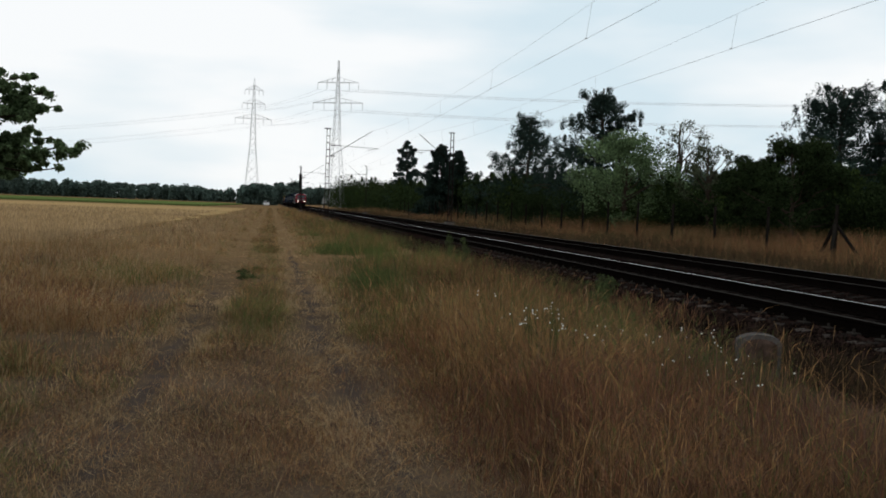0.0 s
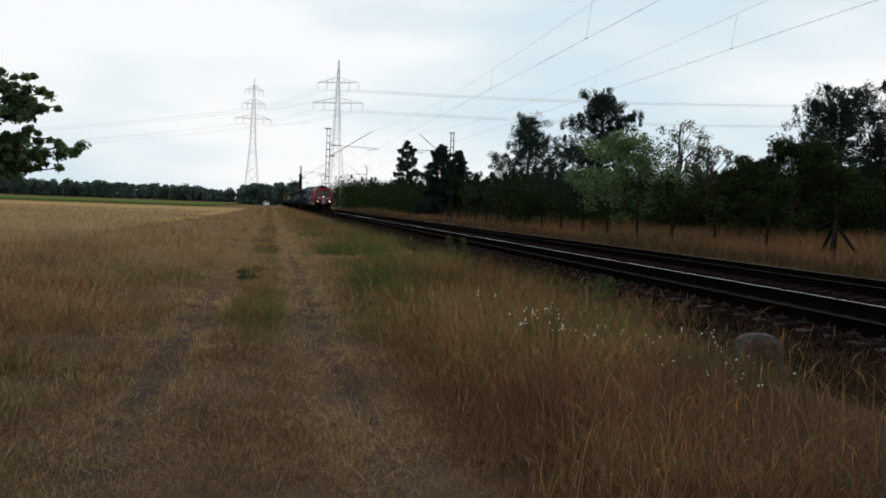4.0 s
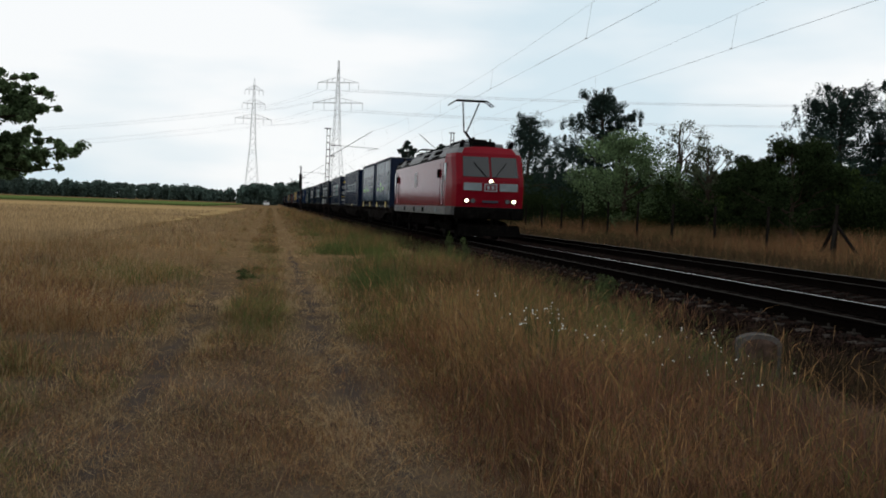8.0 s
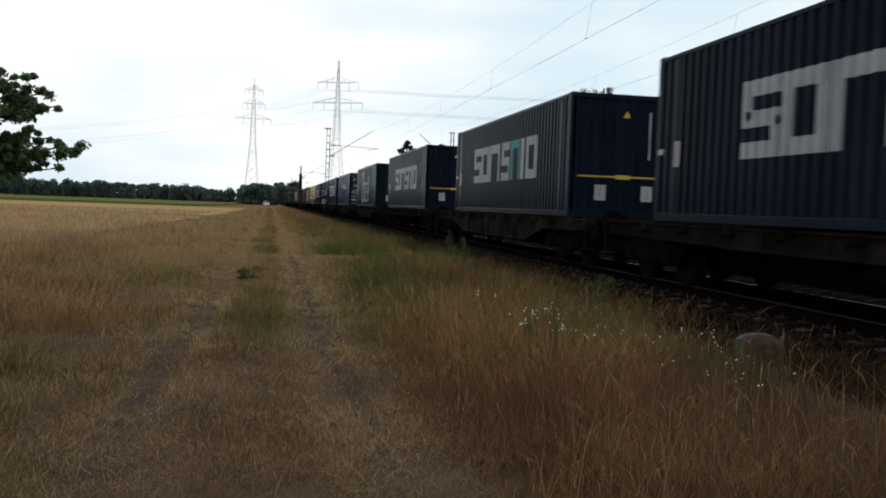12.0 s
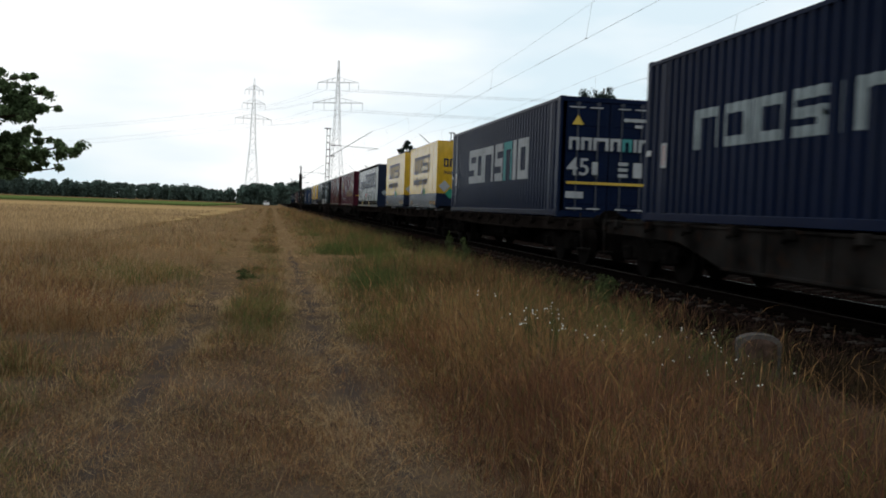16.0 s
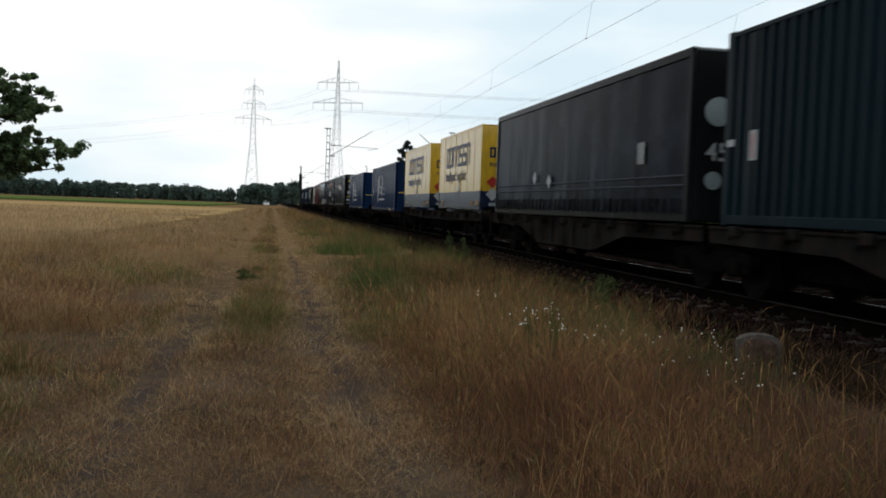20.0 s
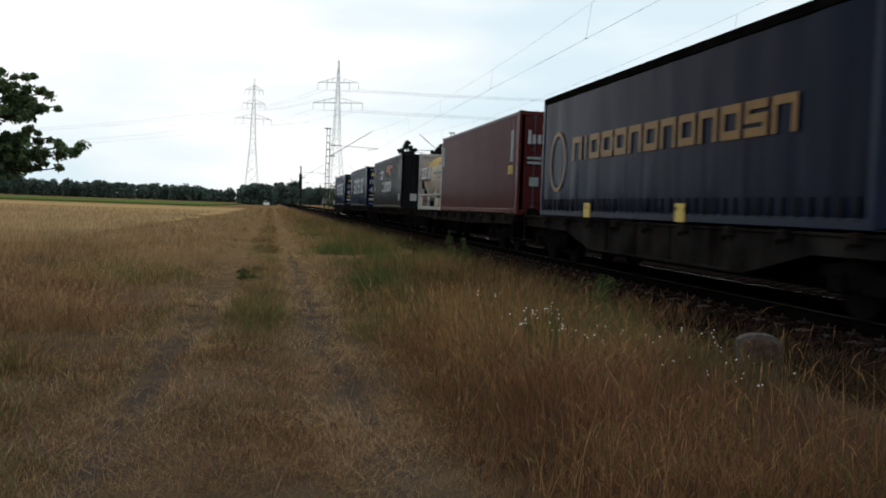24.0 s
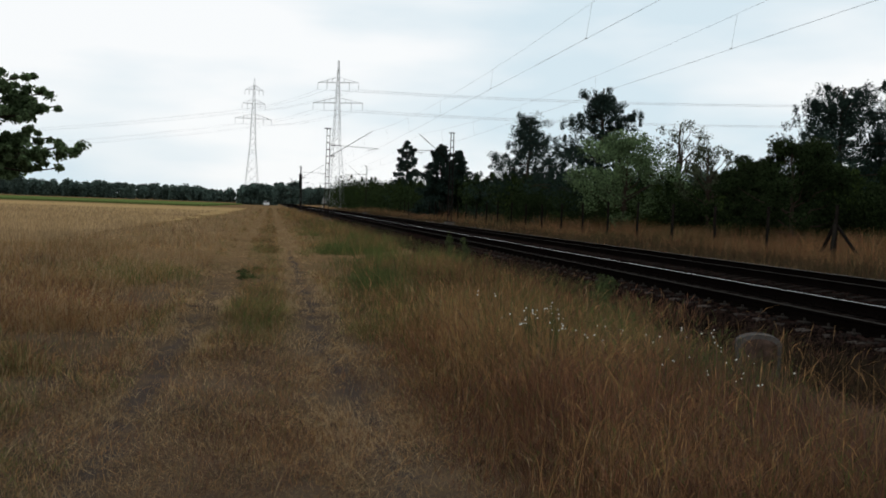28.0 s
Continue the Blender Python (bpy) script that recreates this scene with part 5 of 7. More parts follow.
# ---- the locomotive ----
def locomotive():
    """A red four-axle electric locomotive, 18.9 m over the buffers; y = 0 at its middle."""
    c = runs(thing("electric_locomotive", "red four-axle electric locomotive with grey roof and lit headlamps", "locomotive"), 9.45, ZR)
    half = 8.75   # cab front below the windscreen

    def lean(z):
        """How far the cab front lies back at height z."""
        return 0.10 * max(0, (1.9 - z)) + (0.0 if z < 2.35 else (z - 2.35) * 0.42 if z < 3.45 else 0.462 + (z - 3.45) * 0.9)
    prof = [(1.0, 1.0), (1.0, 1.34), (1.0, 2.2), (1.0, 2.42), (1.0, 3.30), (0.965, 3.46), (0.86, 3.68), (0.5, 3.73), (0.0, 3.75)]
    st = [(-half, 1.08, 1.0), (-half + 0.12, 1.27, 1.0), (-half + 0.45, 1.38, 1.0), (-half + 1.15, 1.49, 0.85), (-half + 2.2, 1.49, 0.0)]
    st = st + [(-y, w, k) for y, w, k in st[::-1]]
    rows = []
    for y, w, k in st:
        e = 1 if y < 0 else -1
        rows.append([(sx * w * a, y + e * k * lean(z), z) for sx, pts in ((-1, prof), (1, prof[::-1][1:])) for a, z in pts])
    n = len(rows[0])
    body, skirt, roof = Shape(), Shape(), Shape()
    for j in range(len(rows) - 1):
        for i in range(n - 1):
            z = (rows[j][i][2] + rows[j][i + 1][2]) / 2
            cab = j in (0, 1, 2, len(rows) - 2, len(rows) - 3, len(rows) - 4)
            tgt = skirt if z < 1.34 else roof if z > 3.34 and not (cab and z < 3.5) else body
            tgt.quad(rows[j][i], rows[j][i + 1], rows[j + 1][i + 1], rows[j + 1][i])
    for r in (rows[0], rows[-1]):
        for i in range(len(prof) - 1):
            a, b2 = r[i], r[i + 1]
            p, q = r[n - 1 - i], r[n - 2 - i]
            (skirt if i == 0 else body).add([a, b2, q, p], [(0, 1, 2, 3) if b2 != q else (0, 1, 3)])
    part("body_shell", body, M_RED, c)
    part("lower_skirt", skirt, M_LOCO_GREY, c, "dark grey lower skirt")
    part("roof", roof, M_ROOF_GREY, c, "weathered grey roof slopes")
    # side: two grilles in the roof slope, gutter, doors, marks
    for y in (-5.9, -3.0, 2.6, 5.6):
        part("roof_grille", Shape().add([(-1.495, y, 3.36), (-1.495, y + 1.9, 3.36), (-1.31, y + 1.9, 3.665), (-1.31, y, 3.665)], [(0, 1, 2, 3)]), M_STEEL_DARK, c)
    part("gutter", Shape().box(-1.53, -half + 1.4, 3.29, -1.47, half - 1.4, 3.33, 0.01), M_STEEL_DARK, c)
    for y in (-6.65, 6.65):
        d = Shape()
        for a, b2 in ((-0.36, -0.33), (0.33, 0.36)):
            d.box(-1.50, y + a, 1.3, -1.487, y + b2, 3.1)
        part("cab_door", d, M_STEEL_DARK, c)
        e = 1 if y > 0 else -1
        part("side_window", Shape().box(-1.50, min(y + e * 0.5, y + e * 0.95), 2.35, -1.44, max(y + e * 0.5, y + e * 0.95), 3.08, 0.02), M_GLASS, c)
        part("handrail", Shape().tube((-1.54, y - 0.45, 1.4), (-1.54, y - 0.45, 2.6), 0.018, 6), M_GALV, c)
        part("mirror_housing", Shape().box(-1.58, y - e * 0.5 - 0.07, 2.5, -1.48, y - e * 0.5 + 0.07, 2.85, 0.02), M_STEEL_DARK, c)
    for y0, y1, z0, z1 in ((-0.40, -0.32, 2.2, 2.9), (0.42, 0.50, 2.2, 2.9), (-0.32, 0.42, 2.2, 2.27), (-0.32, 0.42, 2.83, 2.9), (-0.2, 0.02, 2.35, 2.75), (0.12, 0.32, 2.35, 2.75)):
        part("side_emblem", Shape().box(-1.505, y0, z0, -1.488, y1, z1), M_WHITE, c, "pale emblem bar")
    for y in (-5.5, -2.2, 0.4, 3.5, 6.0):
        part("equipment_hatch", Shape().box(-1.51, y - 0.22, 1.06, -1.48, y + 0.22, 1.26, 0.01), M_FADED if y in (-5.5, 6.0) else M_STEEL_DARK, c)
    # cab fronts
    for e in (-1, 1):
        f = e * half
        for o in (-1, 1):
            x0, x1 = sorted((o * 0.04, o * 1.05))
            g = [(x0, 2.52), (x1, 2.52), (x1 * 0.97 if o > 0 else x1, 3.32), (x0 if o > 0 else x0 * 0.97, 3.32)]
            v = [(x, f - e * (lean(z) - 0.025), z) for x, z in g]
            v2 = [(x, f - e * (lean(z) + 0.03), z) for x, z in g]
            part("windscreen", Shape().add(v + v2, [(0, 1, 2, 3), (4, 5, 6, 7), (0, 1, 5, 4), (1, 2, 6, 5), (2, 3, 7, 6), (3, 0, 4, 7)]), M_GLASS, c, "dark windscreen pane")
            wp = Shape().tube((o * 0.15, f - e * (lean(2.5) - 0.06), 2.5), (o * 0.62, f - e * (lean(3.1) - 0.06), 3.1), 0.015, 5)
            part("wiper", wp, M_RUBBER, c)
            x0, x1 = sorted((o * 0.34, o * 1.02))
            y0, y1 = sorted((f + e * 0.012, f - e * 0.05))
            part("front_panel", Shape().box(x0, y0, 1.98, x1, y1, 2.28, 0.006), M_FADED, c, "pale front panel")
            lampz = 1.58
            hs = Shape().tube((o * 0.9, f - e * 0.06, lampz), (o * 0.9, f + e * 0.0, lampz), 0.115, 18)
            hl = part("headlamp", hs, M_STEEL_DARK, c)
            part("headlamp_lens", Shape().tube((o * 0.9, f - e * 0.02, lampz), (o * 0.9, f + e * 0.02, lampz), 0.062, 16), M_WARM if e < 0 else M_GLASS, hl, "lit round lens" if e < 0 else "")
            part("tail_lamp", Shape().tube((o * 0.66, f - e * 0.05, lampz), (o * 0.66, f + e * 0.004, lampz), 0.09, 14), M_GLASS, c)
            part("cab_horn", Shape().tube((o * 0.95, f - e * 1.1, 3.75), (o * 0.95, f - e * 0.8, 3.92), 0.09, 8), M_STEEL_DARK, c)
        part("headlamp", Shape().tube((0, f - e * 0.06, 2.36), (0, f + e * 0.01, 2.36), 0.11, 16), M_STEEL_DARK, c)
        part("headlamp_lens", Shape().tube((0, f - e * 0.04, 2.36), (0, f + e * 0.03, 2.36), 0.062, 16), M_WARM if e < 0 else M_GLASS, c)
        eb = Shape()
        for x0, x1, z0, z1 in ((-0.24, -0.2, 1.96, 2.26), (0.2, 0.24, 1.96, 2.26), (-0.2, 0.2, 1.96, 2.0), (-0.2, 0.2, 2.22, 2.26), (-0.14, -0.03, 2.04, 2.18), (0.03, 0.14, 2.04, 2.18)):
            y0, y1 = sorted((f + e * 0.014, f - e * 0.03))
            eb.box(x0, y0, z0, x1, y1, z1)
        part("front_emblem", eb, M_WHITE, c, "white square emblem")
        y0, y1 = sorted((f + e * 0.03, f - e * 0.05))
        part("number_bar", Shape().box(-0.3, y0, 1.52, 0.3, y1, 1.6), M_BAR, c)
        y0, y1 = sorted((f + e * 0.0, f - e * 0.5))
        part("buffer_beam", Shape().box(-1.3, y0, 0.82, 1.3, y1, 1.26, 0.04), M_STEEL_DARK, c)
        buffers(c, f - e * 0.02, -e)
        y0, y1 = sorted((f + e * 0.1, f - e * 0.12))
        part("snow_plough", Shape().prism([(-1.2, 0.2), (1.2, 0.2), (1.1, 0.62), (-1.1, 0.62)], 1, y0, y1), M_STEEL_DARK, c)
    # roof gear
    for y in (-7.0, -4.6, -1.8, 1.0, 3.6):
        part("roof_hatch", Shape().box(-0.85, y, 3.72, 0.85, y + 1.7, 3.95, 0.06), M_ROOF_GREY, c)
    for y, z1, w in ((-6.9, 4.12, 0.5), (-6.2, 4.25, 0.32), (-5.7, 4.18, 0.42), (-3.0, 4.1, 0.4), (3.2, 4.1, 0.45), (6.6, 4.12, 0.4)):
        eq = Shape().box(-w, y - 0.22, 3.7, w, y + 0.22, z1 - 0.1, 0.04)
        eq.tube((-w * 0.6, y, z1 - 0.2), (-w * 0.6, y, z1), 0.08, 8, 0.05)
        part("roof_equipment", eq, M_STEEL_DARK, c)
    ins = Shape()
    for i in range(9):
        y = -6.8 + i * 1.7
        ins.tube((0.35 * (-1) ** i, y, 3.86), (0.35 * (-1) ** i, y, 4.16), 0.07, 8, 0.04)
    part("roof_insulator", ins, M_STEEL_DARK, c)
    part("roof_busbar", Shape().tube((-0.3, -6.8, 4.17), (-0.3, 6.8, 4.17), 0.025, 6), M_STEEL_DARK, c)
    for y, up in ((-4.3, True), (5.4, False)):
        b = Shape()
        for o in (-0.55, 0.55):
            b.tube((o, y - 0.9, 4.1), (o, y + 0.9, 4.1), 0.04, 6)
            for q in (-0.8, 0.8):
                b.tube((o, y + q, 3.85), (o, y + q, 4.1), 0.06, 8)
        for q in (-0.9, 0.9):
            b.tube((-0.55, y + q, 4.1), (0.55, y + q, 4.1), 0.04, 6)
        p = part("pantograph", b, M_STEEL_DARK, c)
        top = 5.97 if up else 4.34
        knee = (y + 0.75, 4.66) if up else (y + 1.1, 4.24)
        head_y = y - 0.25 if up else y - 0.9
        a = Shape().tube((0, y - 0.7, 4.15), (0, knee[0], knee[1]), 0.055, 8)
        part("lower_arm", a, M_STEEL_DARK, p)
        a = Shape()
        a.tube((-0.06, knee[0], knee[1]), (-0.34, head_y, top - 0.12), 0.028, 6)
        a.tube((0.06, knee[0], knee[1]), (0.34, head_y, top - 0.12), 0.028, 6)
        part("upper_arm", a, M_STEEL_DARK, p)
        a = Shape()
        for q in (-0.19, 0.19):
            a.tube((-0.62, head_y + q, top - 0.03), (0.62, head_y + q, top - 0.03), 0.03, 6)
            for o in (-1, 1):
                a.tube((o * 0.62, head_y + q, top - 0.03), (o * 0.93, head_y + q, top - 0.25), 0.025, 6)
        a.tube((-0.5, head_y - 0.19, top - 0.05), (-0.5, head_y + 0.19, top - 0.05), 0.02, 5)
        a.tube((0.5, head_y - 0.19, top - 0.05), (0.5, head_y + 0.19, top - 0.05), 0.02, 5)
        part("collector_head", a, M_STEEL_DARK, p)
    for ob in c.children:
        if not ob.name.startswith(("buffer", "coupling", "snow")):
            ob.scale.z = 0.946
    for y in (-5.2, 5.2):
        bogie(c, y, 2.6)
    part("underfloor_tank", Shape().box(-1.3, -2.6, 0.42, 1.3, 2.6, 1.0, 0.05), M_STEEL_DARK, c)
    return c


# ---- the train, from the locomotive back (metres behind its front corner) ----
def build_train():
    locomotive()
    wagon(18.95, 38.2)
    blue_curtain_body(20.75), blue_curtain_body(29.6, 8.0)
    for k, front in enumerate((38.3, 58.3, 78.3, 98.3, 118.4, 138.6, 158.9)):
        wagon(front, front + 19.9 if k < 6 else 178.4, paint=M_WAGON_BROWN if k in (2, 4) else M_WAGON_GREY,
              label="brown container flat wagon with low side sills" if k in (2, 4) else "grey container flat wagon with fish-bellied side sills", belly=k not in (2, 4))
    long_mark_container(41.45)
    marked_container(61.4, True)
    marked_container(81.7, False, M_SLATE, True)
    marked_container(100.2, False, M_SLATE)
    marked_container(120.85, False, M_SLATE, True)
    tall_mark_container(141.35)
    small_mark_container(162.7)
    wagon(178.5, 211.0, (194.5,))
    marked_container(180.1, False, M_SLATE)
    long_mark_container(194.95)
    wagon(211.2, 229.3, belly=False, paint=M_WAGON_BROWN, label="brown container flat wagon with low side sills")
    marked_container(213.75, True, M_NAVY)
    wagon(229.4, 249.3, belly=False, paint=M_WAGON_BROWN, label="brown container flat wagon with low side sills")
    yellow_box_body(230.5), yellow_box_body(240.2)
    wagon(249.4, 269.3, belly=False, paint=M_WAGON_BROWN, label="brown container flat wagon with low side sills")
    grey_curtain_body(252.4)
    wagon(269.4, 303.4, (286.4,))
    maroon_container(271.0), brown_container(288.1)
    wagon(303.5, 333.9, (318.6,))
    tall_mark_container(304.55), dark_curtain(319.2)
    wagon(334.0, 353.7, belly=False)
    yellow_box_body(334.84, variant=1), yellow_box_body(344.92, variant=1)
    wagon(353.9, 372.2, belly=False, deck=0.885, paint=M_WAGON_BROWN, label="brown container flat wagon with low side sills")
    slant_mark_container(356.8)
    wagon(372.3, 391.8, belly=False, deck=0.885, paint=M_WAGON_BROWN, label="brown container flat wagon with low side sills")
    slant_mark_container(375.47)
    wagon(391.9, 424.2, (408.2,))
    small_mark_container(393.4, M_BLACK), emblem_container(409.5)
    wagon(424.3, 442.6)
    navy_curtain_body(427.0)
    wagon(442.7, 462.6, belly=False)
    red_container(442.95), tank(455.2)
    wagon(462.7, 482.7, belly=False, paint=M_WAGON_BROWN, label="brown container flat wagon with low side sills")
    emblem_container(467.0)
    wagon(482.8, 503.1, belly=False)
    marked_container(485.5, True)
    last = wagon(503.2, 523.6)
    marked_container(505.8, True)
    for x in (-1.08, 1.08):
        part("tail_board", Shape().box(x - 0.11, 9.32, 1.12, x + 0.11, 9.36, 1.52, 0.01), M_FRAME_WHITE, last, "white tail marker board")


# ---- vegetation ----
M_STRAW = leafy("straw_grass_blades", (0.262, 0.152, 0.066), 0.6)
M_RUSSET = leafy("russet_grass_blades", (0.150, 0.070, 0.038), 0.6)
M_PALE = leafy("pale_grass_blades", (0.32, 0.228, 0.130), 0.4)
M_GREENISH = leafy("green_grass_blades", (0.090, 0.106, 0.034), 0.45)
M_WITHERED = leafy("withered_grass_blades", (0.100, 0.058, 0.042), 0.65)
M_DARK_GREEN = leafy("dark_green_grass_blades", (0.050, 0.070, 0.024), 0.35)
M_PINE = leafy("pine_needles", (0.022, 0.036, 0.029), 0.7)
M_OAK = leafy("oak_leaves", (0.095, 0.140, 0.066), 0.6)
M_BUSH = leafy("bush_leaves", (0.020, 0.031, 0.012), 0.6)
M_BUSH_LIGHT = leafy("light_bush_leaves", (0.034, 0.052, 0.014), 0.6)
M_WEEDS = leafy("dark_weed_blades", (0.042, 0.030, 0.018), 0.5)
M_OLIVE = leafy("olive_fence_grass", (0.068, 0.062, 0.028), 0.4)
M_PALE_LEAF = leafy("pale_thin_leaves", (0.05, 0.06, 0.034), 0.6)
# leaf green made paler and bluer: the haze of distance is in the colour
M_HAZED_LEAF = leafy("haze_tinted_leaves", (0.078, 0.112, 0.095), 0.5)
M_BARK = mat("rough_bark", (0.045, 0.034, 0.026), 0.95, var=0.3, scale=5, bump=0.7, bscale=30)
M_PETAL = mat("white_flower_heads", (0.70, 0.70, 0.64), 0.8, var=0.1, bump=0)
M_STEM = mat("thin_green_stems", (0.07, 0.075, 0.03), 0.8, var=0.2, bump=0)
RNG = np.random.default_rng(11)


def raw_mesh(name, verts, faces_flat, sizes):
    """A mesh straight from arrays: points, corner indices and corners per face."""
    me = bpy.data.meshes.new(name)
    me.vertices.add(len(verts))
    me.vertices.foreach_set("co", np.ascontiguousarray(verts, dtype=np.float32).ravel())
    me.loops.add(len(faces_flat))
    me.loops.foreach_set("vertex_index", np.ascontiguousarray(faces_flat, dtype=np.int32))
    me.polygons.add(len(sizes))
    starts = np.concatenate(([0], np.cumsum(sizes)[:-1])).astype(np.int32)
    me.polygons.foreach_set("loop_start", starts)
    me.polygons.foreach_set("loop_total", np.asarray(sizes, dtype=np.int32))
    me.update(calc_edges=True)
    return me


LATTICE = np.random.default_rng(5).random((8, 128, 128))


def patch(x, y, s, k=0.0):
    """Uneven patchiness between 0 and 1, about 2.4 / s metres across, with finer mottling in it."""
    out = np.zeros(len(x))
    for octave, weight in ((1.0, 0.55), (2.3, 0.3), (5.1, 0.15)):
        u, v = (x * 0.9 + y * 0.3) * s * octave / 2.4 + 17.3 * k, (y * 0.8 - x * 0.25) * s * octave / 2.4 + 5.1 * k
        i, j = np.floor(u).astype(int), np.floor(v).astype(int)
        fu, fv = u - i, v - j
        fu, fv = fu * fu * (3 - 2 * fu), fv * fv * (3 - 2 * fv)
        g = LATTICE[int(k) % 8]
        a = g[i % 128, j % 128] * (1 - fu) + g[(i + 1) % 128, j % 128] * fu
        b = g[i % 128, (j + 1) % 128] * (1 - fu) + g[(i + 1) % 128, (j + 1) % 128] * fu
        out += weight * (a * (1 - fv) + b * fv)
    return np.clip(0.5 + (out - 0.5) * 1.9, 0, 1)


def blades(name, material, x, y, h, label, bend=0.35, thick=1.0, heads=0.0, lie_z=0.0, sway=None):
    """Grass: bent blades, of two faces near by and one further off, some with a loose seed head."""
    d = np.hypot(x, y)
    sway = RNG.uniform(0, 2 * np.pi, len(x)) if sway is None else sway
    for near in (True, False):
        s = (d < 18) == near
        if s.sum() > 0:
            blade_mesh(name, material, x[s], y[s], h[s], label, bend, thick, heads, lie_z, near, sway[s])


def blade_mesh(name, material, x, y, h, label, bend, thick, heads, lie_z, near, sway):
    n = len(x)
    a = RNG.uniform(0, 2 * np.pi, n)
    d = np.hypot(x, y)
    w = (0.0004 + d * 0.00016) * thick * RNG.uniform(0.45, 1.3, n) * (1.0 if near else 1.25)
    lean = RNG.uniform(0.05, 1.0, n) ** 1.3 * bend * h * 1.3
    b = sway + RNG.normal(0, 0.9, n)
    dx, dy = np.cos(b) * lean, np.sin(b) * lean
    wx, wy = np.cos(a) * w, np.sin(a) * w
    z0 = np.full(n, lie_z - 0.02)
    if near:
        # a stalk that arches over: upright at its foot, bowed at its tip
        P = np.zeros((n, 5, 3))
        P[:, 0] = np.stack((x - wx, y - wy, z0), 1)
        P[:, 1] = np.stack((x + wx, y + wy, z0), 1)
        P[:, 2] = np.stack((x + dx * 0.35 + wx * 0.8, y + dy * 0.35 + wy * 0.8, z0 + h * 0.62), 1)
        P[:, 3] = np.stack((x + dx * 0.35 - wx * 0.8, y + dy * 0.35 - wy * 0.8, z0 + h * 0.62), 1)
        P[:, 4] = np.stack((x + dx, y + dy, z0 + h), 1)
        flat = (np.arange(n)[:, None] * 5 + np.array([0, 1, 2, 3, 3, 2, 4])[None]).ravel()
        sizes = np.tile([4, 3], n)
    else:
        P = np.zeros((n, 3, 3))
        P[:, 0] = np.stack((x - wx, y - wy, z0), 1)
        P[:, 1] = np.stack((x + wx, y + wy, z0), 1)
        P[:, 2] = np.stack((x + dx * 0.7, y + dy * 0.7, z0 + h), 1)
        flat, sizes = np.arange(n * 3), np.full(n, 3)
    verts = P.reshape(-1, 3)
    if heads > 0 and near:
        # loose, drooping seed heads: a slim spindle that follows the bow of the stalk
        k = np.nonzero(RNG.random(n) < heads)[0]
        m = len(k)
        hw = 0.0012 + d[k] * 0.00022
        hx, hy = np.cos(a[k]) * hw, np.sin(a[k]) * hw
        hl = RNG.uniform(0.04, 0.13, m)
        tx, ty, tz = x[k] + dx[k], y[k] + dy[k], z0[k] + h[k]
        q = np.zeros((m, 4, 3))
        ux, uy = dx[k] / np.maximum(h[k], 0.05) * hl, dy[k] / np.maximum(h[k], 0.05) * hl
        q[:, 0] = np.stack((tx - ux * 0.6, ty - uy * 0.6, tz - hl * 0.7), 1)
        q[:, 1] = np.stack((tx + hx, ty + hy, tz), 1)
        q[:, 2] = np.stack((tx + ux * 1.2, ty + uy * 1.2, tz + hl * 0.5), 1)
        q[:, 3] = np.stack((tx - hx, ty - hy, tz), 1)
        flat = np.concatenate((flat, (np.arange(m)[:, None] * 4 + np.arange(4)[None]).ravel() + len(verts)))
        verts = np.concatenate((verts, q.reshape(-1, 3)))
        sizes = np.concatenate((sizes, np.full(m, 4)))
    tagged(part(name, raw_mesh(name, verts, flat, sizes), material, at=PLAN), label, "grass", kind="stuff")


def spread(n, x0, x1, y0, y1, power=1.0, fan=0.0):
    """Places between y0 and y1, thinning with distance; fan: how fast the left edge runs out."""
    u = RNG.random(n)
    k = power
    y = (y0 ** -k + u * (y1 ** -k - y0 ** -k)) ** (-1 / k)
    lo = x0 - fan * y
    x = lo + RNG.random(n) * (x1 - lo)
    return x, y


def tufts(n, per, x0, x1, y0, y1, power=1.0, fan=0.0, loose=0.075):
    """Blades that grow in tussocks of about per: places, a die thrown per blade that mostly follows its tussock, the tussock's vigour and its sway."""
    m = n // per
    cx, cy = spread(m, x0, x1, y0, y1, power, fan)
    die, vigour, sway = RNG.random(m), RNG.random(m), RNG.uniform(0, 2 * np.pi, m)
    k = RNG.integers(0, m, n)
    r = loose * (0.5 + vigour[k]) + 0.0035 * cy[k]
    x, y = cx[k] + RNG.normal(0, 1, n) * r, cy[k] + RNG.normal(0, 1, n) * r
    roll = np.where(RNG.random(n) < 0.62, die[k], RNG.random(n))
    return x, y, roll, vigour[k], sway[k]


def rut_gap(x, y):
    """Distance from the middle of the nearer wheel rut."""
    by = np.clip((10.5 - y) / 4, 0, 1)
    return np.abs(np.abs(x + 0.035 * np.sin(y * 0.8) + 0.025 * np.sin(y * 2.1 + 1) + 0.14) - 0.735 - 0.09 * by)


def sow(kind, keep, x, y, h, sway, label, bend, thick=1.0, heads=0.0):
    for k, (nm, m) in enumerate((("russet_grass", M_RUSSET), ("straw_grass", M_STRAW), ("pale_grass", M_PALE), ("green_grass", M_GREENISH), ("withered_grass", M_WITHERED), ("dark_green_grass", M_DARK_GREEN))):
        s = keep & (kind == k)
        if s.sum() > 10:
            blades(nm, m, x[s], y[s], h[s], label, bend, thick, heads, 0.0, sway[s])


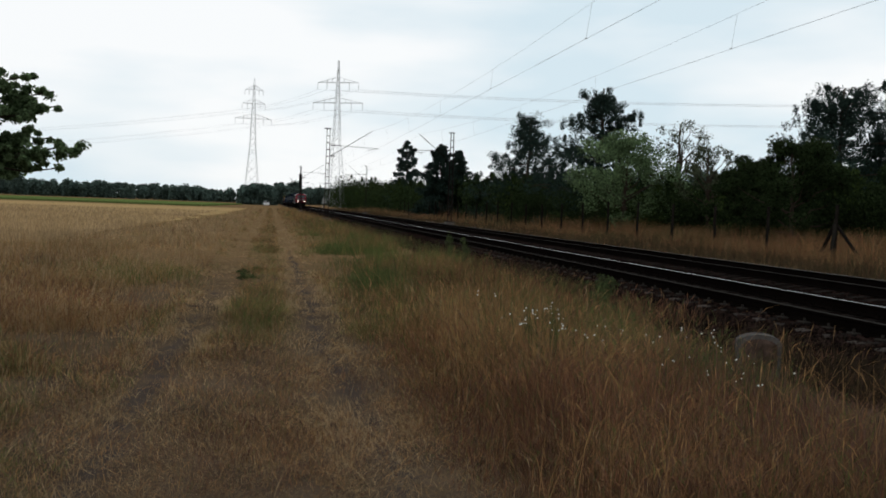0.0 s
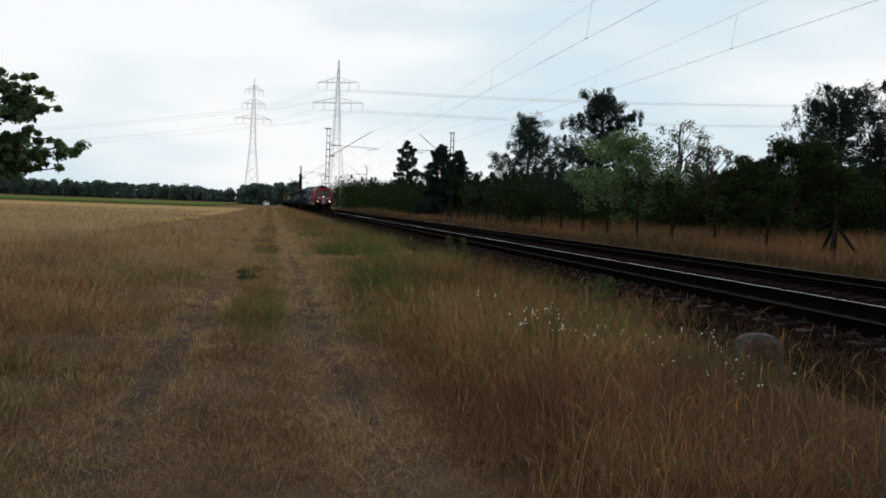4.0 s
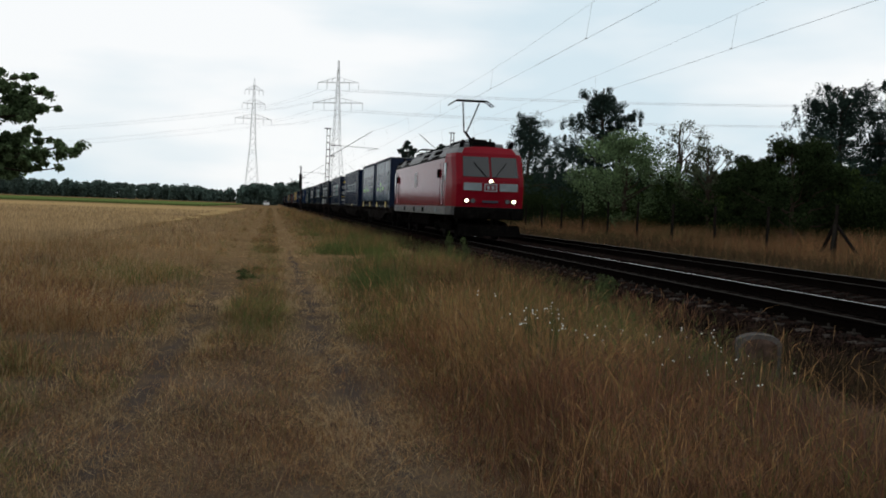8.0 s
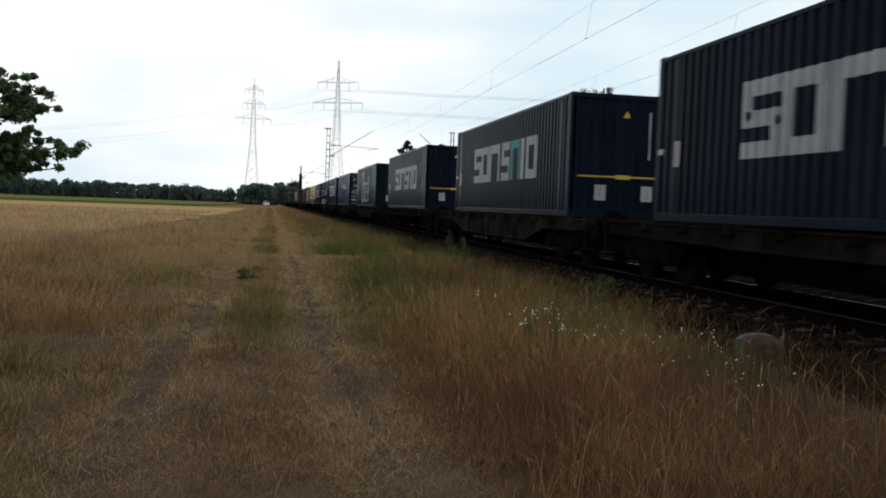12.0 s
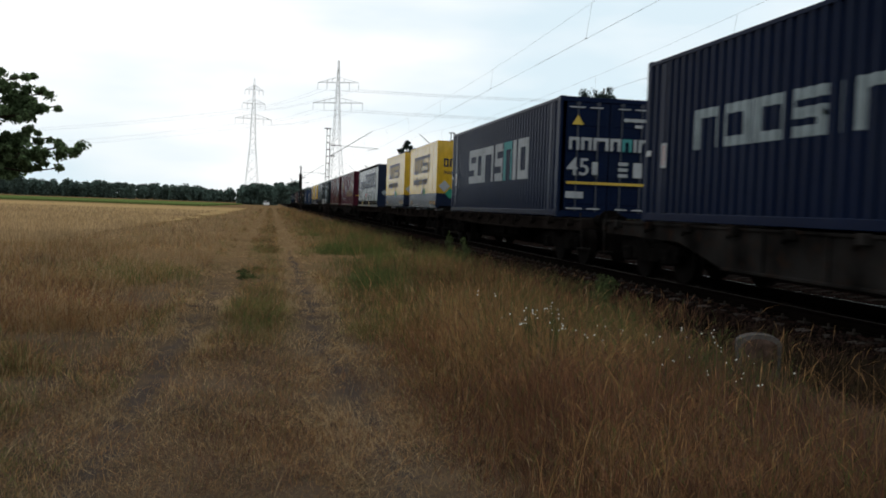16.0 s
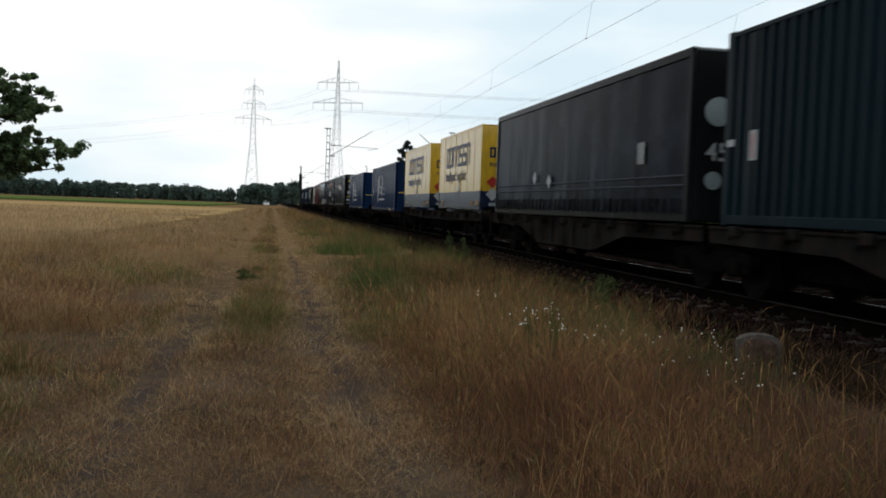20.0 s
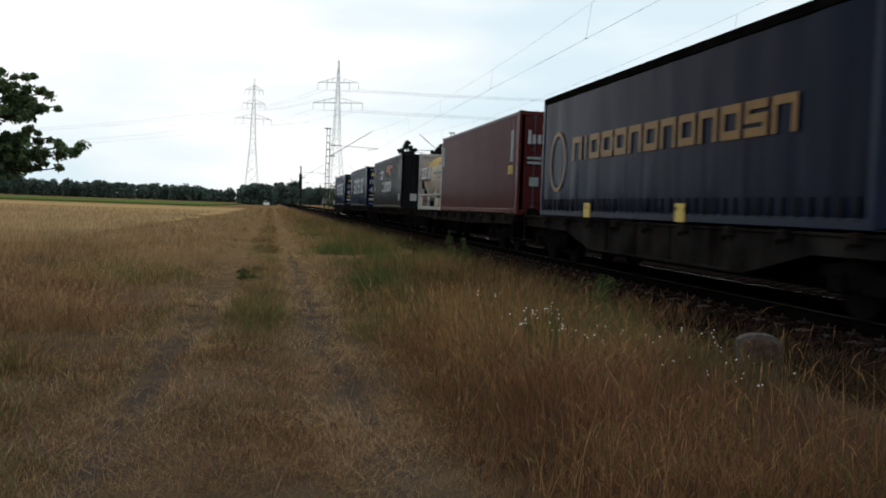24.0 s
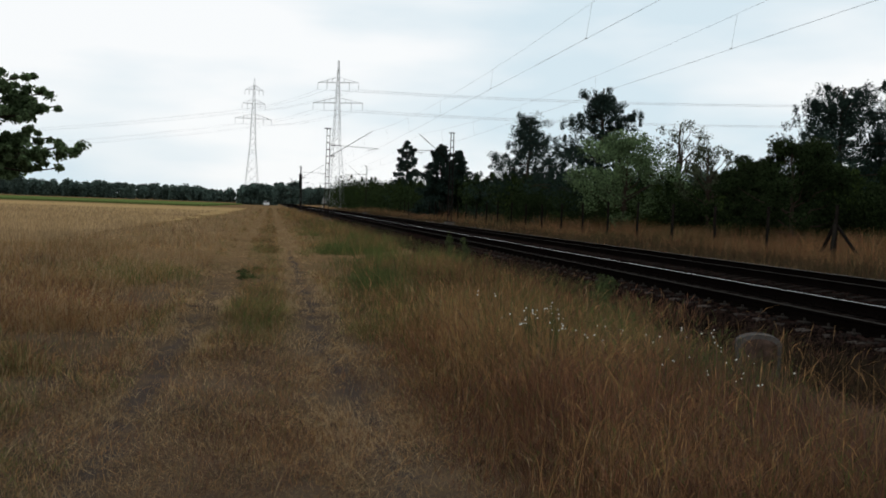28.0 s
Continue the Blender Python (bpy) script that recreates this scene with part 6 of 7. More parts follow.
def build_grass():
    # left verge: knee-high dry grass running out to the grain field
    x, y, r, v, w = tufts(320000, 13, -0.9, -1.02, 3.1, 190, 0.85, 0.30)
    p, q = patch(x, y, 1.5, 1.0), patch(x, y, 0.6, 3.0)
    edge = np.clip((-1.12 - x) / 0.9, 0, 1)
    keep = ~((x < -6.6) & (y > 36) & (y < 74) & (RNG.random(len(x)) < 0.85)) & ~((x < -5.2) & (y > 84) & (RNG.random(len(x)) < 0.85)) & (RNG.random(len(x)) < (0.35 + 0.65 * edge) * np.clip((p - 0.22) * 2.3, 0.06, 1)) & (rut_gap(x, y) > 0.12)
    h = (0.05 + 0.30 * edge * (0.15 + 0.6 * p + 0.5 * v)) * RNG.uniform(0.3, 1.3, len(x)) * np.clip(0.14 + 0.08 * y, 0.40, 1.0)
    old = 0.02 + 0.05 * np.clip((8.0 - y) / 4, 0, 1) * (0.4 + q) + 0.16 * np.clip((q - 0.6) * 4, 0, 1)
    red = old + 0.03 + 0.34 * np.clip((patch(x, y, 0.8, 4.0) - 0.42) * 2.6, 0, 1) * np.clip((32 - y) / 16, 0.15, 1)
    grn = 0.06 + 0.40 * np.clip((patch(x, y, 0.55, 6.0) - 0.52) * 3, 0, 1) * np.clip((28 - y) / 10, 0.1, 1)
    rest = np.clip((r - red) / np.maximum(1 - red, 0.05), 0, 1)
    kind = np.where(r < old, 4, np.where(r < red, 0, np.where(rest < grn, 3, np.where(rest < grn + (1 - grn) * np.clip(0.22 + 0.035 * y, 0.0, 0.58) - np.clip((y - 16) * 0.014, 0, 0.32), 1, 2))))
    sow(kind, keep, x, y, h, w, "knee-high dry grass on the verge of the farm track", 0.95, heads=0.22)
    # farm track: short trampled grass, bare in the ruts, greener in the middle further on
    x, y, r, v, w = tufts(230000, 9, -1.35, 1.2, 3.1, 200, 0.9, loose=0.045)
    gap = rut_gap(x, y) + 0.20 * (patch(x, y, 3.5, 4.0) - 0.5)
    west = x < -0.14
    grown = np.clip((y - np.where(west, 10, 26)) / 10, 0, 0.85)
    p = patch(x, y, 1.3, 2.0)
    keep = (RNG.random(len(x)) < np.clip((gap - 0.10) / 0.16, 0.05 + 0.5 * np.clip((patch(x, y, 3.4, 7.0) - 0.47) * 3, 0, 1) + 0.8 * grown, 1)) & (RNG.random(len(x)) < np.clip((p - 0.2) * 2.2, 0.08, 1))
    mid = np.clip((gap - 0.12) / 0.4, 0, 1)
    h = (0.025 + 0.12 * mid * (0.1 + 0.7 * p + 0.6 * v)) * RNG.uniform(0.4, 1.6, len(x)) * np.clip(0.35 + 0.06 * y, 0.5, 1.3)
    old = 0.08 + 0.24 * np.clip((10.5 - y) / 4, 0, 1) * (0.5 + 0.5 * mid)
    red = old + 0.20 * mid
    grn = np.clip(mid * (0.16 + 1.0 * np.clip((y - 5.5) / 8, 0, 1) * np.clip((34 - y) / 8, 0.25, 1) * patch(x, y, 0.9, 6.0)), 0, 0.8)
    rest = np.clip((r - red) / np.maximum(1 - red, 0.05), 0, 1)
    kind = np.where(r < old, 4, np.where(r < red, 0, np.where(rest < grn, 3, np.where(rest < grn + (1 - grn) * np.where(gap < 0.34, 0.10, 0.60), 1, 2))))
    sow(kind, keep, x, y, h, w, "short trampled dry grass on the farm track", 1.5)
    # behind and beside the place where one stands
    x, y = RNG.uniform(-9, 4.7, 60000), RNG.uniform(-9, 3.3, 60000)
    keep = ~((y > 3.0) & (x > -2.1)) & (RNG.random(len(x)) < np.clip((rut_gap(x, y) - 0.1) / 0.2, 0.1, 1)) & (np.hypot(x, y) > 0.8)
    h = np.where(np.abs(x + 0.1) < 1.3, 0.07, 0.2) * RNG.uniform(0.4, 1.4, len(x))
    sow(np.digitize(RNG.random(len(x)), (0.4, 0.75, 0.92)), keep, x, y, h, RNG.uniform(0, 6.28, len(x)), "short dry grass on the near ground", 1.3, 2.6)
    # flattened litter over the near ground, thinner in the ruts
    x, y, r, v, w = tufts(210000, 7, -4.0, 3.4, 3.1, 26, 1.1, loose=0.05)
    gap = rut_gap(x, y) + 0.2 * (patch(x, y, 4.5, 2.0) - 0.5)
    keep = RNG.random(len(x)) < np.clip((gap - 0.08) / 0.18, 0.14 + 0.75 * np.clip((patch(x, y, 3.6, 6.0) - 0.43) * 3, 0, 1) + 0.4 * np.clip((7.2 - y) / 2, 0, 1) * (x > 0), 1) * np.clip((patch(x, y, 2.6, 1.0) - 0.2) * 2.0, 0.06 + 0.40 * np.clip((6.5 - y) / 2, 0, 1), 1)
    r = r + 0.12 + 0.30 * (gap < 0.42) - 0.25 * (x > 1.6)
    for k, (nm, m) in enumerate((("withered_litter", M_WITHERED), ("straw_litter", M_STRAW), ("pale_litter", M_PALE))):
        s = keep & (np.digitize(r, (0.42, 0.72)) == k)
        blades(nm, m, x[s], y[s], RNG.uniform(0.015, 0.075, s.sum()), "flattened dry stalks and litter on the ground", 3.6, 1.35)
    # broken straws lying about on the trodden ground
    x, y, r, v, w = tufts(46000, 12, -2.4, 2.3, 3.1, 9.0, 0.9, loose=0.09)
    keep = RNG.random(len(x)) < np.clip(rut_gap(x, y) / 0.3, 0.45, 1) * np.clip((patch(x, y, 1.8, 9.0) - 0.15) * 2.0, 0.25, 1)
    for k, (nm, m) in enumerate((("withered_straws", M_WITHERED), ("russet_straws", M_RUSSET), ("yellow_straws", M_STRAW), ("pale_straws", M_PALE))):
        s = keep & (np.digitize(r, (0.34, 0.56, 0.82)) == k)
        blades(nm, m, x[s], y[s], RNG.uniform(0.04, 0.12, s.sum()), "broken dry straws lying on trodden ground", 3.2, 1.2)
    # strip between farm track and railway: tall seeding grass, greener further on
    x, y, r, v, w = tufts(430000, 14, 1.0, 6.2, 3.0, 200, 0.85, loose=0.085)
    p, q = patch(x, y, 1.5, 5.0), patch(x, y, 0.7, 7.0)
    edge = np.clip((x - 1.0) / 1.0, 0, 1)
    rim = np.clip((4.75 + 0.03 * np.minimum(y, 25) - x) / 1.3, 0.04, 1)
    bare = ((x > 4.0) & (y < 12) & (RNG.random(len(x)) < 0.45)) | ((np.abs(x - 4.75) < 0.3) & (np.abs(y - 7.75) < 0.4))
    keep = (RNG.random(len(x)) < (0.3 + 0.7 * edge) * (0.12 + 0.88 * rim) * np.clip((p - 0.22) * 2.3, 0.05, 1)) & ~bare & (x > 0.95)
    h = (0.06 + 0.46 * edge * (0.05 + 0.65 * p + 0.65 * v * v)) * (0.5 + 0.5 * rim) * RNG.uniform(0.45, 1.3, len(x))
    h *= np.clip(0.06 + 0.095 * y, 0.36, 1.0)
    h *= np.where((x > 4.2) & (y < 10.5), 0.62, 1.0) * np.where((x < 2.6) & (y < 6.5) & (p < 0.55), 0.55, 1.0)
    dkg = 0.85 * np.exp(-((x - 1.8) / 0.6) ** 2) * np.clip((y - 11) / 4, 0, 1) * np.clip((30 - y) / 6, 0, 1) * (0.3 + q)
    dkg = np.maximum(dkg, 0.6 * np.exp(-((x - 3.5) / 0.6) ** 2 - ((y - 9.6) / 1.0) ** 2))
    dkg = np.maximum(dkg, 0.5 * np.exp(-((x - 3.9) / 0.5) ** 2 - ((y - 6.9) / 0.7) ** 2))
    grn = dkg + 0.10 + 0.85 * np.clip((y - 6) / 11, 0, 1) * np.clip((80 - y) / 35, 0.3, 1) * (0.22 + 0.85 * np.clip((q - 0.32) * 2.4, 0, 1))
    # extra withered and russet blades near the railway also paint in the train's shade
    old = grn + 0.08 + (0.22 + 0.42 * np.clip((x - 2.4) / 1.4, 0, 1)) * np.clip((8.8 - y) / 3.4, 0, 1) + 0.35 * np.clip((x - 3.4) / 1.0, 0, 1) * np.clip((13 - y) / 4, 0, 1) * np.clip((3.9 - x) / 1.0, 0.35, 1)
    red = old + 0.16 + 0.26 * np.clip((8.0 - y) / 3, 0, 1) * np.clip((3.4 - x) / 1.2, 0.45, 1) + 0.55 * np.clip((patch(x, y, 0.9, 2.0) - 0.42) * 3.2, 0, 1) * np.clip((20 - y) / 6, 0.2, 1) + 0.5 * np.clip((x - 3.9) / 0.8, 0, 1)
    kind = np.where(r < dkg, 5, np.where(r < grn, 3, np.where(r < old, 4, np.where(r < red, 0, np.where(RNG.random(len(x)) < 0.84, 1, 2)))))
    sow(kind, keep, x, y, h, w, "tall seeding dry grass between farm track and railway", 0.95, heads=0.24)
    # low dark weeds on the ballast shoulder
    x, y = spread(7000, 4.6, 6.1, 6, 60, 0.9)
    q = patch(x, y, 0.9, 3.0)
    s = RNG.random(len(x)) < np.clip((q - 0.35) * 2.2, 0, 1)
    blades("shoulder_weeds", M_WEEDS, x[s], y[s], (0.15 + 0.4 * q[s]) * RNG.uniform(0.4, 1.2, s.sum()), "low dark weeds on the ballast shoulder", 1.2, 1.3)
    # bent pale stalks that stand over the strip
    x, y = spread(1300, 1.3, 4.4, 3.6, 24, 0.9)
    blades("dry_stalks", M_STRAW, x, y, RNG.uniform(0.35, 0.7, len(x)), "single bent pale stalks in the strip", 1.0, 1.2, heads=0.5)
    # beyond the railway, in front of and behind the fence
    x, y = spread(170000, 15.0, 33.0, 14, 240, 0.7)
    p, q = patch(x, y, 0.3, 5.0), patch(x, y, 0.2, 1.0)
    h = (0.65 + 0.6 * p) * RNG.uniform(0.4, 1.3, len(x)) * np.clip((x - 14.4) / 2.5, 0.25, 1) * np.where(x < 22, 0.55, 1.0)
    r = RNG.random(len(x))
    dry = np.clip((patch(x, y, 0.35, 2.0) - 0.38) * 3, 0, 1) * np.clip((x - 15.5) / 2.5, 0, 1)
    dim = np.clip((19.0 - x) / 2.5, 0, 1) * 0.75
    low = RNG.random(len(x)) < dim
    kind = np.where(low, 4, np.where(r < 0.20 + 0.3 * dry, 0, np.where(r < 0.25 + 0.45 * dry, 1, np.where(r < 0.26 + 0.48 * dry, 2, 3))))
    for k, (nm, m) in enumerate((("russet_grass", M_RUSSET), ("straw_grass", M_STRAW), ("pale_grass", M_PALE), ("olive_grass", M_OLIVE), ("bank_weeds", M_WEEDS))):
        s = kind == k
        blades(nm, m, x[s], y[s], h[s], "tall dry grass along the fence beyond the railway", 1.0, 0.95)
    # grain field: stubble tops at its near edge
    x, y = spread(26000, -6.6, -6.2, 27, 110, 0.8, 0.27)
    keep = x < -6.3
    blades("field_stubble", M_PALE, x[keep], y[keep], RNG.uniform(0.1, 0.28, keep.sum()), "pale standing grain on the field", 0.3, 1.6, lie_z=0.1)


def leaf_mesh(name, C, R, n, size, flat=0.5, hollow=0.55):
    """n small leaf faces in every ellipsoid clump with centre C and radii R."""
    C, R = np.asarray(C, float), np.asarray(R, float)
    m = len(C)
    k = RNG.normal(size=(m, n, 3))
    k /= np.linalg.norm(k, axis=2, keepdims=True)
    rad = hollow + (1 - hollow) * RNG.random((m, n, 1))
    P = (C[:, None] + k * rad * R[:, None]).reshape(-1, 3)
    N = len(P)
    a = RNG.normal(size=(N, 3))
    a /= np.linalg.norm(a, axis=1, keepdims=True)
    b = np.cross(a, RNG.normal(size=(N, 3)))
    b /= np.linalg.norm(b, axis=1, keepdims=True)
    s = size * RNG.uniform(0.55, 1.35, (N, 1))
    Q = np.stack((P - a * s, P + b * s * flat, P + a * s, P - b * s * flat), 1)
    return raw_mesh(name, Q.reshape(-1, 3), np.arange(N * 4), np.full(N, 4))


def limb(s, a, b, r0, r1, wob=0.12, n=4, rnd=random):
    a, b = Vector(a), Vector(b)
    prev, ln = a, (b - a).length
    for i in range(1, n + 1):
        t = i / n
        q = a.lerp(b, t) + Vector((rnd.uniform(-1, 1), rnd.uniform(-1, 1), rnd.uniform(-0.6, 0.6))) * wob * ln / n * (0 if i == n else 1)
        s.tube(prev, q, r0 + (r1 - r0) * (t - 1 / n), 7, r0 + (r1 - r0) * t)
        prev = q


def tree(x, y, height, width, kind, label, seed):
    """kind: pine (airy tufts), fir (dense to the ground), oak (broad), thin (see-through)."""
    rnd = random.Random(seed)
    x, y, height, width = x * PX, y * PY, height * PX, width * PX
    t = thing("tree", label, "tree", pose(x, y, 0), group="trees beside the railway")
    s, C, R = Shape(), [], []
    r0 = height * 0.018 + 0.05
    top = Vector((rnd.uniform(-0.4, 0.4), rnd.uniform(-0.4, 0.4), height * 0.95))
    limb(s, (0, 0, -0.1), top, r0, r0 * 0.25, 0.10, 7, rnd)
    w = width / 2
    if kind == "scots":
        for i in range(34):
            # boughs that each end in ragged pads of needles
            f = 0.24 + 0.76 * (i + rnd.random()) / 34
            prof = min(1.0, 1.2 * max(0.0, 1.03 - f) ** 0.6)
            an, reach = i * 2.4 + rnd.uniform(-0.5, 0.5), w * prof * rnd.uniform(0.42, 1.22)
            root = top * (f * 0.9)
            tip = root + Vector((math.cos(an) * reach, math.sin(an) * reach, height * rnd.uniform(-0.02, 0.11)))
            limb(s, root, tip, r0 * 0.34 * (1.25 - f), 0.02, 0.3, 4, rnd)
            for k in range(13):
                q = root.lerp(tip, rnd.uniform(0.3, 1.08)) + Vector((rnd.uniform(-1, 1), rnd.uniform(-1, 1), rnd.uniform(-0.7, 0.9))) * width * 0.075
                C.append(q)
                g = rnd.uniform(0.3, 1.0) * width * 0.062
                R.append((g, g, g * 0.75))
            for k in range(3):
                C.append(tip + Vector((rnd.uniform(-1, 1) * 0.05, rnd.uniform(-1, 1) * 0.05, rnd.uniform(0.01, 0.075))) * width)
                g = width * rnd.uniform(0.018, 0.034)
                R.append((g * 0.8, g * 0.8, g * 1.4))
        for i in range(46):
            # undergrowth and low boughs round the foot
            an, reach = rnd.uniform(0, 6.28), w * math.sqrt(rnd.random()) * 0.95
            C.append(Vector((math.cos(an) * reach, math.sin(an) * reach, height * rnd.uniform(0.03, 0.40))))
            g = rnd.uniform(0.6, 1.2) * width * 0.095
            R.append((g, g, g * 0.8))
        n, size, flat, m = 95, 0.062 + height * 0.0016, 0.4, M_PINE
    elif kind == "pine":
        rows = 30
        for i in range(rows):
            f = 0.32 + 0.66 * (i / (rows - 1)) ** 0.9
            reach = w * (0.35 + 0.75 * math.sin(math.pi * min(1, (f - 0.2) / 0.85)) ** 0.8) * rnd.uniform(0.45, 1.12)
            an = rnd.uniform(0, 2 * math.pi)
            root = top * (f * 0.93)
            tip = root + Vector((math.cos(an) * reach, math.sin(an) * reach, rnd.uniform(-0.03, 0.10) * height))
            limb(s, root, tip, r0 * 0.34 * (1.2 - f), 0.02, 0.3, 4, rnd)
            for q in (1.0, 0.72, 0.5):
                c = root.lerp(tip, q) + Vector((rnd.uniform(-0.4, 0.4), rnd.uniform(-0.4, 0.4), rnd.uniform(0, 0.3)))
                if rnd.random() < 0.9:
                    C.append(c)
                    g = rnd.uniform(0.5, 1.0) * width * 0.085 + 0.15
                    R.append((g, g, g * 0.6))
        n, size, flat, m = 85, 0.14 + height * 0.004, 0.35, M_PINE
    elif kind == "fir":
        rows = 46
        for i in range(rows):
            f = 0.05 + 0.93 * i / (rows - 1)
            full = w * (1.06 - f) ** 0.75 * (0.82 + 0.2 * math.sin(f * 38) + rnd.uniform(-0.15, 0.25)) + 0.12
            for an in [rnd.uniform(0, 6.28) for _ in range(6)]:
                reach = full * math.sqrt(rnd.uniform(0.1, 1.0))
                C.append(top * (f * 1.02) + Vector((math.cos(an) * reach * 0.8, math.sin(an) * reach * 0.8, rnd.uniform(-0.3, 0.3))))
                g = (0.20 + 0.22 * rnd.random()) * (full * 0.5 + 0.35)
                R.append((g, g, g * 0.7))
        n, size, flat, m = 120, 0.12 + height * 0.004, 0.35, M_PINE
    else:
        thin = kind == "thin"
        rows = 44 if thin else 62
        for i in range(rows):
            f = rnd.uniform(0.12 if not thin else 0.42, 0.98)
            prof = math.sin(math.pi * min(1.0, max(0.05, f * 0.80 + 0.16))) ** 0.6
            an, reach = rnd.uniform(0, 6.28), w * prof * math.sqrt(rnd.random()) * 1.05
            c = Vector((math.cos(an) * reach, math.sin(an) * reach, height * f))
            C.append(c)
            g = rnd.uniform(0.7, 1.2) * width * (0.115 if not thin else 0.10)
            R.append((g, g, g * 0.8))
            if i % (2 if thin else 4) == 0:
                limb(s, top * (f * 0.6), c, r0 * 0.35, 0.015, 0.3, 4, rnd)
        n, size, flat = (70, 0.085, 0.55) if thin else (300, 0.07 + height * 0.002, 0.6)
        m = M_PALE_LEAF if thin else M_OAK if kind == "oak" else M_BUSH
    part("trunk", s, M_BARK, t)
    part("crown", leaf_mesh("crown", C, R, n, size, flat, 0.35), m, t)
    return t


def build_trees():
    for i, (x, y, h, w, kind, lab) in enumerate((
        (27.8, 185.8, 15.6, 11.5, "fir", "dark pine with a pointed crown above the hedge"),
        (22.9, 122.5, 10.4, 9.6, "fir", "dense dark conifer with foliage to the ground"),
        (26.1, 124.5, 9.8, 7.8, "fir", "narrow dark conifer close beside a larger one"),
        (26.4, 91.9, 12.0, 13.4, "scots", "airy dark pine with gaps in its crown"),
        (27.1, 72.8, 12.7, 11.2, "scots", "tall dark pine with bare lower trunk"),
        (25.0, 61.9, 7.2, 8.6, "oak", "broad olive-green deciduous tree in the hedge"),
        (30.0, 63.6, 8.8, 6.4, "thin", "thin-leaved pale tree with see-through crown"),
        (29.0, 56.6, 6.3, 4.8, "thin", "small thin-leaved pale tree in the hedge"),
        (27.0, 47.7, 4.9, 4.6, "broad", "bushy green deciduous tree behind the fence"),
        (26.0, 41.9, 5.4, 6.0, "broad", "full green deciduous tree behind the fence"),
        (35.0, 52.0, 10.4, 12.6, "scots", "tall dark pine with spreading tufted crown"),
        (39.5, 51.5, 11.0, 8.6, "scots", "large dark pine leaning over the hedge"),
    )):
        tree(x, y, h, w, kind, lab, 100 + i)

    # oak whose low outer branches hang over the verge
    rnd = random.Random(77)
    t = thing("tree", "small oak with low spreading leafy branches", "tree", PLAN @ pose(-8.5, 20.6, 0), group="trees beside the railway")
    s, C, R = Shape(), [], []
    limb(s, (0, 0, -0.1), (0.1, 0.1, 5.6), 0.22, 0.06, 0.1, 7, rnd)
    for i in range(150):
        an, ra, el = rnd.uniform(0.9, 5.4), 3.6 * rnd.uniform(0.3, 1.0) ** 0.5, rnd.uniform(-1, 1)
        k = math.sqrt(max(0.05, 1 - el * el * 0.9))
        C.append((math.cos(an) * ra * k, math.sin(an) * ra * k, 3.3 + 2.0 * el))
        g = rnd.uniform(0.2, 0.45)
        R.append((g, g, g * 0.8))
        if i % 5 == 0:
            limb(s, (0, 0, 2.2 + rnd.random()), C[-1], 0.05, 0.012, 0.25, 4, rnd)
    # boughs that reach out over the verge, twigs on each, sprays of leaves on every twig
    for tip, spray, fill in (((3.3, -0.3, 3.95), 0.5, 34), ((3.65, 0.3, 3.7), 0.45, 34), ((3.95, 0.0, 3.4), 0.35, 30), ((3.5, -0.5, 3.15), 0.55, 46), ((3.7, 0.4, 2.75), 0.45, 38),
                             ((4.48, 0.1, 2.48), 0.28, 28), ((3.5, -0.2, 2.3), 0.5, 44), ((3.85, 0.2, 2.05), 0.35, 30), ((3.1, 0.3, 2.7), 0.5, 30), ((3.3, 0.0, 1.95), 0.4, 24)):
        root, end = Vector((0.05, 0.05, max(2.0, tip[2] - 1.0))), Vector(tip)
        limb(s, root, end, 0.055, 0.012, 0.25, 6, rnd)
        for k in range(fill):
            f = rnd.uniform(0.35, 1.0)
            q = root.lerp(end, f)
            c = q + Vector((rnd.gauss(0, 0.5), rnd.gauss(0, 0.7), rnd.gauss(0.05, 0.42))) * spray * (1.25 - 0.75 * f)
            if k % 3 == 0:
                limb(s, q, c, 0.012, 0.005, 0.2, 3, rnd)
            C.append(c)
            g = rnd.uniform(0.08, 0.2)
            R.append((g, g, g * 0.7))
    part("trunk", s, M_BARK, t)
    part("crown", leaf_mesh("crown", C, R, 90, 0.055, 0.6, 0.1), M_OAK, t)


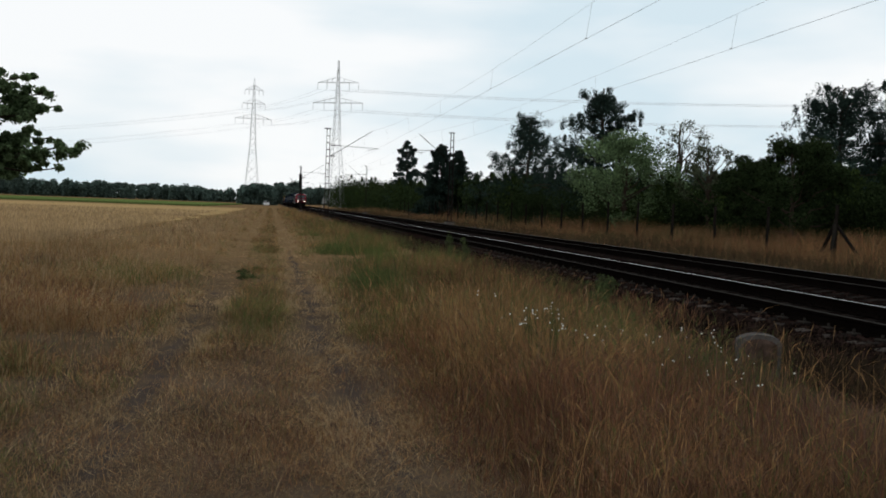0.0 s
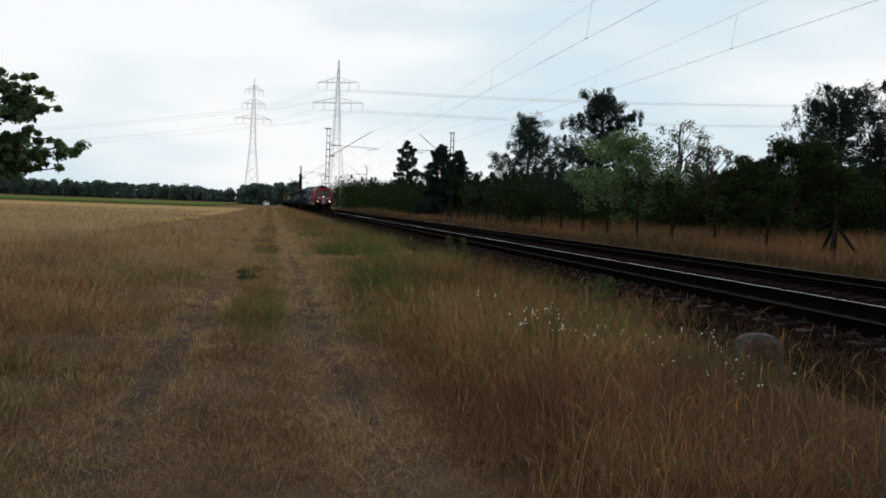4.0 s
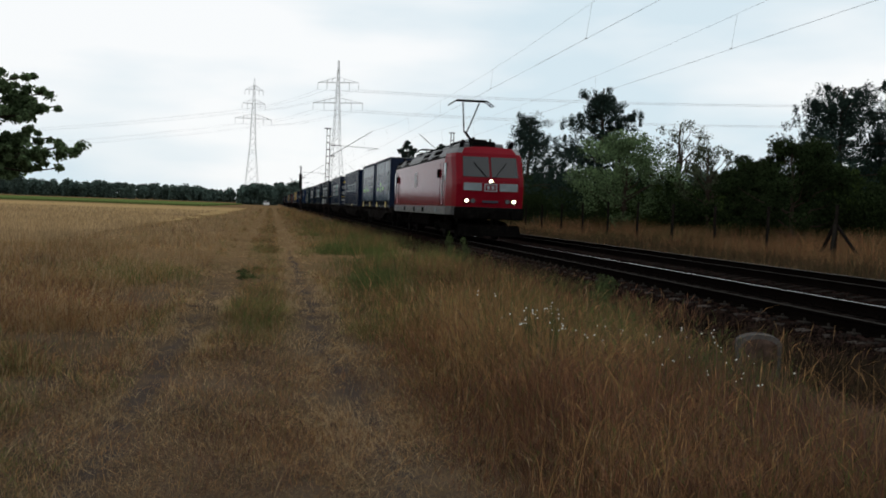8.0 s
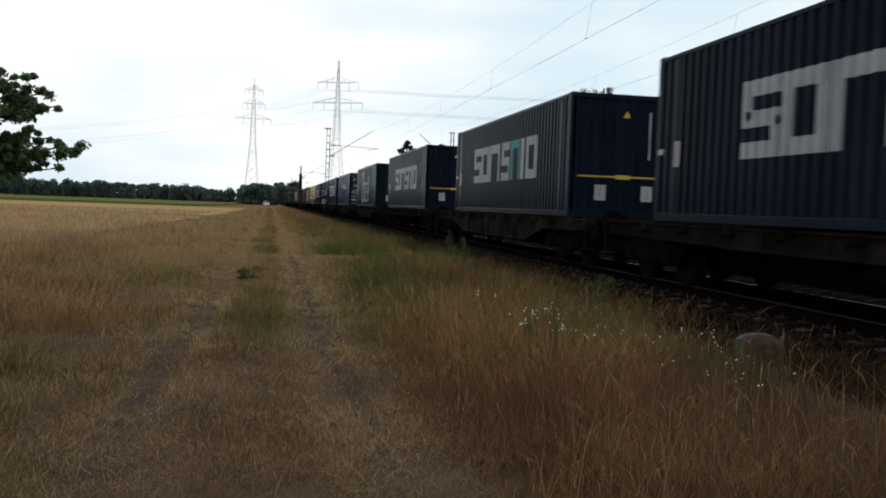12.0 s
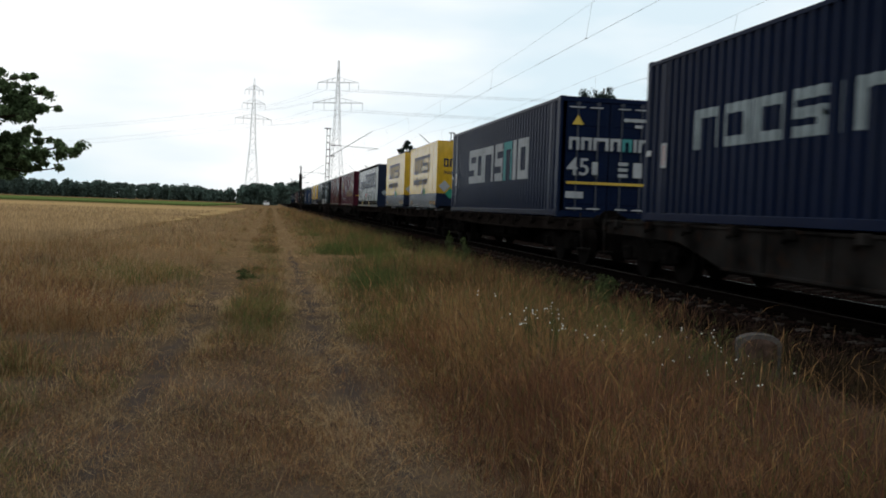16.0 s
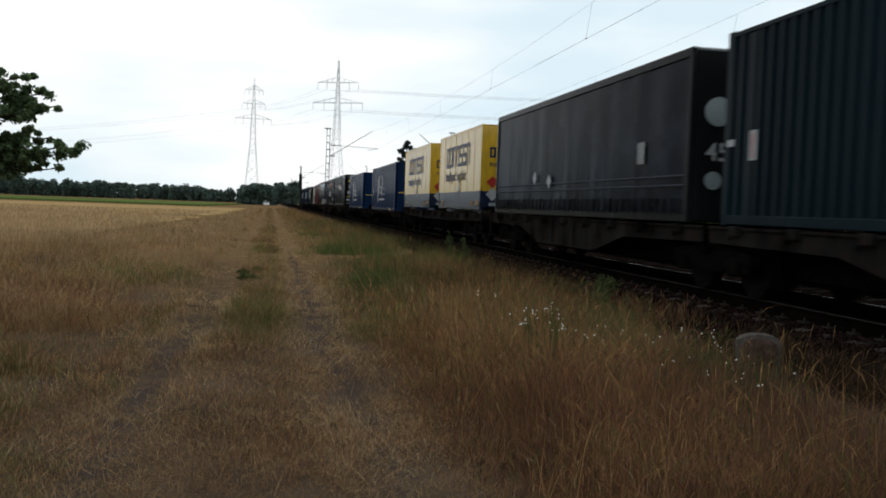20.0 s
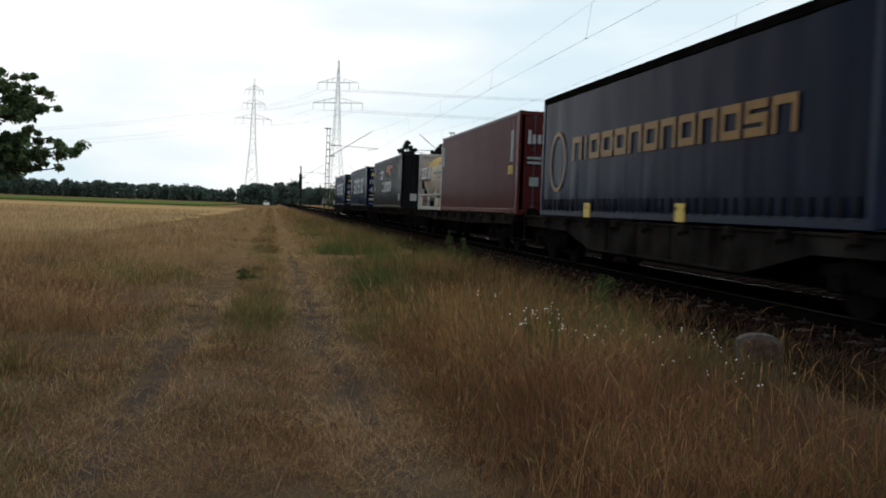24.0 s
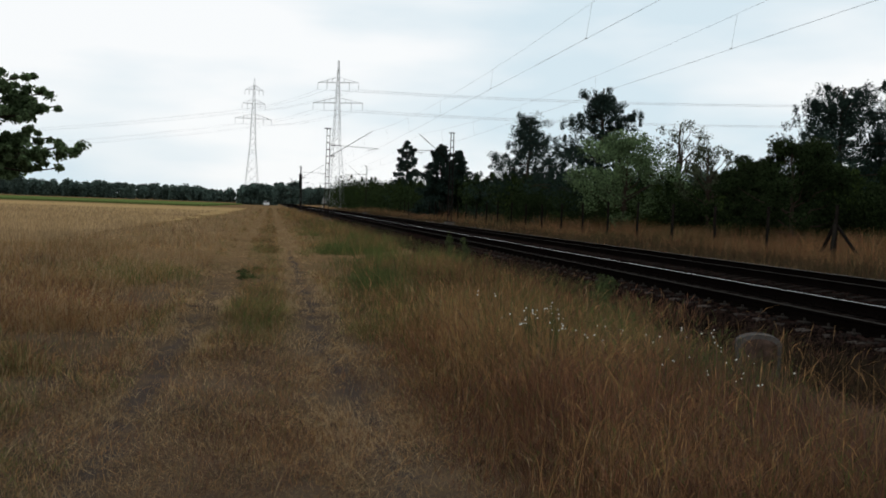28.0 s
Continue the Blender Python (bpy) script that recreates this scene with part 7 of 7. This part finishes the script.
def build_woods():
    rnd = random.Random(9)
    # hedge belt along the far side of the railway
    C, R = [], []
    near, light = ([], []), ([], [])
    y = 26.0
    while y < 420:
        for _ in range(5 if y < 120 else 4):
            x = rnd.uniform(24.0 + max(0.0, 78 - y) * 0.13, 34.0)
            h = (rnd.uniform(1.7, 3.3) + min(6.8, y * 0.021) * rnd.uniform(0.6, 1.1)) * (0.92 + 0.34 * noise.noise((y * 0.11, x * 0.1, 2.0)) + 0.2 * noise.noise((y * 0.4, x * 0.3, 7.0)))
            lit = rnd.random() < 0.24
            for q in (0.18, 0.42, 0.66, 0.9):
                g = rnd.uniform(0.8, 1.35) * (1 + y * 0.003)
                to = light if lit and x < 30 else near if y < 85 else (C, R)
                to[0].append((x + rnd.uniform(-0.8, 0.8), y + rnd.uniform(-1, 1), h * q))
                to[1].append((g * 1.2, g * 1.2, g * 0.95))
            if rnd.random() < 0.5:
                to[0].append((x, y, h + rnd.uniform(0.2, 0.9)))
                to[1].append((0.35, 0.35, 0.6))
        y += 1.9 + y * 0.012
    tagged(part("hedge_belt", leaf_mesh("hedge_belt", *near, 380, 0.085, 0.6, 0.3), M_BUSH, at=PLAN), "dense dark green hedge belt behind the wire fence", "hedge", kind="stuff")
    tagged(part("hedge_belt", leaf_mesh("hedge_belt", C, R, 130, 0.2, 0.6, 0.3), M_BUSH, at=PLAN), "dense dark green hedge belt beyond the fence", "hedge", kind="stuff")
    tagged(part("hedge_shrubs", leaf_mesh("hedge_shrubs", *light, 260, 0.10, 0.6, 0.3), M_BUSH_LIGHT, at=PLAN), "lighter green shrubs in the hedge belt", "hedge", kind="stuff")
    # second, taller rank that closes the belt, its leaf colour paled by haze
    C, R = [], []
    y = 40.0
    while y < 700:
        x = rnd.uniform(36, 50) + y * 0.02
        h = rnd.uniform(2.8, 4.6) + min(5, y * 0.014)
        for q in (0.15, 0.4, 0.65, 0.88):
            C.append((x + rnd.uniform(-1.5, 1.5), y + rnd.uniform(-1.5, 1.5), h * q))
            R.append((2.2, 2.2, 1.5))
        y += 1.4 + y * 0.006
    tagged(part("woodland_edge", leaf_mesh("woodland_edge", C, R, 70, 0.5, 0.6, 0.3), M_HAZED_LEAF, at=PLAN), "woodland edge behind the hedge, haze painted into its leaves", "woodland", kind="stuff")
    # far woods across the fields, aerial haze put into their leaf colour
    C, R = [], []
    for i in range(520):
        x = -330 + 345 * rnd.random()
        d = 560 + 60 * rnd.random()
        bump = 2.2 * math.sin(x * 0.021) + 1.6 * math.sin(x * 0.067 + 1) + 2.6 * noise.noise((x * 0.05, 1.0, 0.0)) + 1.8 * noise.noise((x * 0.17, 4.0, 0.0))
        h = 11.0 + bump + rnd.choice((-4.0, -2.0, 0.0, 1.4, 3.6)) * rnd.random() - 0.006 * (x + 330) * 0.6
        for q in (0.2, 0.5, 0.82):
            C.append((x, d, h * q))
            g = rnd.uniform(1.4, 3.4)
            R.append((g, g, g * 0.8))
    for i in range(46):
        x = rnd.uniform(-12, 4.0)
        h = 7.6 * (1 - ((x + 4) / 10) ** 2 * 0.5) + rnd.uniform(-1.8, 0.6)
        for q in (0.2, 0.55, 0.85):
            C.append((x * 0.75 - 2.2, 352 + rnd.uniform(-4, 4), h * q))
            R.append((2.0, 2.0, 1.6))
    for i in range(120):
        x = rnd.uniform(12, 70)
        for q in (0.2, 0.5, 0.85):
            C.append((x, rnd.uniform(660, 720), rnd.uniform(9, 13) * q))
            R.append((3.6, 3.6, 3.0))
    tagged(part("far_woods", leaf_mesh("far_woods", C, R, 110, 0.75, 0.7, 0.3), M_HAZED_LEAF, at=PLAN), "distant woods across the fields, paled by painted haze", "woodland", kind="stuff")


# ---- fence ----
def build_fence():
    f = thing("fence", "old wire fence with grey wooden posts and a braced corner post", "fence", PLAN @ pose(21.0, 0, 0))
    ys = [30.95 + 4.65 * i for i in range(26)]
    for i, y in enumerate(ys):
        h = 2.15 + 0.12 * math.sin(i * 5.3)
        s = Shape()
        limb(s, (0, y, -0.1), (0.05 * math.sin(i * 2.1), y - 0.08 * math.cos(i * 3.7), h), 0.075, 0.065, 0.03, 3, random.Random(i))
        post = part("post", s, M_POST, f)
        if i == 0:
            for a, b in ((-0.75, -0.9), (0.75, -0.7), (0.1, 1.15)):
                part("brace", Shape().tube((a, y + b, 0.0), (0, y, 1.45), 0.065, 7), M_POST, f)
    for z in (0.5, 0.95, 1.4, 1.85):
        part("wire", Shape().tube((0, ys[0], z), (0, ys[-1], z), 0.002, 4), M_POST, f)


# ---- overhead line ----
def lattice_mast(x, y, h, arm, label="rusty lattice mast carrying the overhead line"):
    """arm: 1 or -1, the side to which its bracket reaches, with the track centre 3.5 m away."""
    m = thing("catenary_mast", label, "mast", PLAN @ pose(x, y, 0), group="overhead line masts")
    a, b = (0.20, 0.12) if y < 100 else (0.11, 0.07)
    for sx in (-1, 1):
        for sy in (-1, 1):
            part("leg", Shape().tube((sx * a, sy * a * 0.7, 0.0), (sx * b, sy * b * 0.7, h), 0.028, 4), M_MAST, m)
    n = 13
    for i in range(n):
        z0 = 0.3 + i * (h - 0.4) / n
        w = a + (b - a) * z0 / h
        o = Shape()
        o.add([(k * (w + e), j * (w + e) * 0.7, z0 + u) for e in (-0.015, 0.015) for u in (-0.03, 0.03) for k, j in ((-1, -1), (1, -1), (1, 1), (-1, 1))],
              [(q + 4 * g, (q + 1) % 4 + 4 * g, (q + 1) % 4 + 4 * k, q + 4 * k) for g, k in ((0, 1), (1, 3), (3, 2), (2, 0)) for q in range(4)])
        part("lacing", o, M_MAST, m)
    part("footing", Shape().box(-0.4, -0.4, -0.2, 0.4, 0.4, 0.25, 0.03), M_STONE, m)
    reach = (X1 / PX - 4.72) if arm > 0 else (15.6 - X2 / PX)
    s = Shape().tube((arm * 0.15, 0, 5.55), (arm * reach, 0, 7.86), 0.026, 6)
    part("bracket_tube", s, M_MAST, m)
    part("bracket_tube", Shape().tube((arm * 0.15, 0, 6.55), (arm * (reach + 0.7), 0, 6.42), 0.02, 6), M_MAST, m)
    part("bracket_tube", Shape().tube((arm * (reach + 0.6), 0, 6.42), (arm * (reach - 0.3), 0, 6.24), 0.02, 6), M_MAST, m)
    for z in (5.62, 6.54):
        i = Shape()
        for k in range(5):
            i.tube((arm * (0.25 + 0.07 * k), 0, z), (arm * (0.285 + 0.07 * k), 0, z), 0.075, 8)
        part("insulator", i, M_STEEL_DARK, m)
    part("top_arm", Shape().box(min(0, -arm * 0.0) - 0.35, -0.05, h - 0.08, 0.2, 0.05, h, 0.01), M_MAST, m)
    return m


def sag_wire(a, b, drop, r, n=16):
    """A hanging wire from a to b."""
    a, b, s = Vector(a), Vector(b), Shape()
    pts = [a.lerp(b, i / n) - Vector((0, 0, 4 * drop * (i / n) * (1 - i / n))) for i in range(n + 1)]
    side = Vector((-(b - a).y, (b - a).x, 0)).normalized() * r
    up = Vector((0, 0, r))
    v = [p + o for p in pts for o in (side, up, -side, -up)]
    return s.add(v, [(4 * i + k, 4 * i + (k + 1) % 4, 4 * i + 4 + (k + 1) % 4, 4 * i + 4 + k) for i in range(n) for k in range(4)])


def build_overhead():
    ys = [78.2 + 72 * k for k in range(-1, 6)]
    for k, y in enumerate(ys):
        if y < 20:
            continue
        lattice_mast(4.72, y, 8.0 if y < 100 else 7.4, 1)
        lattice_mast(15.6, y, 8.15 if y < 100 else 8.0, -1)
    for xc in (X1, X2):
        ln = thing("overhead_line", "thin dark contact and carrier wires over the track", "overhead wire", pose(xc, 0, 0) @ PLAN, group="overhead lines")
        for k, (a, b) in enumerate(zip(ys[:-1], ys[1:])):
            za, zb = (0.25, -0.25) if k % 2 else (-0.25, 0.25)
            part("contact_wire", Shape().tube((za, a, 6.22), (zb, b, 6.22), 0.005, 5), M_COPPER, ln)
            part("carrier_wire", sag_wire((0, a, 7.9), (0, b, 7.9), 0.95, 0.0035), M_COPPER, ln)
            for i in range(6):
                t = (i + 0.57) / 6.5
                y = a + (b - a) * t
                z = 7.9 - 4 * 0.95 * t * (1 - t)
                part("dropper", Shape().tube((za + (zb - za) * t, y, 6.22), (0, y, z), 0.0035, 4), M_COPPER, ln)
                if y < 80:
                    part("dropper_clamp", Shape().box(za + (zb - za) * t - 0.012, y - 0.02, 6.21, za + (zb - za) * t + 0.012, y + 0.02, 6.25), M_COPPER, ln)
    # colour-light signal
    s = thing("railway_signal", "dark colour-light signal on a slim mast", "signal", PLAN @ pose(4.75, 151.5, 0))
    part("signal_mast", Shape().tube((0, 0, 0), (0, 0, 7.7), 0.055, 8), M_MAST, s)
    hd = part("signal_head", Shape().box(-0.26, -0.15, 3.95, 0.26, 0.15, 6.3, 0.05), M_RUBBER, s)
    for z in (4.4, 5.1, 5.8):
        part("signal_lens", Shape().tube((0, -0.16, z), (0, -0.24, z), 0.12, 12), M_GLASS, hd)
    part("ladder", Shape().box(0.12, 0.05, 0.2, 0.3, 0.12, 3.7, 0.01), M_MAST, s)
    b = thing("marker_board", "small white trackside marker board on a post", "sign", PLAN @ pose(5.3, 92.0, 0))
    part("post", Shape().tube((0, 0, 0), (0, 0, 1.9), 0.035, 6), M_MAST, b)
    part("board", Shape().box(-0.16, -0.03, 1.45, 0.16, 0.0, 1.95, 0.01), M_FRAME_WHITE, b)


# ---- high-voltage pylons ----
def pylon(x, y, h, turn, arms, label):
    h, arms = h * PX, [(z * PX, r * PX) for z, r in arms]
    p = thing("power_pylon", label, "pylon", pose(x * PX, y * PY, 0, rz=turn), group="power pylons")

    def half(z):
        k = z / h
        return h * (0.063 * (1 - k / 0.45) + 0.024 * (k / 0.45)) if k < 0.45 else h * (0.024 * (1 - (k - 0.45) / 0.55) + 0.003 * (k - 0.45) / 0.55)
    zs = [0, 0.08, 0.16, 0.24, 0.31, 0.38, 0.45, 0.50, 0.55, 0.60, 0.65, 0.70, 0.75, 0.80, 0.85, 0.90, 0.95, 1.0]
    zs = [k * h for k in zs]
    for sx in (-1, 1):
        for sy in (-1, 1):
            s = Shape()
            for a, b in zip(zs[:-1], zs[1:]):
                s.tube((sx * half(a), sy * half(a), a), (sx * half(b), sy * half(b), b), 0.06, 4)
            part("leg", s, M_PYLON, p)
    for i, (a, b) in enumerate(zip(zs[:-2], zs[1:-1])):
        s = Shape()
        wa, wb = half(a), half(b)
        for o in (-1, 1):
            s.tube((-wa, o * wa, a), (wb, o * wb, b), 0.036, 4)
            s.tube((wa, o * wa, a), (-wb, o * wb, b), 0.036, 4)
            s.tube((o * wa, -wa, a), (o * wb, wb, b), 0.036, 4)
            s.tube((o * wa, wa, a), (o * wb, -wb, b), 0.036, 4)
        part("bracing", s, M_PYLON, p)
    for z, reach in arms:
        for o in (-1, 1):
            s = Shape()
            w = half(z)
            for q in (-1, 1):
                s.tube((o * w, q * w, z), (o * reach, 0, z), 0.09, 4)
                s.tube((o * w, q * w, z + 1.7), (o * reach, 0, z), 0.05, 4)
            for k in (0.25, 0.5, 0.75):
                xx = o * (w + (reach - w) * k)
                s.tube((xx, 0, z), (xx, 0, z + 1.7 * (1 - k)), 0.07, 4)
            part("cross_arm", s, M_PYLON, p)
            for k in (0.55, 1.0):
                part("insulator_string", Shape().tube((o * reach * k, 0, z), (o * reach * k, 0, z - 2.2), 0.07, 5), M_PYLON, p)
    return p


def build_pylons():
    a1 = [(34.5, 7.2), (40.5, 4.6), (46.0, 3.6)]
    a2 = [(36.4, 9.0), (43.4, 7.4)]
    pylon(-7.9, 370.0, 50.6, 8, a1, "tall grey lattice power pylon with three cross-arms")
    pylon(21.75, 314.0, 51.0, -22, a2, "tall grey lattice power pylon with two cross-arms")
    ln = thing("power_lines", "pale high-voltage conductors strung between pylons", "power line", PLAN)
    for (z1, r1), (z2, r2) in zip(a1[:2], a2):
        for o in (-1, 1):
            for k in (0.55, 1.0):
                p1 = (-7.9 + o * r1 * k, 370, z1 - 2.4)
                c, s = math.cos(radians(-22)), math.sin(radians(-22))
                p2 = (21.75 + o * r2 * k * c, 314 + o * r2 * k * s, z2 - 2.4)
                part("conductor", sag_wire(p1, p2, 1.2, 0.022, 8), M_CONDUCTOR, ln)
                part("conductor", sag_wire(p2, (300 + o * r2 * k * 0.4, 250 - o * r2 * k * 0.9, z2 + 3.0), 4.0, 0.022, 24), M_CONDUCTOR, ln)
                part("conductor", sag_wire(p1, (-330 + o * r1 * k * 0.3, 360 + o * r1 * k * 0.9, z1 - 24.0), 9.0, 0.016, 24), M_CONDUCTOR, ln)


# ---- small things ----
def build_small():
    st = thing("marker_stone", "weathered rounded concrete marker stone in the grass", "marker stone", pose(4.48, 8.22, -0.05, rz=-18) @ Matrix.Scale(PX, 4))
    s = Shape()
    out = [(-0.205, 0.0), (0.205, 0.0), (0.205, 0.35)]
    out += [(0.205 * math.cos(a), 0.35 + 0.085 * math.sin(a)) for a in [math.pi * i / 10 for i in range(1, 10)]] + [(-0.205, 0.35)]
    s.prism(out, 1, -0.09, 0.09)
    part("stone", s, M_STONE, st)
    inn = [(x * 0.80, 0.01 + z * 0.88) for x, z in out]
    part("worn_face", Shape().prism(inn, 1, -0.094, -0.086), mat("rusty_stone_stain", (0.070, 0.046, 0.036), 0.95, var=0.6, scale=9, bump=0.5), st, "rust-stained front face")
    # white flowering weeds
    rnd = random.Random(4)
    for i in range(46):
        if i < 24:
            x, y = rnd.gauss(2.42, 0.17), rnd.gauss(7.9, 0.5)
        else:
            x, y = rnd.uniform(2.9, 4.1), rnd.uniform(5.4, 8.4)
        h = rnd.uniform(0.46, 0.64) if i < 24 else rnd.uniform(0.3, 0.5)
        f = thing("flowering_weed", "white flowering weed standing in dry grass", "wild flower", pose(x * PX, y * PY, 0), group="white wild flowers")
        tip = Vector((rnd.uniform(-0.08, 0.08), rnd.uniform(-0.08, 0.08), h))
        s = Shape()
        limb(s, (0, 0, 0), tip, 0.005, 0.003, 0.1, 3, rnd)
        part("stem", s, M_STEM, f)
        for k in range(rnd.choice((1, 2, 3))):
            q = tip + Vector((rnd.uniform(-0.07, 0.07), rnd.uniform(-0.07, 0.07), rnd.uniform(-0.08, 0.02)))
            hd = Shape()
            r = rnd.uniform(0.006, 0.011)
            hd.add([(q.x + r * math.cos(a * 1.047), q.y + r * math.sin(a * 1.047), q.z) for a in range(6)] + [(q.x, q.y, q.z + r * 0.7), (q.x, q.y, q.z - r)],
                   [(a, (a + 1) % 6, 6) for a in range(6)] + [((a + 1) % 6, a, 7) for a in range(6)])
            part("flower_head", hd, M_PETAL, f)
    # green weeds on the farm track and by the strip
    for x, y, h, w in ((-0.5, 18.7, 0.08, 0.3), (-0.25, 19.8, 0.08, 0.35), (4.7, 21.5, 0.85, 0.5), (5.0, 25.0, 0.75, 0.5), (5.2, 13.3, 0.6, 0.7), (4.7, 12.2, 0.5, 0.6), (5.6, 14.8, 0.45, 0.6), (-0.45, 17.2, 0.12, 0.5)):
        g = thing("leafy_weed", "low green leafy weed among dry grass", "weed", pose(x * PX, y * PY, 0))
        C = []
        for _ in range(16):
            an, ra = rnd.uniform(0, 6.28), abs(rnd.gauss(0, 0.28)) * w
            C.append((math.cos(an) * ra, math.sin(an) * ra, h * rnd.uniform(0.15, 1.0) * max(0.25, 1 - ra / w)))
        part("leaves", leaf_mesh("leaves", C, [(0.12 * w, 0.12 * w, 0.12 * h)] * 16, 34, 0.022, 0.4), mat("weed_green", (0.050, 0.066, 0.026), 0.85, random_by="island", spread=0.4, bump=0), g)
        s = Shape()
        for c in C[:5]:
            limb(s, (0, 0, 0), c, 0.008, 0.004, 0.1, 3, rnd)
        part("stems", s, M_STEM, g)
    # white car far down the farm track
    c = thing("car", "small white car parked far down the farm track", "car", pose(-1.33, 297, 0))
    b = Shape().prism([(-0.86, 0.3), (0.86, 0.3), (0.88, 0.95), (0.68, 1.45), (-0.68, 1.45), (-0.88, 0.95)], 1, -2.0, 2.0)
    part("body", b, M_CAR, c)
    part("windscreen", Shape().add([(-0.74, -2.02, 0.98), (0.74, -2.02, 0.98), (0.6, -2.02, 1.38), (-0.6, -2.02, 1.38)], [(0, 1, 2, 3)]), M_GLASS, c)
    for x in (-0.75, 0.75):
        for y in (-1.3, 1.3):
            part("wheel", Shape().tube((x - 0.1, y, 0.31), (x + 0.1, y, 0.31), 0.31, 14), M_RUBBER, c)
    # far road bridge over the line
    g = thing("road_bridge", "distant grey concrete road bridge over the railway", "bridge", pose(7.6, 620, 0))
    part("deck", Shape().box(-22, -4, 5.6, -2, 4, 6.3, 0.1), M_BRIDGE, g)
    part("parapet", Shape().box(-22, -4.2, 6.3, -2, -4.0, 7.1), M_BRIDGE, g)
    for x in (-12,):
        part("pier", Shape().box(x - 0.6, -3.5, -0.1, x + 0.6, 3.5, 5.6, 0.1), M_BRIDGE, g)


build_ground()
build_overhead()
build_pylons()
build_trees()
build_woods()
build_fence()
build_small()
build_train()
build_grass()
build_railway()
motions()
